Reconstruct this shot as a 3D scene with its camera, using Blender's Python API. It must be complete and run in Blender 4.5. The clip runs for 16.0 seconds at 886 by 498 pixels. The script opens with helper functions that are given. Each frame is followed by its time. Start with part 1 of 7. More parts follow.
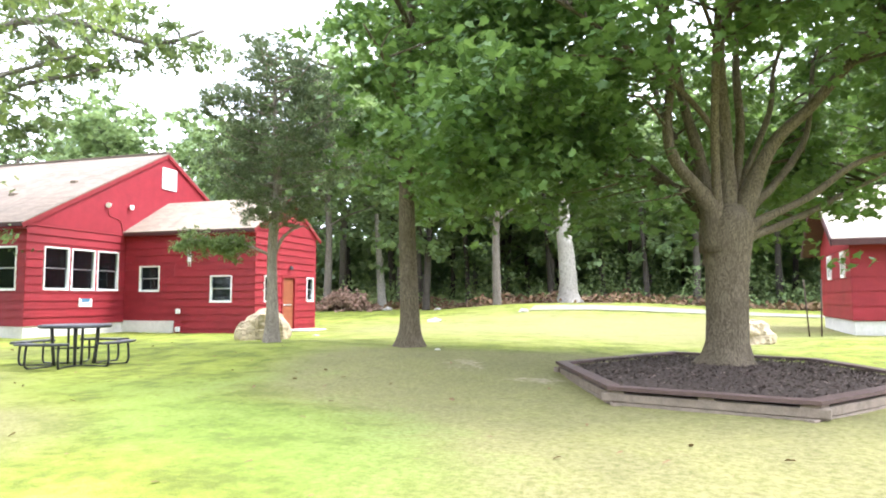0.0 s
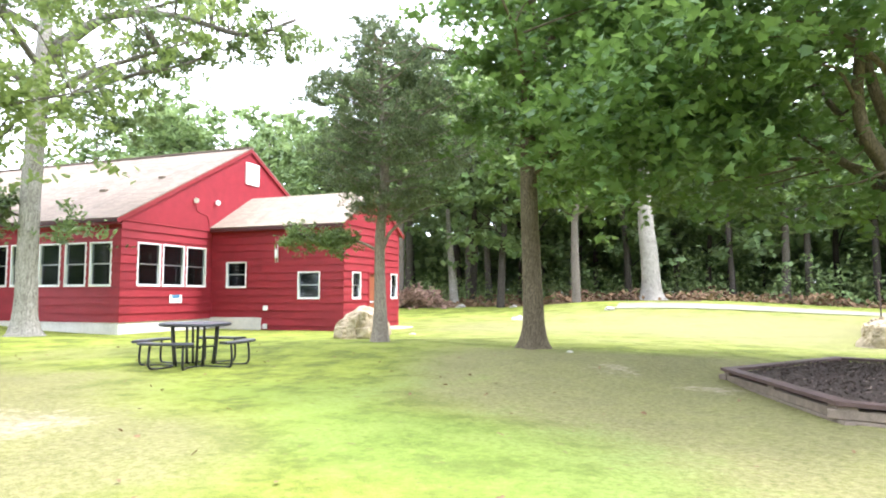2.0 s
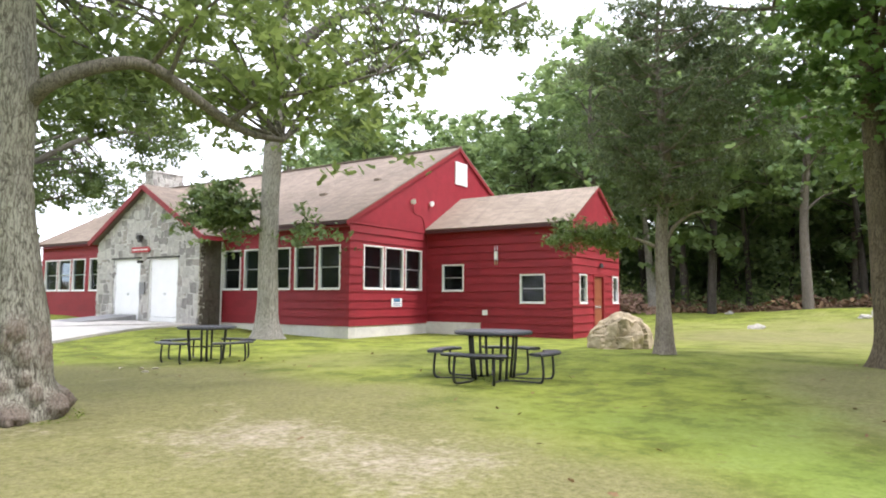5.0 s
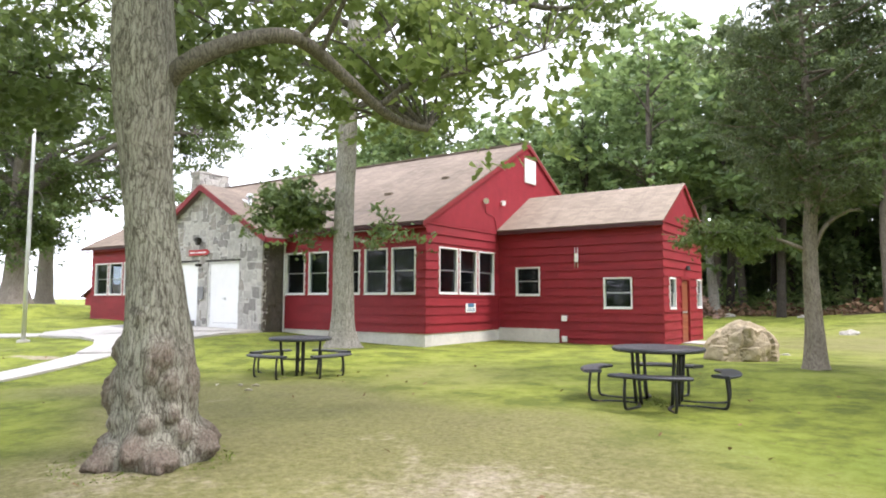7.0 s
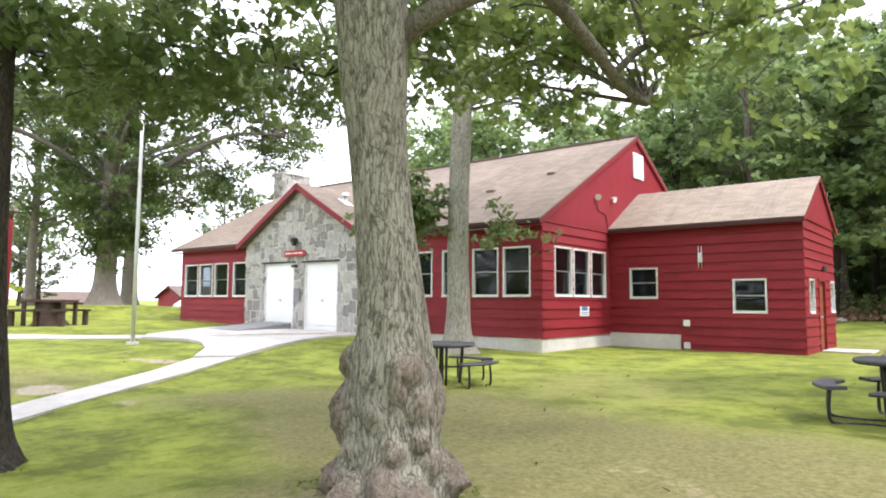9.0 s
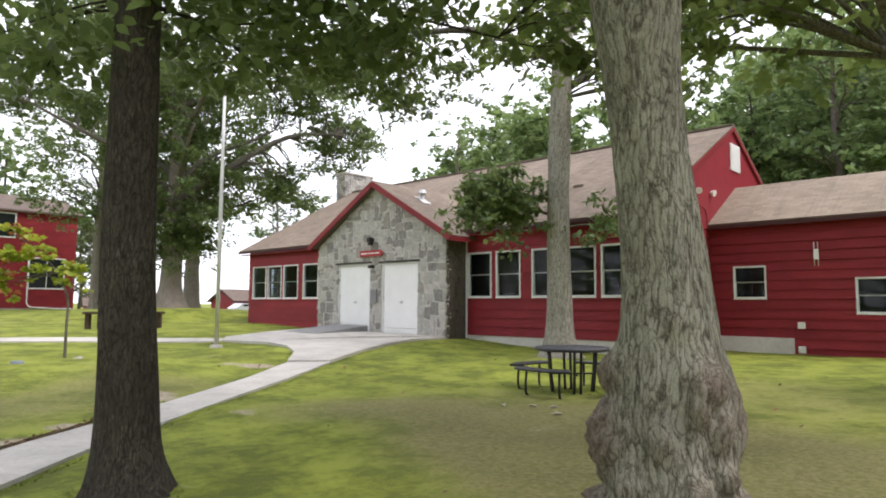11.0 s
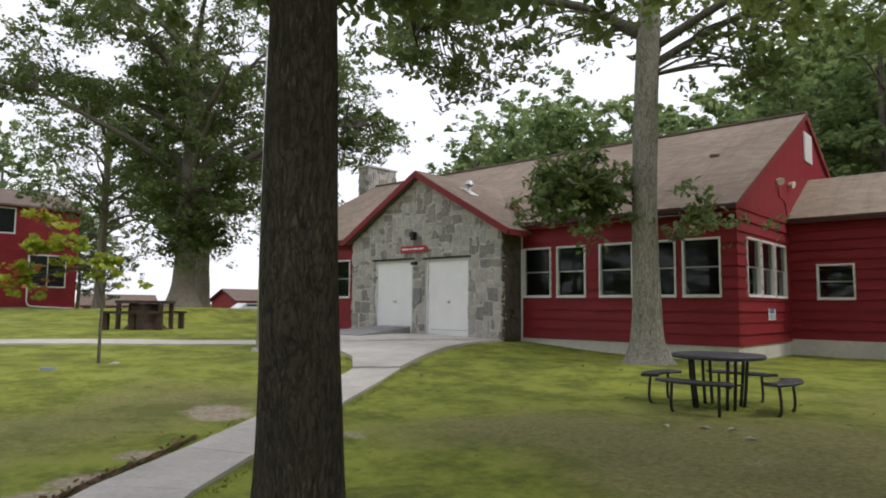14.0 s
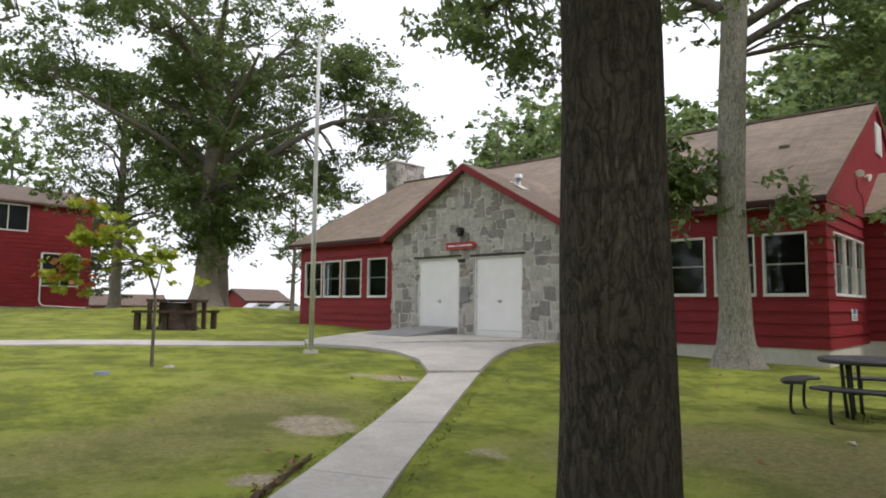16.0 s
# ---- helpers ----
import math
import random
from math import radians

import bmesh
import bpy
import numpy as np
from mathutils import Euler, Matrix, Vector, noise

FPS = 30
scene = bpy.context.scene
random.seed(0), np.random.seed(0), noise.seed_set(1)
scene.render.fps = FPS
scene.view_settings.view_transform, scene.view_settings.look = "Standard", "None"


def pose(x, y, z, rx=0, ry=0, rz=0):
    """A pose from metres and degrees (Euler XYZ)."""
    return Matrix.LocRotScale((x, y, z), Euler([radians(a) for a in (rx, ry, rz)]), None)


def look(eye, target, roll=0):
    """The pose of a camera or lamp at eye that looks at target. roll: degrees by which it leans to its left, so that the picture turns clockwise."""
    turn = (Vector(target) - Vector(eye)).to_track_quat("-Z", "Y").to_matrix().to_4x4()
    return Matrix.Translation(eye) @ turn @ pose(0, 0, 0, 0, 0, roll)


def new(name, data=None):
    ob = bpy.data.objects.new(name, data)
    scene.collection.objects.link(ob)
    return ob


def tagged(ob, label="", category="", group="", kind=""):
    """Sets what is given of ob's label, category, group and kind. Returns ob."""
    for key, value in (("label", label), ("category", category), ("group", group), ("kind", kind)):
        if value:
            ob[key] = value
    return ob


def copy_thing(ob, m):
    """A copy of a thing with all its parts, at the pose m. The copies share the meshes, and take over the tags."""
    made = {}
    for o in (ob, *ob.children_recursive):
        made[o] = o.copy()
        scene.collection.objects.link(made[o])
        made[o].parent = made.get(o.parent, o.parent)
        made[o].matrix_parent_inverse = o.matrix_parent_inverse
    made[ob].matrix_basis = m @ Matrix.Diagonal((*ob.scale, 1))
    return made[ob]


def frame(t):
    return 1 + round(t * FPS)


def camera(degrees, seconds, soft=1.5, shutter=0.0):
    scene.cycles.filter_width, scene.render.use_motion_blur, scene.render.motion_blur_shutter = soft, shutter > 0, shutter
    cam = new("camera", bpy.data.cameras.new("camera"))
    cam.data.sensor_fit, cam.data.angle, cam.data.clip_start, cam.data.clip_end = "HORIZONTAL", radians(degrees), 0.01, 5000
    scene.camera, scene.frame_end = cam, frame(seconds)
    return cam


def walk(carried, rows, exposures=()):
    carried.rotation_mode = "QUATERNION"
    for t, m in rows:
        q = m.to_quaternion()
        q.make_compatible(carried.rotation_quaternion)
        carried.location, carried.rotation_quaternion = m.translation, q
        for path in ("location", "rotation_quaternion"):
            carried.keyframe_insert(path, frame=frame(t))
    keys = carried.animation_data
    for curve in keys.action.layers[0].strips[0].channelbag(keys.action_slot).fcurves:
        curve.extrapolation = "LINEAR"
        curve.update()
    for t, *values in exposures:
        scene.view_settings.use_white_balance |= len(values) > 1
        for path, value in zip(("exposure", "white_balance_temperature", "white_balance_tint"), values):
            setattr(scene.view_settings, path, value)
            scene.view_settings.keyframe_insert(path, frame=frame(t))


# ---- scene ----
cam = camera(68.1, 16.0, soft=1.9)
PATH = [
    (0, (-0.122, -0.361, 1.191), (-0.677, 1.554, 1.344), -0.2),
    (0.5, (-0.531, -0.250, 1.215), (-1.141, 1.649, 1.364), -0.2),
    (1, (-0.956, -0.176, 1.205), (-1.604, 1.711, 1.352), -0.1),
    (1.5, (-1.357, -0.047, 1.201), (-2.021, 1.834, 1.348), -0.2),
    (2, (-1.848, 0.092, 1.217), (-2.544, 1.962, 1.360), -0.0),
    (2.5, (-2.310, 0.121, 1.227), (-3.046, 1.975, 1.373), 0.0),
    (3, (-2.733, 0.227, 1.222), (-3.544, 2.049, 1.371), -0.0),
    (3.5, (-3.209, 0.310, 1.213), (-4.129, 2.079, 1.361), 0.1),
    (4, (-3.740, 0.405, 1.204), (-4.743, 2.129, 1.354), 0.2),
    (4.2, (-3.971, 0.455, 1.201), (-5.001, 2.163, 1.352), 0.2),
    (6.3, (-6.287, 0.446, 1.328), (-7.408, 2.095, 1.486), 0.1),
    (6.5, (-6.485, 0.477, 1.349), (-7.611, 2.123, 1.507), 0.0),
    (7, (-7.018, 0.469, 1.363), (-8.162, 2.102, 1.518), 0.2),
    (7.5, (-7.477, 0.437, 1.379), (-8.636, 2.059, 1.537), 0.3),
    (8, (-8.037, 0.414, 1.392), (-9.224, 2.016, 1.550), 0.3),
    (8.5, (-8.497, 0.332, 1.400), (-9.723, 1.904, 1.560), 0.5),
    (9, (-9.030, 0.290, 1.362), (-10.299, 1.828, 1.523), 0.4),
    (9.5, (-9.450, 0.214, 1.353), (-10.764, 1.713, 1.514), 0.5),
    (9.7, (-9.617, 0.189, 1.354), (-10.941, 1.678, 1.517), 0.4),
    (11.8, (-11.384, 0.109, 1.266), (-12.751, 1.560, 1.432), 0.4),
    (12, (-11.530, 0.091, 1.263), (-12.898, 1.541, 1.427), 0.4),
    (12.5, (-11.905, 0.087, 1.271), (-13.271, 1.538, 1.436), 0.5),
    (13, (-12.300, 0.162, 1.288), (-13.661, 1.619, 1.450), 0.4),
    (13.5, (-12.73, 0.175, 1.257), (-14.072, 1.647, 1.425), 0.4),
    (14, (-13.105, 0.168, 1.260), (-14.447, 1.640, 1.433), 0.5),
    (14.5, (-13.544, 0.154, 1.228), (-14.885, 1.627, 1.406), 0.5),
    (15, (-13.963, 0.058, 1.242), (-15.307, 1.527, 1.421), 0.6),
    (15.5, (-14.381, 0.011, 1.205), (-15.723, 1.482, 1.386), 0.6),
    (16, (-14.804, -0.015, 1.214), (-16.149, 1.454, 1.389), 0.6),
]
walk(cam, [(t, look(eye, target, roll)) for t, eye, target, roll in PATH],
     exposures=[(0, 1.98, 6000, 17), (2.0, 1.98, 6000, 17), (3.5, 1.42, 6100, 16), (4.2, 1.16, 6200, 17), (6.3, 1.1, 6300, 19), (8.0, 1.18, 6300, 19), (9.7, 1.14, 6350, 18), (11.8, -0.04, 6600, 17), (14.4, -0.3, 6600, 16), (14.9, -0.12, 6600, 16), (15.5, 0.32, 6600, 16), (16.0, -0.14, 6600, 16)])

# ---- world and sun: bright overcast, the veiled sun stands beyond the lawn, right of the hall ----
SUN_AZ, SUN_EL = 18.0, 56.0      # degrees: azimuth from +x towards +y, elevation
world = bpy.data.worlds.new("sky")
scene.world = world
world.use_nodes = True
wt = world.node_tree
wt.nodes.clear()
w_out = wt.nodes.new("ShaderNodeOutputWorld")
w_bg = wt.nodes.new("ShaderNodeBackground")
w_sky = wt.nodes.new("ShaderNodeTexSky")
w_sky.sky_type = "NISHITA"
w_sky.sun_disc = False
w_sky.sun_elevation = radians(SUN_EL)
w_sky.sun_rotation = radians(90 - SUN_AZ)
w_sky.dust_density = 4.0
w_mix = wt.nodes.new("ShaderNodeMix")
w_mix.data_type = "RGBA"
w_mix.inputs[0].default_value = 0.8
w_mix.inputs[7].default_value = (11.3, 11.9, 12.6, 1)
wt.links.new(w_sky.outputs[0], w_mix.inputs[6])
wt.links.new(w_mix.outputs[2], w_bg.inputs[0])
w_bg.inputs[1].default_value = 0.134
wt.links.new(w_bg.outputs[0], w_out.inputs[0])

sun_data = bpy.data.lights.new("sun", "SUN")
sun_data.energy = 1.5
sun_data.angle = radians(10)
sun_data.color = (1.0, 0.96, 0.9)
sun = new("sun", sun_data)
sun_dir = Vector((math.cos(radians(SUN_EL)) * math.cos(radians(SUN_AZ)), math.cos(radians(SUN_EL)) * math.sin(radians(SUN_AZ)), math.sin(radians(SUN_EL))))
sun.matrix_world = look(sun_dir * 60, (0, 0, 0))


# ---- materials ----
class Nodes:
    """A small helper round one material's node tree."""

    def __init__(self, name):
        self.mat = bpy.data.materials.new(name)
        self.mat.use_nodes = True
        self.t = self.mat.node_tree
        self.bsdf = self.t.nodes["Principled BSDF"]
        self.out = self.t.nodes["Material Output"]
        self.coord = self.t.nodes.new("ShaderNodeTexCoord").outputs["Object"]

    def link(self, a, b):
        self.t.links.new(a, b)

    def shifted(self, amount=40.0):
        """Object coordinates, shifted for each object by chance."""
        info = self.t.nodes.new("ShaderNodeObjectInfo")
        mul = self.t.nodes.new("ShaderNodeMath")
        mul.operation = "MULTIPLY"
        mul.inputs[1].default_value = amount
        self.link(info.outputs["Random"], mul.inputs[0])
        add = self.t.nodes.new("ShaderNodeVectorMath")
        add.operation = "ADD"
        self.link(self.coord, add.inputs[0])
        self.link(mul.outputs[0], add.inputs[1])
        return add.outputs[0]

    def scaled(self, vec, sx, sy, sz):
        m = self.t.nodes.new("ShaderNodeMapping")
        m.inputs["Scale"].default_value = (sx, sy, sz)
        self.link(vec, m.inputs[0])
        return m.outputs[0]

    def noise(self, vec, scale, detail=4.0, rough=0.6):
        n = self.t.nodes.new("ShaderNodeTexNoise")
        n.inputs["Scale"].default_value = scale
        n.inputs["Detail"].default_value = detail
        n.inputs["Roughness"].default_value = rough
        self.link(vec, n.inputs["Vector"])
        return n.outputs[0]

    def ramp(self, fac, stops):
        r = self.t.nodes.new("ShaderNodeValToRGB")
        e = r.color_ramp.elements
        while len(e) < len(stops):
            e.new(0.5)
        for k, (p, c) in enumerate(stops):
            e[k].position = p
            e[k].color = (*c, 1)
        self.link(fac, r.inputs[0])
        return r.outputs[0]

    def mix(self, fac, a, b, blend="MIX"):
        m = self.t.nodes.new("ShaderNodeMix")
        m.data_type = "RGBA"
        m.blend_type = blend
        for v, k in ((fac, 0), (a, 6), (b, 7)):
            if isinstance(v, (int, float)):
                m.inputs[k].default_value = v
            elif isinstance(v, tuple):
                m.inputs[k].default_value = (*v, 1)
            else:
                self.link(v, m.inputs[k])
        return m.outputs[2]

    def math(self, op, a, b=0.0):
        m = self.t.nodes.new("ShaderNodeMath")
        m.operation = op
        for v, k in ((a, 0), (b, 1)):
            if isinstance(v, (int, float)):
                m.inputs[k].default_value = v
            else:
                self.link(v, m.inputs[k])
        return m.outputs[0]

    def bump(self, height, strength=0.3, distance=0.02):
        b = self.t.nodes.new("ShaderNodeBump")
        b.inputs["Strength"].default_value = strength
        b.inputs["Distance"].default_value = distance
        self.link(height, b.inputs["Height"])
        self.link(b.outputs[0], self.bsdf.inputs["Normal"])

    def set(self, color=None, rough=0.6, metal=0.0, spec=0.5):
        if color is not None:
            if isinstance(color, tuple):
                self.bsdf.inputs["Base Color"].default_value = (*color, 1)
            else:
                self.link(color, self.bsdf.inputs["Base Color"])
        self.bsdf.inputs["Roughness"].default_value = rough
        self.bsdf.inputs["Metallic"].default_value = metal
        self.bsdf.inputs["Specular IOR Level"].default_value = spec
        return self.mat


def plain(name, c, vary=0.25, scale=6.0, rough=0.6, metal=0.0, spec=0.4, bump=0.15, grain=(1, 1, 1)):
    """A colour with blotches, fine grain and a slight relief."""
    n = Nodes(name)
    v = n.scaled(n.shifted(), *grain)
    big = n.noise(v, scale, 3)
    fine = n.noise(v, scale * 11, 4)
    lo = tuple(k * (1 - vary) for k in c)
    hi = tuple(min(1.0, k * (1 + vary)) for k in c)
    col = n.ramp(big, [(0.3, lo), (0.7, hi)])
    col = n.mix(0.35, col, n.ramp(fine, [(0.35, lo), (0.65, hi)]))
    n.bump(fine, bump, 0.01)
    return n.set(col, rough, metal, spec)


def siding_paint(name, c):
    """Weathered opaque stain on rough boards."""
    n = Nodes(name)
    v = n.shifted()
    grain = n.noise(n.scaled(v, 1, 1, 9), 9, 5)
    blot = n.noise(v, 0.9, 4)
    lo = tuple(k * 0.72 for k in c)
    hi = tuple(k * 1.22 for k in c)
    col = n.ramp(blot, [(0.3, lo), (0.7, hi)])
    info = n.t.nodes.new("ShaderNodeObjectInfo")
    col = n.mix(n.math("MULTIPLY", info.outputs["Random"], 0.35), col, tuple(k * 0.7 for k in c))
    col = n.mix(0.3, col, n.ramp(grain, [(0.35, lo), (0.65, hi)]))
    n.bump(grain, 0.35, 0.01)
    return n.set(col, 0.62, 0, 0.3)


def bark(name, dark, light, scale=1.0, depth=0.03, warm=None, fleck=None):
    """Bark: a net of cracks drawn out up the trunk, rough ridges between them, stains and lichen flecks."""
    n = Nodes(name)
    v = n.shifted(9)
    warp = n.t.nodes.new("ShaderNodeTexNoise")
    warp.inputs["Scale"].default_value = 5.0 * scale
    warp.inputs["Detail"].default_value = 3.0
    n.link(n.scaled(v, 1, 1, 0.6), warp.inputs["Vector"])
    sc = n.t.nodes.new("ShaderNodeVectorMath")
    sc.operation = "SCALE"
    sc.inputs["Scale"].default_value = 0.16
    n.link(warp.outputs["Color"], sc.inputs[0])
    add = n.t.nodes.new("ShaderNodeVectorMath")
    add.operation = "ADD"
    n.link(n.scaled(v, 1, 1, 0.16), add.inputs[0])
    n.link(sc.outputs[0], add.inputs[1])
    vor = n.t.nodes.new("ShaderNodeTexVoronoi")
    vor.feature = "DISTANCE_TO_EDGE"
    vor.inputs["Scale"].default_value = 34 * scale
    n.link(add.outputs[0], vor.inputs["Vector"])
    ridge = n.math("MINIMUM", n.math("MULTIPLY", vor.outputs["Distance"], 4.5), 1.0)
    plate = n.noise(n.scaled(v, 1, 1, 0.35), 30 * scale, 4)
    fine = n.noise(n.scaled(v, 1, 1, 0.6), 110 * scale, 3, 0.7)
    long = n.noise(add.outputs[0], 28 * scale, 4, 0.6)
    h = n.math("ADD", n.math("ADD", n.math("MULTIPLY", ridge, 0.12), n.math("MULTIPLY", long, 0.36)), n.math("ADD", n.math("MULTIPLY", plate, 0.24), n.math("MULTIPLY", fine, 0.28)))
    col = n.ramp(h, [(0.4, dark), (0.58, light)])
    blot = n.noise(v, 2.2, 4)
    col = n.mix(n.ramp(blot, [(0.45, (0, 0, 0)), (0.7, (0.55, 0.55, 0.55))]), col, n.mix(h, tuple(k * 0.6 for k in dark), warm or tuple(k * 0.8 for k in light)))
    if fleck:
        fm = n.math("MULTIPLY", n.ramp(n.noise(n.scaled(v, 1, 1, 0.22), 60, 3, 0.6), [(0.56, (0, 0, 0)), (0.66, (0.5, 0.5, 0.5))]), n.ramp(n.noise(v, 2.8, 3), [(0.46, (0, 0, 0)), (0.6, (1, 1, 1))]))
        col = n.mix(fm, col, fleck)
    att = n.t.nodes.new("ShaderNodeAttribute")
    att.attribute_name = "burl"
    col = n.mix(n.math("MULTIPLY", att.outputs["Fac"], 0.62), col, n.ramp(n.noise(v, 45, 4, 0.7), [(0.35, (0.085, 0.058, 0.045)), (0.65, (0.25, 0.18, 0.145))]))
    n.bump(h, 0.8, depth)
    return n.set(col, 0.9, 0, 0.15)


def leaf(name, dark, light, glow, through_light=0.4):
    """A leaf: green that differs from leaf to leaf, and lets light through."""
    n = Nodes(name)
    geo = n.t.nodes.new("ShaderNodeNewGeometry")
    rnd = geo.outputs["Random Per Island"]
    blot = n.noise(n.coord, 0.7, 2)
    fac = n.math("ADD", n.math("MULTIPLY", rnd, 0.6), n.math("MULTIPLY", blot, 0.45))
    col = n.ramp(fac, [(0.2, dark), (0.8, light)])
    n.set(col, 0.45, 0, 0.35)
    tr = n.t.nodes.new("ShaderNodeBsdfTranslucent")
    n.link(n.mix(0.5, col, glow), tr.inputs[0])
    m = n.t.nodes.new("ShaderNodeMixShader")
    m.inputs[0].default_value = through_light
    n.link(n.bsdf.outputs[0], m.inputs[1])
    n.link(tr.outputs[0], m.inputs[2])
    n.link(m.outputs[0], n.out.inputs[0])
    return n.mat


def ground_material():
    """Mown grass in lighter and darker drifts, straw patches that far off stand for haze, worn dirt and leaf litter."""
    n = Nodes("lawn")
    v = n.coord
    att = n.t.nodes.new("ShaderNodeAttribute")
    att.attribute_name = "wear_and_haze"
    sep = n.t.nodes.new("ShaderNodeSeparateColor")
    n.link(att.outputs["Color"], sep.inputs[0])
    big = n.noise(v, 0.17, 4)
    mid = n.noise(v, 1.15, 6, 0.62)
    clump = n.noise(v, 6.5, 5, 0.7)
    fine = n.noise(v, 17, 5, 0.7)
    tiny = n.noise(v, 75, 3, 0.7)
    green = n.ramp(n.math("ADD", n.math("MULTIPLY", mid, 0.65), n.math("MULTIPLY", clump, 0.35)), [(0.42, (0.098, 0.122, 0.018)), (0.5, (0.196, 0.233, 0.029)), (0.58, (0.305, 0.352, 0.052))])
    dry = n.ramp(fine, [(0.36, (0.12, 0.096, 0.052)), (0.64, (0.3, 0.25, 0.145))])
    dirt = n.ramp(fine, [(0.34, (0.24, 0.195, 0.135)), (0.66, (0.5, 0.43, 0.33))])
    litter = n.ramp(fine, [(0.35, (0.035, 0.025, 0.015)), (0.7, (0.13, 0.085, 0.05))])
    # the second channel mixes in straw: dry grass, and painted haze far off
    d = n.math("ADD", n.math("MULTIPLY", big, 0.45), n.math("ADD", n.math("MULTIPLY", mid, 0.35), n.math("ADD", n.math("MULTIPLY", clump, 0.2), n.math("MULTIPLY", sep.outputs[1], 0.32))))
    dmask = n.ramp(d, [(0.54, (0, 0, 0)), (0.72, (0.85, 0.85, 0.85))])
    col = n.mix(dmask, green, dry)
    col = n.mix(0.3, col, n.ramp(tiny, [(0.36, (0.08, 0.1, 0.022)), (0.64, (0.3, 0.335, 0.09))]))
    lush = n.math("ADD", att.outputs["Alpha"], n.math("MULTIPLY", n.math("SUBTRACT", n.math("ADD", n.math("MULTIPLY", mid, 0.6), n.math("MULTIPLY", clump, 0.4)), 0.5), 3.0))
    col = n.mix(n.ramp(lush, [(0.35, (0, 0, 0)), (1.0, (0.5, 0.5, 0.5))]), col, n.ramp(fine, [(0.35, (0.105, 0.175, 0.034)), (0.65, (0.21, 0.315, 0.07))]))
    speck = n.ramp(n.noise(v, 9, 3, 0.55), [(0.64, (0, 0, 0)), (0.72, (0.55, 0.55, 0.55))])
    col = n.mix(speck, col, (0.16, 0.13, 0.06))
    s = n.math("ADD", sep.outputs[0], n.math("MULTIPLY", n.math("SUBTRACT", n.math("ADD", n.math("MULTIPLY", mid, 0.5), n.math("MULTIPLY", clump, 0.5)), 0.5), 1.3))
    smask = n.ramp(s, [(0.4, (0, 0, 0)), (0.66, (0.95, 0.95, 0.95))])
    col = n.mix(smask, col, dirt)
    lm = n.math("ADD", sep.outputs[2], n.math("MULTIPLY", n.math("SUBTRACT", mid, 0.5), 0.5))
    col = n.mix(n.ramp(lm, [(0.4, (0, 0, 0)), (0.6, (1, 1, 1))]), col, litter)
    h = n.math("ADD", n.math("MULTIPLY", clump, 0.8), n.math("ADD", n.math("MULTIPLY", fine, 0.6), n.math("MULTIPLY", tiny, 0.5)))
    n.bump(h, 0.5, 0.05)
    return n.set(col, 0.9, 0, 0.15)


def shingle_material(name, c):
    """Asphalt shingles in courses that run along the object's x."""
    n = Nodes(name)
    uv = n.t.nodes.new("ShaderNodeUVMap").outputs[0]
    br = n.t.nodes.new("ShaderNodeTexBrick")
    br.inputs["Scale"].default_value = 1.0
    br.inputs["Brick Width"].default_value = 0.3
    br.inputs["Row Height"].default_value = 0.14
    br.inputs["Mortar Size"].default_value = 0.008
    br.inputs["Mortar Smooth"].default_value = 0.4
    br.inputs["Color1"].default_value = (*[k * 0.7 for k in c], 1)
    br.inputs["Color2"].default_value = (*[k * 1.3 for k in c], 1)
    br.inputs["Mortar"].default_value = (*[k * 0.45 for k in c], 1)
    n.link(uv, br.inputs["Vector"])
    blot = n.noise(uv, 0.5, 5)
    streak = n.noise(n.scaled(uv, 3.0, 0.25, 1), 1.2, 4)
    col = n.mix(0.55, br.outputs["Color"], n.ramp(blot, [(0.3, tuple(k * 0.75 for k in c)), (0.7, tuple(k * 1.25 for k in c))]))
    col = n.mix(n.ramp(streak, [(0.5, (0, 0, 0)), (0.8, (0.4, 0.4, 0.4))]), col, (0.09, 0.075, 0.07))
    fine = n.noise(uv, 90, 3)
    n.bump(n.math("ADD", n.math("MULTIPLY", br.outputs["Fac"], -1.0), n.math("MULTIPLY", fine, 0.5)), 0.6, 0.012)
    return n.set(col, 0.9, 0, 0.2)


def glass_material():
    n = Nodes("window_glass")
    v = n.noise(n.coord, 3, 2)
    n.bump(v, 0.05, 0.01)
    n.bsdf.inputs["Transmission Weight"].default_value = 1.0
    n.bsdf.inputs["IOR"].default_value = 1.33
    return n.set((0.42, 0.46, 0.48), 0.02, 0, 0.5)


RED = siding_paint("red_siding", (0.255, 0.02, 0.027))
RED_FLAT = plain("red_panel", (0.25, 0.02, 0.029), 0.15, 2.5, 0.6, 0, 0.3, 0.1)
RED_TRIM = plain("red_trim", (0.22, 0.015, 0.02), 0.18, 5, 0.55)
# dark brown eave edges, with the overhang's shade put into the colour
EAVE_SHADE_BROWN = plain("shade_brown_eave_edge", (0.06, 0.018, 0.018), 0.25, 5, 0.6)
WHITE = plain("white_paint", (0.78, 0.78, 0.76), 0.06, 4, 0.45)
DOOR_WHITE = plain("white_door_paint", (0.86, 0.86, 0.85), 0.05, 2, 0.4, 0, 0.4, 0.05)
BROWN_DOOR = plain("brown_door_paint", (0.24, 0.075, 0.035), 0.2, 3, 0.5)
CONCRETE = plain("concrete", (0.5, 0.475, 0.435), 0.2, 1.6, 0.9, 0, 0.2, 0.3)
FOUNDATION = plain("foundation_concrete", (0.6, 0.58, 0.53), 0.18, 1.2, 0.9, 0, 0.2, 0.3)
RAMP_GREY = plain("ramp_boards", (0.25, 0.25, 0.25), 0.2, 3, 0.8)
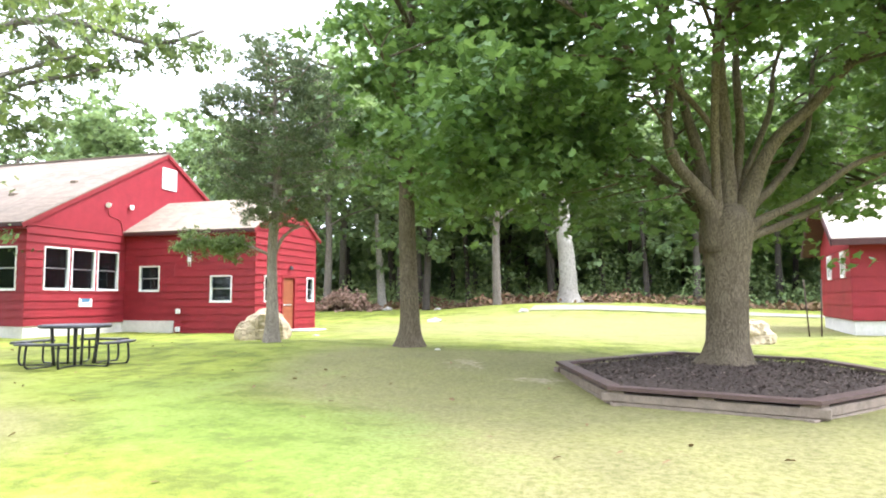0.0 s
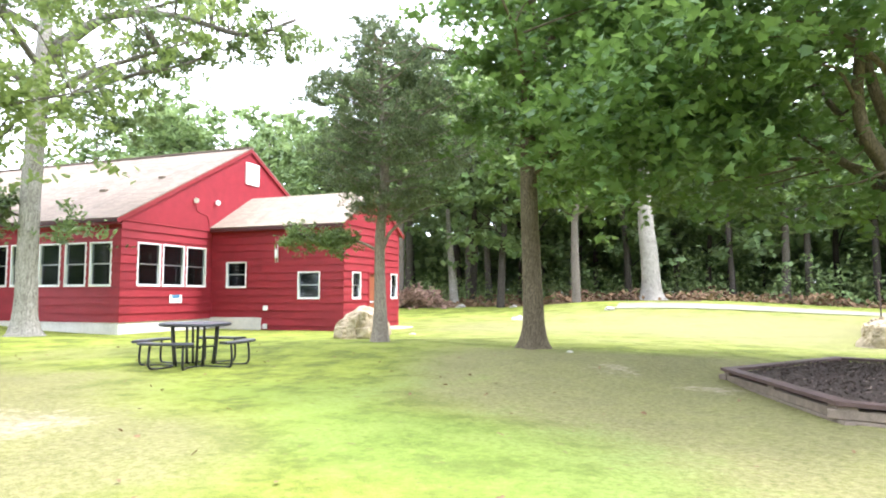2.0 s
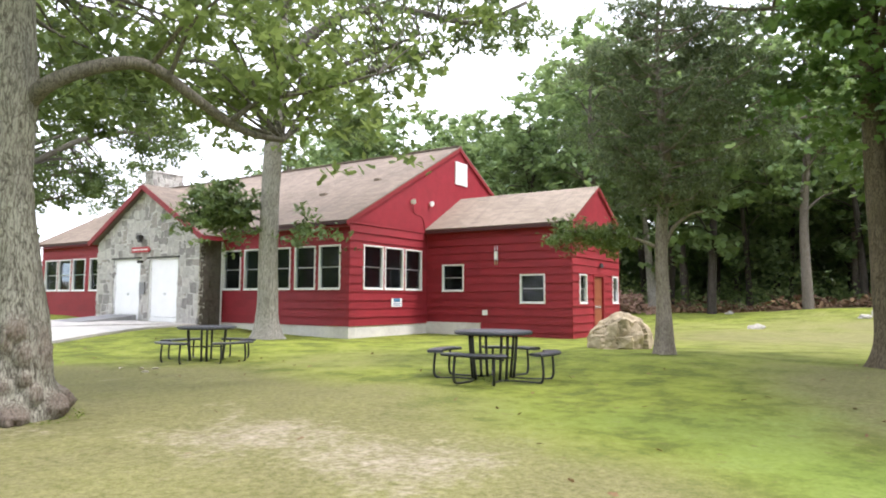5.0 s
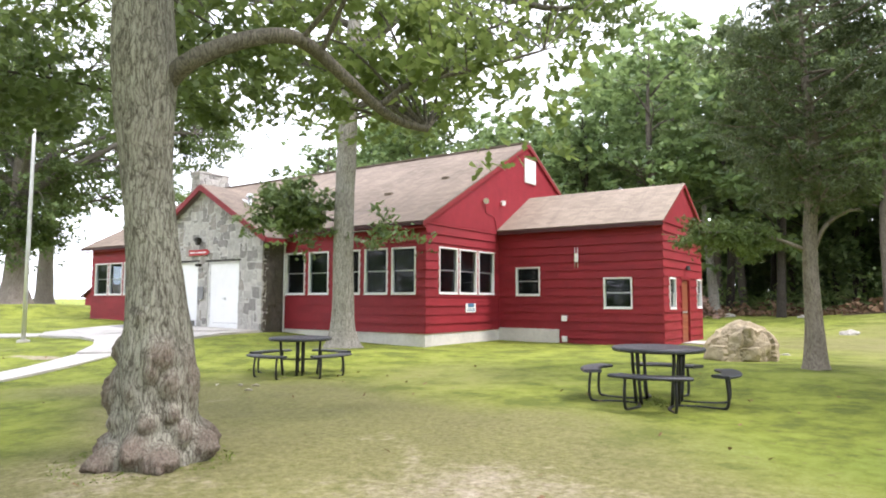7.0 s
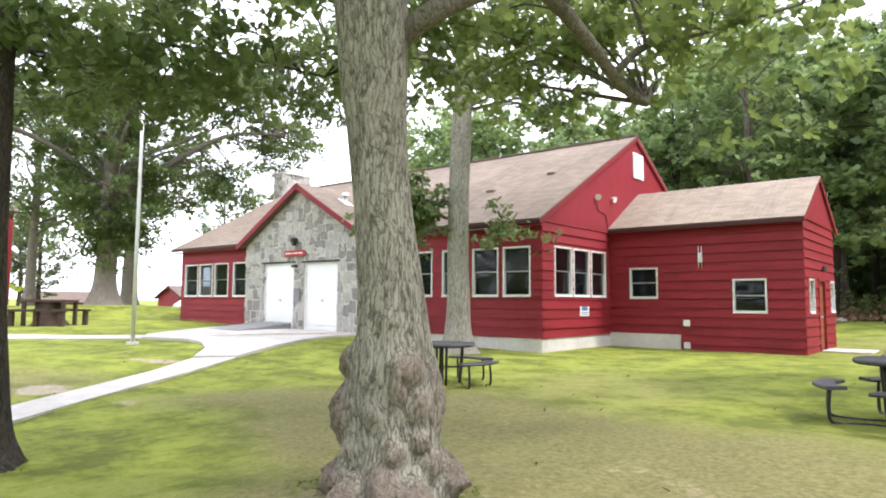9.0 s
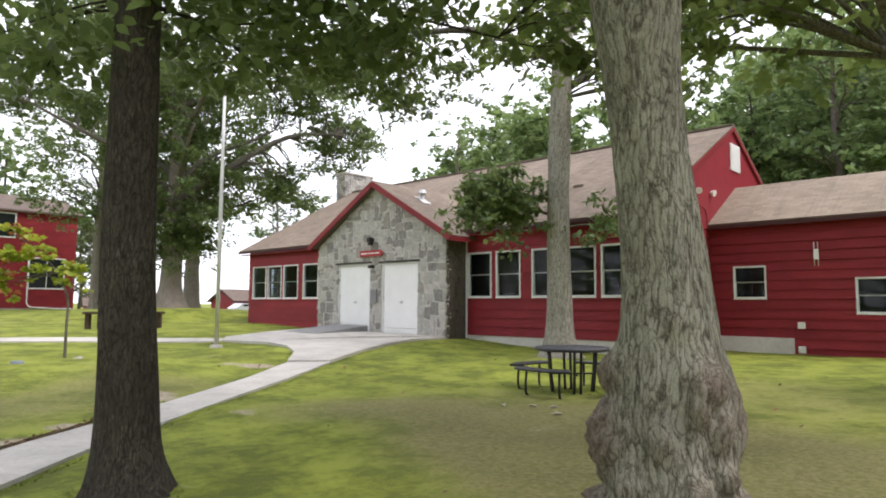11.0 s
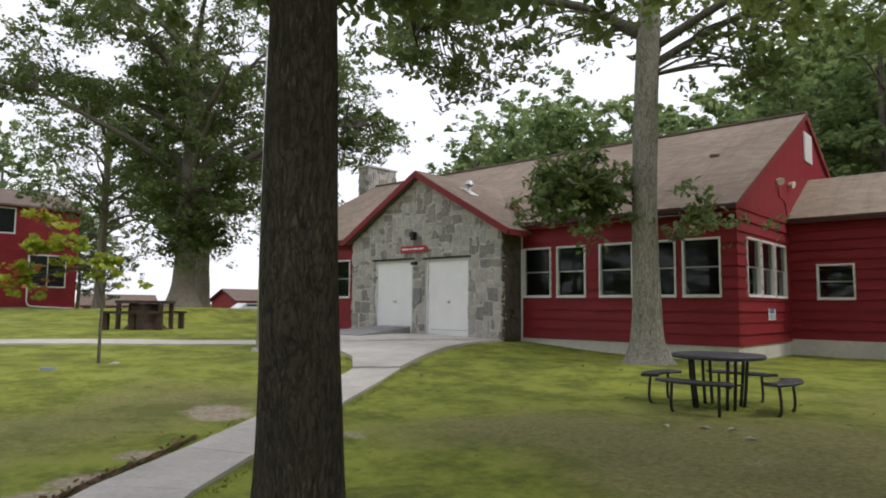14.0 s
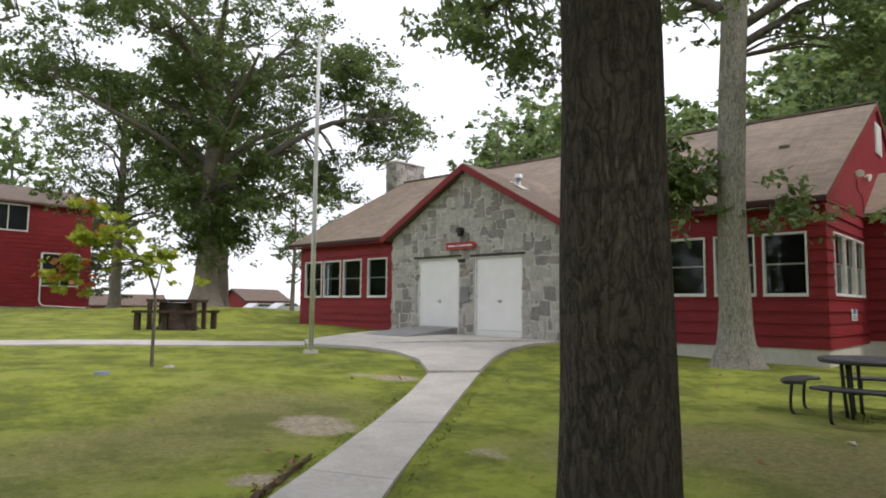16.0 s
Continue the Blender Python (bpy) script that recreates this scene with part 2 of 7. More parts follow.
STONE = [plain("stone_a", (0.4, 0.385, 0.352), 0.26, 7, 0.9, 0, 0.2, 0.6),
         plain("stone_b", (0.255, 0.243, 0.225), 0.3, 8, 0.9, 0, 0.2, 0.6),
         plain("stone_c", (0.46, 0.44, 0.4), 0.22, 6, 0.9, 0, 0.2, 0.6),
         plain("stone_d", (0.32, 0.295, 0.262), 0.28, 7, 0.9, 0, 0.2, 0.6)]
# stone of the porch's right side, darker than the front's
DARK_STONE = plain("dark_side_stone", (0.135, 0.118, 0.1), 0.35, 6, 0.9, 0, 0.2, 0.6)
SOIL = plain("bare_soil", (0.115, 0.082, 0.055), 0.5, 9, 0.95, 0, 0.1, 0.9)
MORTAR = plain("mortar", (0.52, 0.505, 0.46), 0.2, 9, 0.95, 0, 0.1, 0.4)
ROOF = shingle_material("brown_shingles", (0.25, 0.2, 0.157))
ROOF_LIGHT = shingle_material("light_brown_shingles", (0.3, 0.245, 0.188))
ROOF_FAR = plain("far_roof", (0.14, 0.105, 0.085), 0.25, 2, 0.9)
GLASS = glass_material()
# opaque near black behind the panes, standing in for the dark interior
PANE_DARK = plain("insect_screen", (0.012, 0.0135, 0.018), 0.12, 30, 0.8)
# near black: the shade inside the rooms is put into this colour
ROOM_SHADE = plain("room_shade", (0.035, 0.035, 0.035), 0.3, 2, 0.9)
GALV = plain("galvanised_steel", (0.55, 0.56, 0.57), 0.15, 6, 0.4, 0.7)
POLE = plain("flagpole_aluminium", (0.62, 0.62, 0.6), 0.12, 3, 0.45, 0.5)
BLACK_STEEL = plain("black_coated_steel", (0.012, 0.012, 0.014), 0.3, 20, 0.35, 0, 0.5)
BLACK_TOP = plain("black_mesh_top", (0.03, 0.032, 0.04), 0.3, 60, 0.38, 0, 0.5, 0.3)
DARK_WOOD = plain("weathered_dark_wood", (0.075, 0.052, 0.04), 0.35, 5, 0.85, 0, 0.2, 0.5, (1, 1, 4))
RAIL_WOOD = plain("brown_stained_rail", (0.105, 0.068, 0.058), 0.3, 5, 0.7, 0, 0.3, 0.4)
LOG_WOOD = plain("greyed_timber", (0.23, 0.185, 0.145), 0.35, 6, 0.9, 0, 0.2, 0.5)
MULCH = plain("dark_mulch", (0.085, 0.066, 0.056), 0.5, 18, 0.95, 0, 0.1, 1.0)
CHIP = plain("pale_wood_chips", (0.2, 0.15, 0.12), 0.5, 3, 0.9)
BOULDER = plain("boulder_stone", (0.42, 0.345, 0.235), 0.4, 3.2, 0.9, 0, 0.2, 0.9)
PALE_ROCK = plain("pale_rock", (0.42, 0.4, 0.35), 0.3, 4, 0.9, 0, 0.2, 0.6)
SIGN_RED = plain("sign_red", (0.4, 0.03, 0.035), 0.1, 5, 0.5)
SIGN_BLUE = plain("sign_blue", (0.08, 0.2, 0.33), 0.1, 5, 0.5)
LAMP_DARK = plain("lamp_bronze", (0.03, 0.026, 0.022), 0.2, 9, 0.5)
CAR_WHITE = plain("car_white", (0.75, 0.76, 0.78), 0.03, 2, 0.2)
RUBBER = plain("rubber", (0.02, 0.02, 0.02), 0.2, 9, 0.8)
LAWN = ground_material()
DRY_LEAF = plain("fallen_leaves", (0.2, 0.12, 0.06), 0.5, 2, 0.9)
BARK_OAK = bark("oak_bark", (0.085, 0.076, 0.058), (0.37, 0.358, 0.29), 0.95, 0.045, (0.2, 0.185, 0.15), (0.42, 0.44, 0.35))
BARK_PALE = bark("pale_oak_bark", (0.15, 0.135, 0.11), (0.4, 0.378, 0.33), 0.9, 0.03, None, (0.52, 0.5, 0.45))
BARK_DARK = bark("dark_bark", (0.024, 0.021, 0.017), (0.08, 0.069, 0.056), 1.1, 0.03, None, (0.17, 0.15, 0.12))
BARK_MAPLE = bark("maple_bark", (0.07, 0.055, 0.038), (0.2, 0.162, 0.112), 1.2, 0.02)
BARK_CEDAR = bark("cedar_bark", (0.16, 0.13, 0.105), (0.37, 0.32, 0.265), 1.2, 0.02)
# brown-grey limb bark, darkened further for the shade of backlit limbs
BARK_LIMB_SHADE = bark("shaded_limb_bark", (0.07, 0.062, 0.05), (0.205, 0.188, 0.155), 1.2, 0.02)
BARK_WOOD = bark("woodland_bark", (0.08, 0.068, 0.055), (0.2, 0.175, 0.145), 1.0, 0.02)
BARK_GREY = bark("grey_bark", (0.14, 0.12, 0.1), (0.3, 0.265, 0.225), 1.0, 0.03)
LEAF_MAPLE = leaf("maple_leaves", (0.05, 0.108, 0.036), (0.14, 0.23, 0.076), (0.36, 0.54, 0.1), 0.36)
LEAF_OAK = leaf("oak_leaves", (0.048, 0.082, 0.032), (0.135, 0.195, 0.075), (0.34, 0.43, 0.13), 0.4)
LEAF_CEDAR = leaf("cedar_sprays", (0.066, 0.094, 0.052), (0.195, 0.245, 0.13), (0.26, 0.32, 0.13), 0.34)
# low bough's sprays: the light they catch is put into a brighter green
LEAF_LOW_CEDAR = leaf("lit_cedar_sprays", (0.075, 0.118, 0.04), (0.21, 0.285, 0.095), (0.3, 0.38, 0.11), 0.35)
LEAF_BRIGHT_OAK = leaf("light_oak_leaves", (0.062, 0.102, 0.035), (0.17, 0.24, 0.085), (0.44, 0.54, 0.14), 0.5)
LEAF_WOOD = leaf("woodland_leaves", (0.075, 0.125, 0.055), (0.22, 0.31, 0.13), (0.4, 0.52, 0.18), 0.45)
LEAF_SAPLING = leaf("sapling_leaves", (0.2, 0.3, 0.03), (0.4, 0.43, 0.05), (0.5, 0.55, 0.06), 0.45)
LEAF_RED = leaf("reddening_leaves", (0.3, 0.09, 0.03), (0.45, 0.2, 0.05), (0.5, 0.2, 0.05), 0.4)
LEAF_BUSH = leaf("undergrowth_leaves", (0.12, 0.19, 0.08), (0.34, 0.46, 0.18), (0.5, 0.64, 0.2), 0.5)
BRUSH = plain("dry_brush", (0.2, 0.13, 0.085), 0.4, 3, 0.9)


# ---- building blocks ----
def part(name, bm, material, parent=None, label="", smooth=False):
    """Links a bmesh or mesh as one object, under parent if given."""
    if isinstance(bm, bpy.types.Mesh):
        me = bm
    else:
        me = bpy.data.meshes.new(name)
        bm.to_mesh(me)
        bm.free()
    if not me.materials:
        me.materials.append(material)
    if smooth:
        me.shade_smooth()
    ob = new(name, me)
    ob.parent = parent
    if label:
        ob["label"] = label
    return ob


def thing(name, loc, label, category, group="", kind=""):
    ob = new(name)
    ob.location = loc
    ob.empty_display_size = 0.2
    return tagged(ob, label, category, group, kind)


def box(bm, x0, x1, y0, y1, z0, z1, bev=0.0):
    vs = [bm.verts.new(p) for p in ((x0, y0, z0), (x1, y0, z0), (x1, y1, z0), (x0, y1, z0), (x0, y0, z1), (x1, y0, z1), (x1, y1, z1), (x0, y1, z1))]
    fs = [bm.faces.new([vs[k] for k in q]) for q in ((3, 2, 1, 0), (4, 5, 6, 7), (0, 1, 5, 4), (1, 2, 6, 5), (2, 3, 7, 6), (3, 0, 4, 7))]
    if bev:
        bmesh.ops.bevel(bm, geom=list({e for f in fs for e in f.edges}), offset=bev, segments=2, affect="EDGES")
    return vs


def box_bm(*a, **k):
    bm = bmesh.new()
    box(bm, *a, **k)
    return bm


def prism(bm, outline, d0, d1, axis):
    """Extrudes an outline of (u, z) from d0 to d1 along y (axis 1: u is x) or along x (axis 0: u is y)."""
    def at(u, z, d):
        return (u, d, z) if axis == 1 else (d, u, z)
    a = [bm.verts.new(at(u, z, d0)) for u, z in outline]
    b = [bm.verts.new(at(u, z, d1)) for u, z in outline]
    bm.faces.new(a)
    bm.faces.new(b[::-1])
    for k in range(len(a)):
        j = (k + 1) % len(a)
        bm.faces.new((a[j], a[k], b[k], b[j]))
    bmesh.ops.recalc_face_normals(bm, faces=bm.faces)


class Buf:
    """Collects tubes into one mesh."""

    def __init__(self, split=False):
        self.v, self.f = [], []
        self.split, self.limbs, self.twigs = split, [], None

    def tube(self, pts, radii, sides=6, cap=True, shape=None):
        pts = [Vector(p) for p in pts]
        base = len(self.v)
        n = len(pts)
        up = Vector((0.13, 0.99, 0.05))
        for k, p in enumerate(pts):
            d = (pts[min(k + 1, n - 1)] - pts[max(k - 1, 0)]).normalized()
            a = d.cross(up)
            if a.length < 0.1:
                a = d.cross(Vector((1, 0, 0)))
            a.normalize()
            b = a.cross(d).normalized()
            up = b if abs(b.dot(d)) < 0.9 else up
            for s in range(sides):
                th = 2 * math.pi * s / sides
                r = radii[k]
                if shape:
                    r *= shape(p.z, th)
                self.v.append(p + (a * math.cos(th) + b * math.sin(th)) * r)
        for k in range(n - 1):
            for s in range(sides):
                j = (s + 1) % sides
                self.f.append((base + k * sides + s, base + k * sides + j, base + (k + 1) * sides + j, base + (k + 1) * sides + s))
        if cap:
            self.f.append(tuple(base + s for s in range(sides))[::-1])
            self.f.append(tuple(base + (n - 1) * sides + s for s in range(sides)))

    def mesh(self, name, smooth=True):
        me = bpy.data.meshes.new(name)
        me.from_pydata([tuple(p) for p in self.v], [], self.f)
        if smooth:
            me.shade_smooth()
        return me


def curve_pts(pts, per=5):
    """A smooth line through pts (Catmull-Rom)."""
    P = [np.array(p, float) for p in pts]
    P = [2 * P[0] - P[1]] + P + [2 * P[-1] - P[-2]]
    out = []
    for k in range(1, len(P) - 2):
        for j in range(per):
            t = j / per
            a, b, c, d = P[k - 1], P[k], P[k + 1], P[k + 2]
            out.append(0.5 * (2 * b + (c - a) * t + (2 * a - 5 * b + 4 * c - d) * t * t + (3 * b - a - 3 * c + d) * t ** 3))
    out.append(P[-2])
    return out


# leaf outlines: one half, from the stalk to the tip, y along the midrib
MAPLE_HALF = ((0, 0), (0.44, 0.12), (0.29, 0.28), (0.55, 0.54), (0.17, 0.62), (0, 1.0))
OAK_HALF = ((0, 0), (0.24, 0.3), (0.13, 0.42), (0.3, 0.66), (0, 1.0))
SIMPLE_HALF = ((0, 0), (0.3, 0.35), (0.24, 0.7), (0, 1.0))
SPRAY_HALF = ((0, 0), (0.17, 0.4), (0, 1.0))
DIAMOND_HALF = ((0, 0), (0.36, 0.45), (0, 1.0))


def leaf_mesh(name, centres, size, half, rng, droop=0.5, spread=0.35):
    """Many leaves in one mesh, each of two halves folded along the midrib."""
    n = len(centres)
    h = np.array(half)
    k = len(h)
    zf = 0.28
    right = np.stack([h[:, 0], h[:, 1] - 0.5, h[:, 0] * zf], 1)
    left = np.stack([-h[1:-1, 0], h[1:-1, 1] - 0.5, h[1:-1, 0] * zf], 1)
    tmpl = np.concatenate([right, left])
    m = len(tmpl)
    fr = list(range(k))
    fl = [0] + list(range(k, m)) + [k - 1]
    fl = fl[::-1]
    yaw = rng.uniform(0, 2 * np.pi, n)
    pit = rng.normal(-droop, spread, n)
    rol = rng.normal(0, spread + 0.15, n)
    cy, sy, cp, sp, cr, sr = np.cos(yaw), np.sin(yaw), np.cos(pit), np.sin(pit), np.cos(rol), np.sin(rol)
    Z = np.zeros(n)
    O = np.ones(n)
    Rz = np.stack([np.stack([cy, -sy, Z], 1), np.stack([sy, cy, Z], 1), np.stack([Z, Z, O], 1)], 1)
    Rx = np.stack([np.stack([O, Z, Z], 1), np.stack([Z, cp, -sp], 1), np.stack([Z, sp, cp], 1)], 1)
    Ry = np.stack([np.stack([cr, Z, sr], 1), np.stack([Z, O, Z], 1), np.stack([-sr, Z, cr], 1)], 1)
    R = Rz @ Rx @ Ry
    s = size * rng.uniform(0.65, 1.25, n)
    V = np.einsum("nij,kj->nki", R, tmpl) * s[:, None, None] + np.asarray(centres)[:, None, :]
    me = bpy.data.meshes.new(name)
    me.vertices.add(n * m)
    me.vertices.foreach_set("co", V.reshape(-1).astype(np.float32))
    per = np.array(fr + fl)
    loops = (np.arange(n)[:, None] * m + per[None, :]).reshape(-1)
    me.loops.add(len(loops))
    me.loops.foreach_set("vertex_index", loops.astype(np.int32))
    starts = np.empty(n * 2, np.int32)
    starts[0::2] = np.arange(n) * len(per)
    starts[1::2] = np.arange(n) * len(per) + k
    me.polygons.add(n * 2)
    me.polygons.foreach_set("loop_start", starts)
    me.update(calc_edges=True)
    me.validate()
    return me


def clumps_in(rng, cen, rad, n, hollow=0.35, keep=None, gap=-0.28):
    """Random clump centres in an ellipsoid, more of them towards its skin, with open gaps between the masses."""
    out, tries = [], 0
    seed = Vector(rng.uniform(-50, 50, 3))
    while len(out) < n:
        tries += 1
        d = rng.normal(0, 1, 3)
        d /= np.linalg.norm(d)
        r = hollow + (1 - hollow) * rng.uniform(0, 1) ** 0.6
        r *= 1 + 0.16 * noise.noise(Vector(d * 2.3) + Vector(cen))
        p = np.array(cen) + d * r * np.array(rad)
        if tries < n * 30 and noise.noise(Vector(p) * (2.2 / max(rad)) + seed) < gap:
            continue
        if keep is None or keep(p):
            out.append(p)
    return out


def foliage(rng, clumps, per, rad, flat=0.6):
    """Leaf places: each clump is a spray of small tufts at the twigs' ends."""
    out = []
    for c in clumps:
        r = rad * rng.uniform(0.6, 1.3)
        k = max(3, per // 14)
        cen = rng.normal(0, 0.46, (k, 3)) * np.array((r, r, r * flat))
        cen[:, 2] -= 0.25 * (cen[:, 0] ** 2 + cen[:, 1] ** 2) / max(r, 0.1)
        own = rng.integers(0, k, per)
        p = cen[own] + rng.normal(0, 0.17, (per, 3)) * np.array((r, r, r * 0.55))
        out.append(p + c)
    return np.concatenate(out)


def twigs(buf, rng, clumps, nodes, r0=0.03, sides=5):
    """A thin branch from the nearest limb to each clump."""
    if buf.split:
        buf.twigs = Buf()
        buf = buf.twigs
    N = np.array([q[0] for q in nodes])
    for c in clumps:
        d = np.linalg.norm(N - c, axis=1) + np.where(N[:, 2] > c[2] + 0.3, 1.5, 0) + 2.0 * np.maximum(0, c[2] - N[:, 2] - 1.4)
        k = int(np.argmin(d))
        a = N[k]
        L = np.linalg.norm(c - a)
        if L < 0.2:
            continue
        r = min(r0 + 0.006 * L, nodes[k][1] * 0.7)
        mid = (a + c) / 2 + rng.normal(0, 0.08 * L, 3) + np.array((0, 0, 0.1 * L))
        buf.tube(curve_pts([a, mid, c], 3), np.linspace(r, 0.006, 7), sides, cap=False)


def limb(buf, nodes, pts, r0, r1, sides=8, per=4, wob=None):
    q = curve_pts(pts, per)
    rr = np.linspace(r0, r1, len(q))
    own = buf
    if buf.split:
        own = Buf()
        buf.limbs.append(own)
    own.tube(q, rr, sides)
    for p, r in zip(q, rr):
        nodes.append((np.array(p), r))
    return q


# ---- the ground: one sheet to the horizon ----
HEIGHTS = ((-0.6, 8.4, -0.09), (2.5, 9, -0.08), (-4.7, 12.9, 0.2), (-8.3, 13.4, 0.22), (-10, 15.6, 0.12), (-12.7, 19.5, 0.04), (-15.9, 19.4, 0.03),
           (-18.1, 15.4, 0.03), (-19.3, 13.3, 0.12), (-16.3, 9.1, -0.03), (-9.6, 9.1, 0.06), (-12.4, 3.7, -0.02), (-15.9, 2.2, -0.12),
           (-26.5, 8.6, 0.19), (-25.7, 4.8, 0.18), (-25.5, 14, 0.33), (-30.3, 14.4, 0.38), (-36.6, 15.4, 0.49), (-34.2, 9.3, 0.45),
           (-44, 15.3, 1.1), (-64, 17, 0.85), (-3.8, 37.8, 1.0), (-15.7, 39, 0.55), (2.4, 18.3, 0.0), (5, 18.5, 0.15), (0, -0.4, -0.13), (-68, 33, 0.25), (-90, 46, -0.7), (-104, 34, -0.6),
           (-18.5, 2.8, -0.2), (-16.9, 1.3, -0.22), (-19.8, 4.6, -0.08), (-14.5, -1, -0.2))
HX = np.array(HEIGHTS)


def ground_z(x, y):
    d2 = (HX[:, 0] - x) ** 2 + (HX[:, 1] - y) ** 2
    w = 1.0 / (d2 + 1.5) ** 1.6
    far = 1.0 / (40.0 ** 2) ** 1.6
    return float(((w * HX[:, 2]).sum() + far * 0.7) / (w.sum() + far))


# bare and dry places, and far blobs of painted haze: x, y, radius, strength
BARE = ((-8.9, 4.3, 1.6, 0.38), (-7.6, 4.6, 1.0, 0.3), (-10.3, 4.9, 1.3, 0.3), (-12.2, 3.3, 1.3, 0.5), (-21.0, 4.5, 0.42, 1.0), (-20.5, 4.35, 0.4, 0.95), (-22.5, 7.35, 0.36, 0.95), (-23.1, 7.0, 0.3, 0.6), (-18.6, 4.75, 0.3, 0.7), (-11.6, 5.9, 1.0, 0.25), (-14.7, 6.2, 0.9, 0.35),
        (-2.9, 10.7, 0.8, 0.5), (-1.5, 9.8, 0.7, 0.5), (-16.3, 8.2, 0.8, 0.25), (-18.1, 1.25, 0.4, 0.9), (-18.55, 1.75, 0.36, 1.0), (-18.95, 2.3, 0.32, 1.0), (-19.45, 2.95, 0.28, 0.9),
        (-24.2, 7.3, 0.5, 0.5), (-8.4, 13.2, 0.8, 0.3), (-4.7, 12.7, 0.9, 0.35), (-19.6, 13.0, 1.0, 0.45), (-15.9, 2.3, 0.8, 0.4))
# first three blobs: glare over the far lawn, painted as straw-pale grass
DRY_AND_HAZE = ((-2, 22, 8, 0.5), (5, 27, 8, 0.5), (-8, 27, 6, 0.4), (-20.9, 2.2, 1.3, 0.5), (-19.5, 0.6, 1.2, 0.45), (-14.7, 6.0, 1.8, 0.6), (-18, 5.5, 0.9, 0.4), (-3, 9.6, 2.4, 0.5), (0.8, 5.8, 3.3, 1.1), (3.5, 6.5, 3.2, 1.2), (-2.2, 9.0, 2.4, 0.8), (-4.4, 10.8, 2.2, 0.7), (-1.2, 11.6, 1.8, 0.8), (-8.4, 3.2, 2.2, 0.9), (-10.6, 3.6, 1.9, 0.75), (-6.3, 4.0, 1.4, 0.5), (-12.2, 5.2, 2.4, 0.5), (-15.2, 7.0, 2.0, 0.5), (-11.6, 2.6, 1.6, 0.7), (-17.2, 6.4, 1.0, 0.5), (-10, 6.0, 2.2, 0.55), (-13.5, 6.2, 2.0, 0.4), (-5.5, 7.5, 1.6, 0.3), (-22, 4.5, 1.6, 0.45), (-14, 11, 2, 0.2))

LUSH = ((-3.3, 5.3, 1.7, 0.9), (-6.0, 6.9, 1.3, 0.7), (-4.8, 5.4, 1.2, 0.6), (-1.8, 3.8, 1.3, 0.6), (-5.5, 9.0, 1.4, 0.4), (-8.0, 7.0, 1.3, 0.4), (-23.5, 5.5, 1.6, 0.35), (-19.2, 7.5, 1.4, 0.4))


def blobs(lst, x, y):
    return min(1.0, sum(s * math.exp(-(((x - a) ** 2 + (y - b) ** 2) / (r * r)) ** 1.4) for a, b, r, s in lst))


def axis_steps(lo, hi, step, far):
    inner = list(np.arange(lo, hi + step / 2, step))
    out, d = [], step
    left, right = [], []
    a, b = lo, hi
    while a > -far or b < far:
        d *= 1.35
        a, b = a - d, b + d
        left.append(a)
        right.append(b)
    return left[::-1] + inner + right


gx, gy = axis_steps(-40, 12, 0.26, 2200), axis_steps(-2, 24, 0.26, 2200)
gv = [(x, y, ground_z(x, y) + 0.012 * noise.noise(Vector((x * 1.3, y * 1.3, 0)))) for y in gy for x in gx]
nx = len(gx)
gf = [(j * nx + i, j * nx + i + 1, (j + 1) * nx + i + 1, (j + 1) * nx + i) for j in range(len(gy) - 1) for i in range(nx - 1)]
gme = bpy.data.meshes.new("ground")
gme.from_pydata(gv, [], gf)
gme.shade_smooth()
wear_and_haze = gme.color_attributes.new("wear_and_haze", "FLOAT_COLOR", "POINT")


def woods_edge(x):
    """Where the mown grass ends and the woodland floor begins."""
    return 38.5 + 0.08 * x + 1.2 * math.sin(x * 0.35)


wv = []
for x, y, z in gv:
    lit = 1.0 if (y > woods_edge(x) and -55 < x < 80 and y < 110) else 0.0
    wv += [blobs(BARE, x, y), blobs(DRY_AND_HAZE, x, y), lit, blobs(LUSH, x, y)]
wear_and_haze.data.foreach_set("color", wv)
ground = part("ground", gme, LAWN)
tagged(ground, "mown lawn with dry and bare patches, rising to the wood", "lawn", kind="structure")

# ---- far gravel road beyond the lawn ----
bm = bmesh.new()
prev = None
for k in range(40):
    x = -5 + k * 1.6
    y0 = 31.5 + 0.05 * x
    row = [bm.verts.new((x, y0, ground_z(x, y0) + 0.03)), bm.verts.new((x, y0 + 2.0, ground_z(x, y0 + 2.0) + 0.03))]
    if prev:
        bm.faces.new((prev[0], row[0], row[1], prev[1]))
    prev = row
road = part("road", bm, plain("gravel_road", (0.22, 0.222, 0.155), 0.2, 2, 0.95))
tagged(road, "pale gravel lane across the far lawn", "road", kind="structure")

# ---- concrete path in slabs ----
PATH_L = ((-15.3, -1.5), (-16.7, 0.1), (-17.98, 1.5), (-18.62, 2.2), (-19.3, 3.3), (-20.3, 4.9), (-21.4, 6.5), (-22.45, 8.0), (-23.6, 8.95), (-25.1, 9.75), (-26.7, 10.15), (-28.1, 9.65))
PATH_R = ((-14.6, -1.0), (-15.95, 0.5), (-17.2, 1.9), (-17.95, 2.7), (-18.6, 3.6), (-19.75, 5.35), (-20.85, 7.0), (-21.95, 8.75), (-22.95, 10.4), (-23.6, 11.8), (-23.88, 13.0), (-23.95, 14.45))
path = thing("concrete_path", (-20, 5, 0), "grey concrete path in slabs leading to the doors", "path", kind="structure")


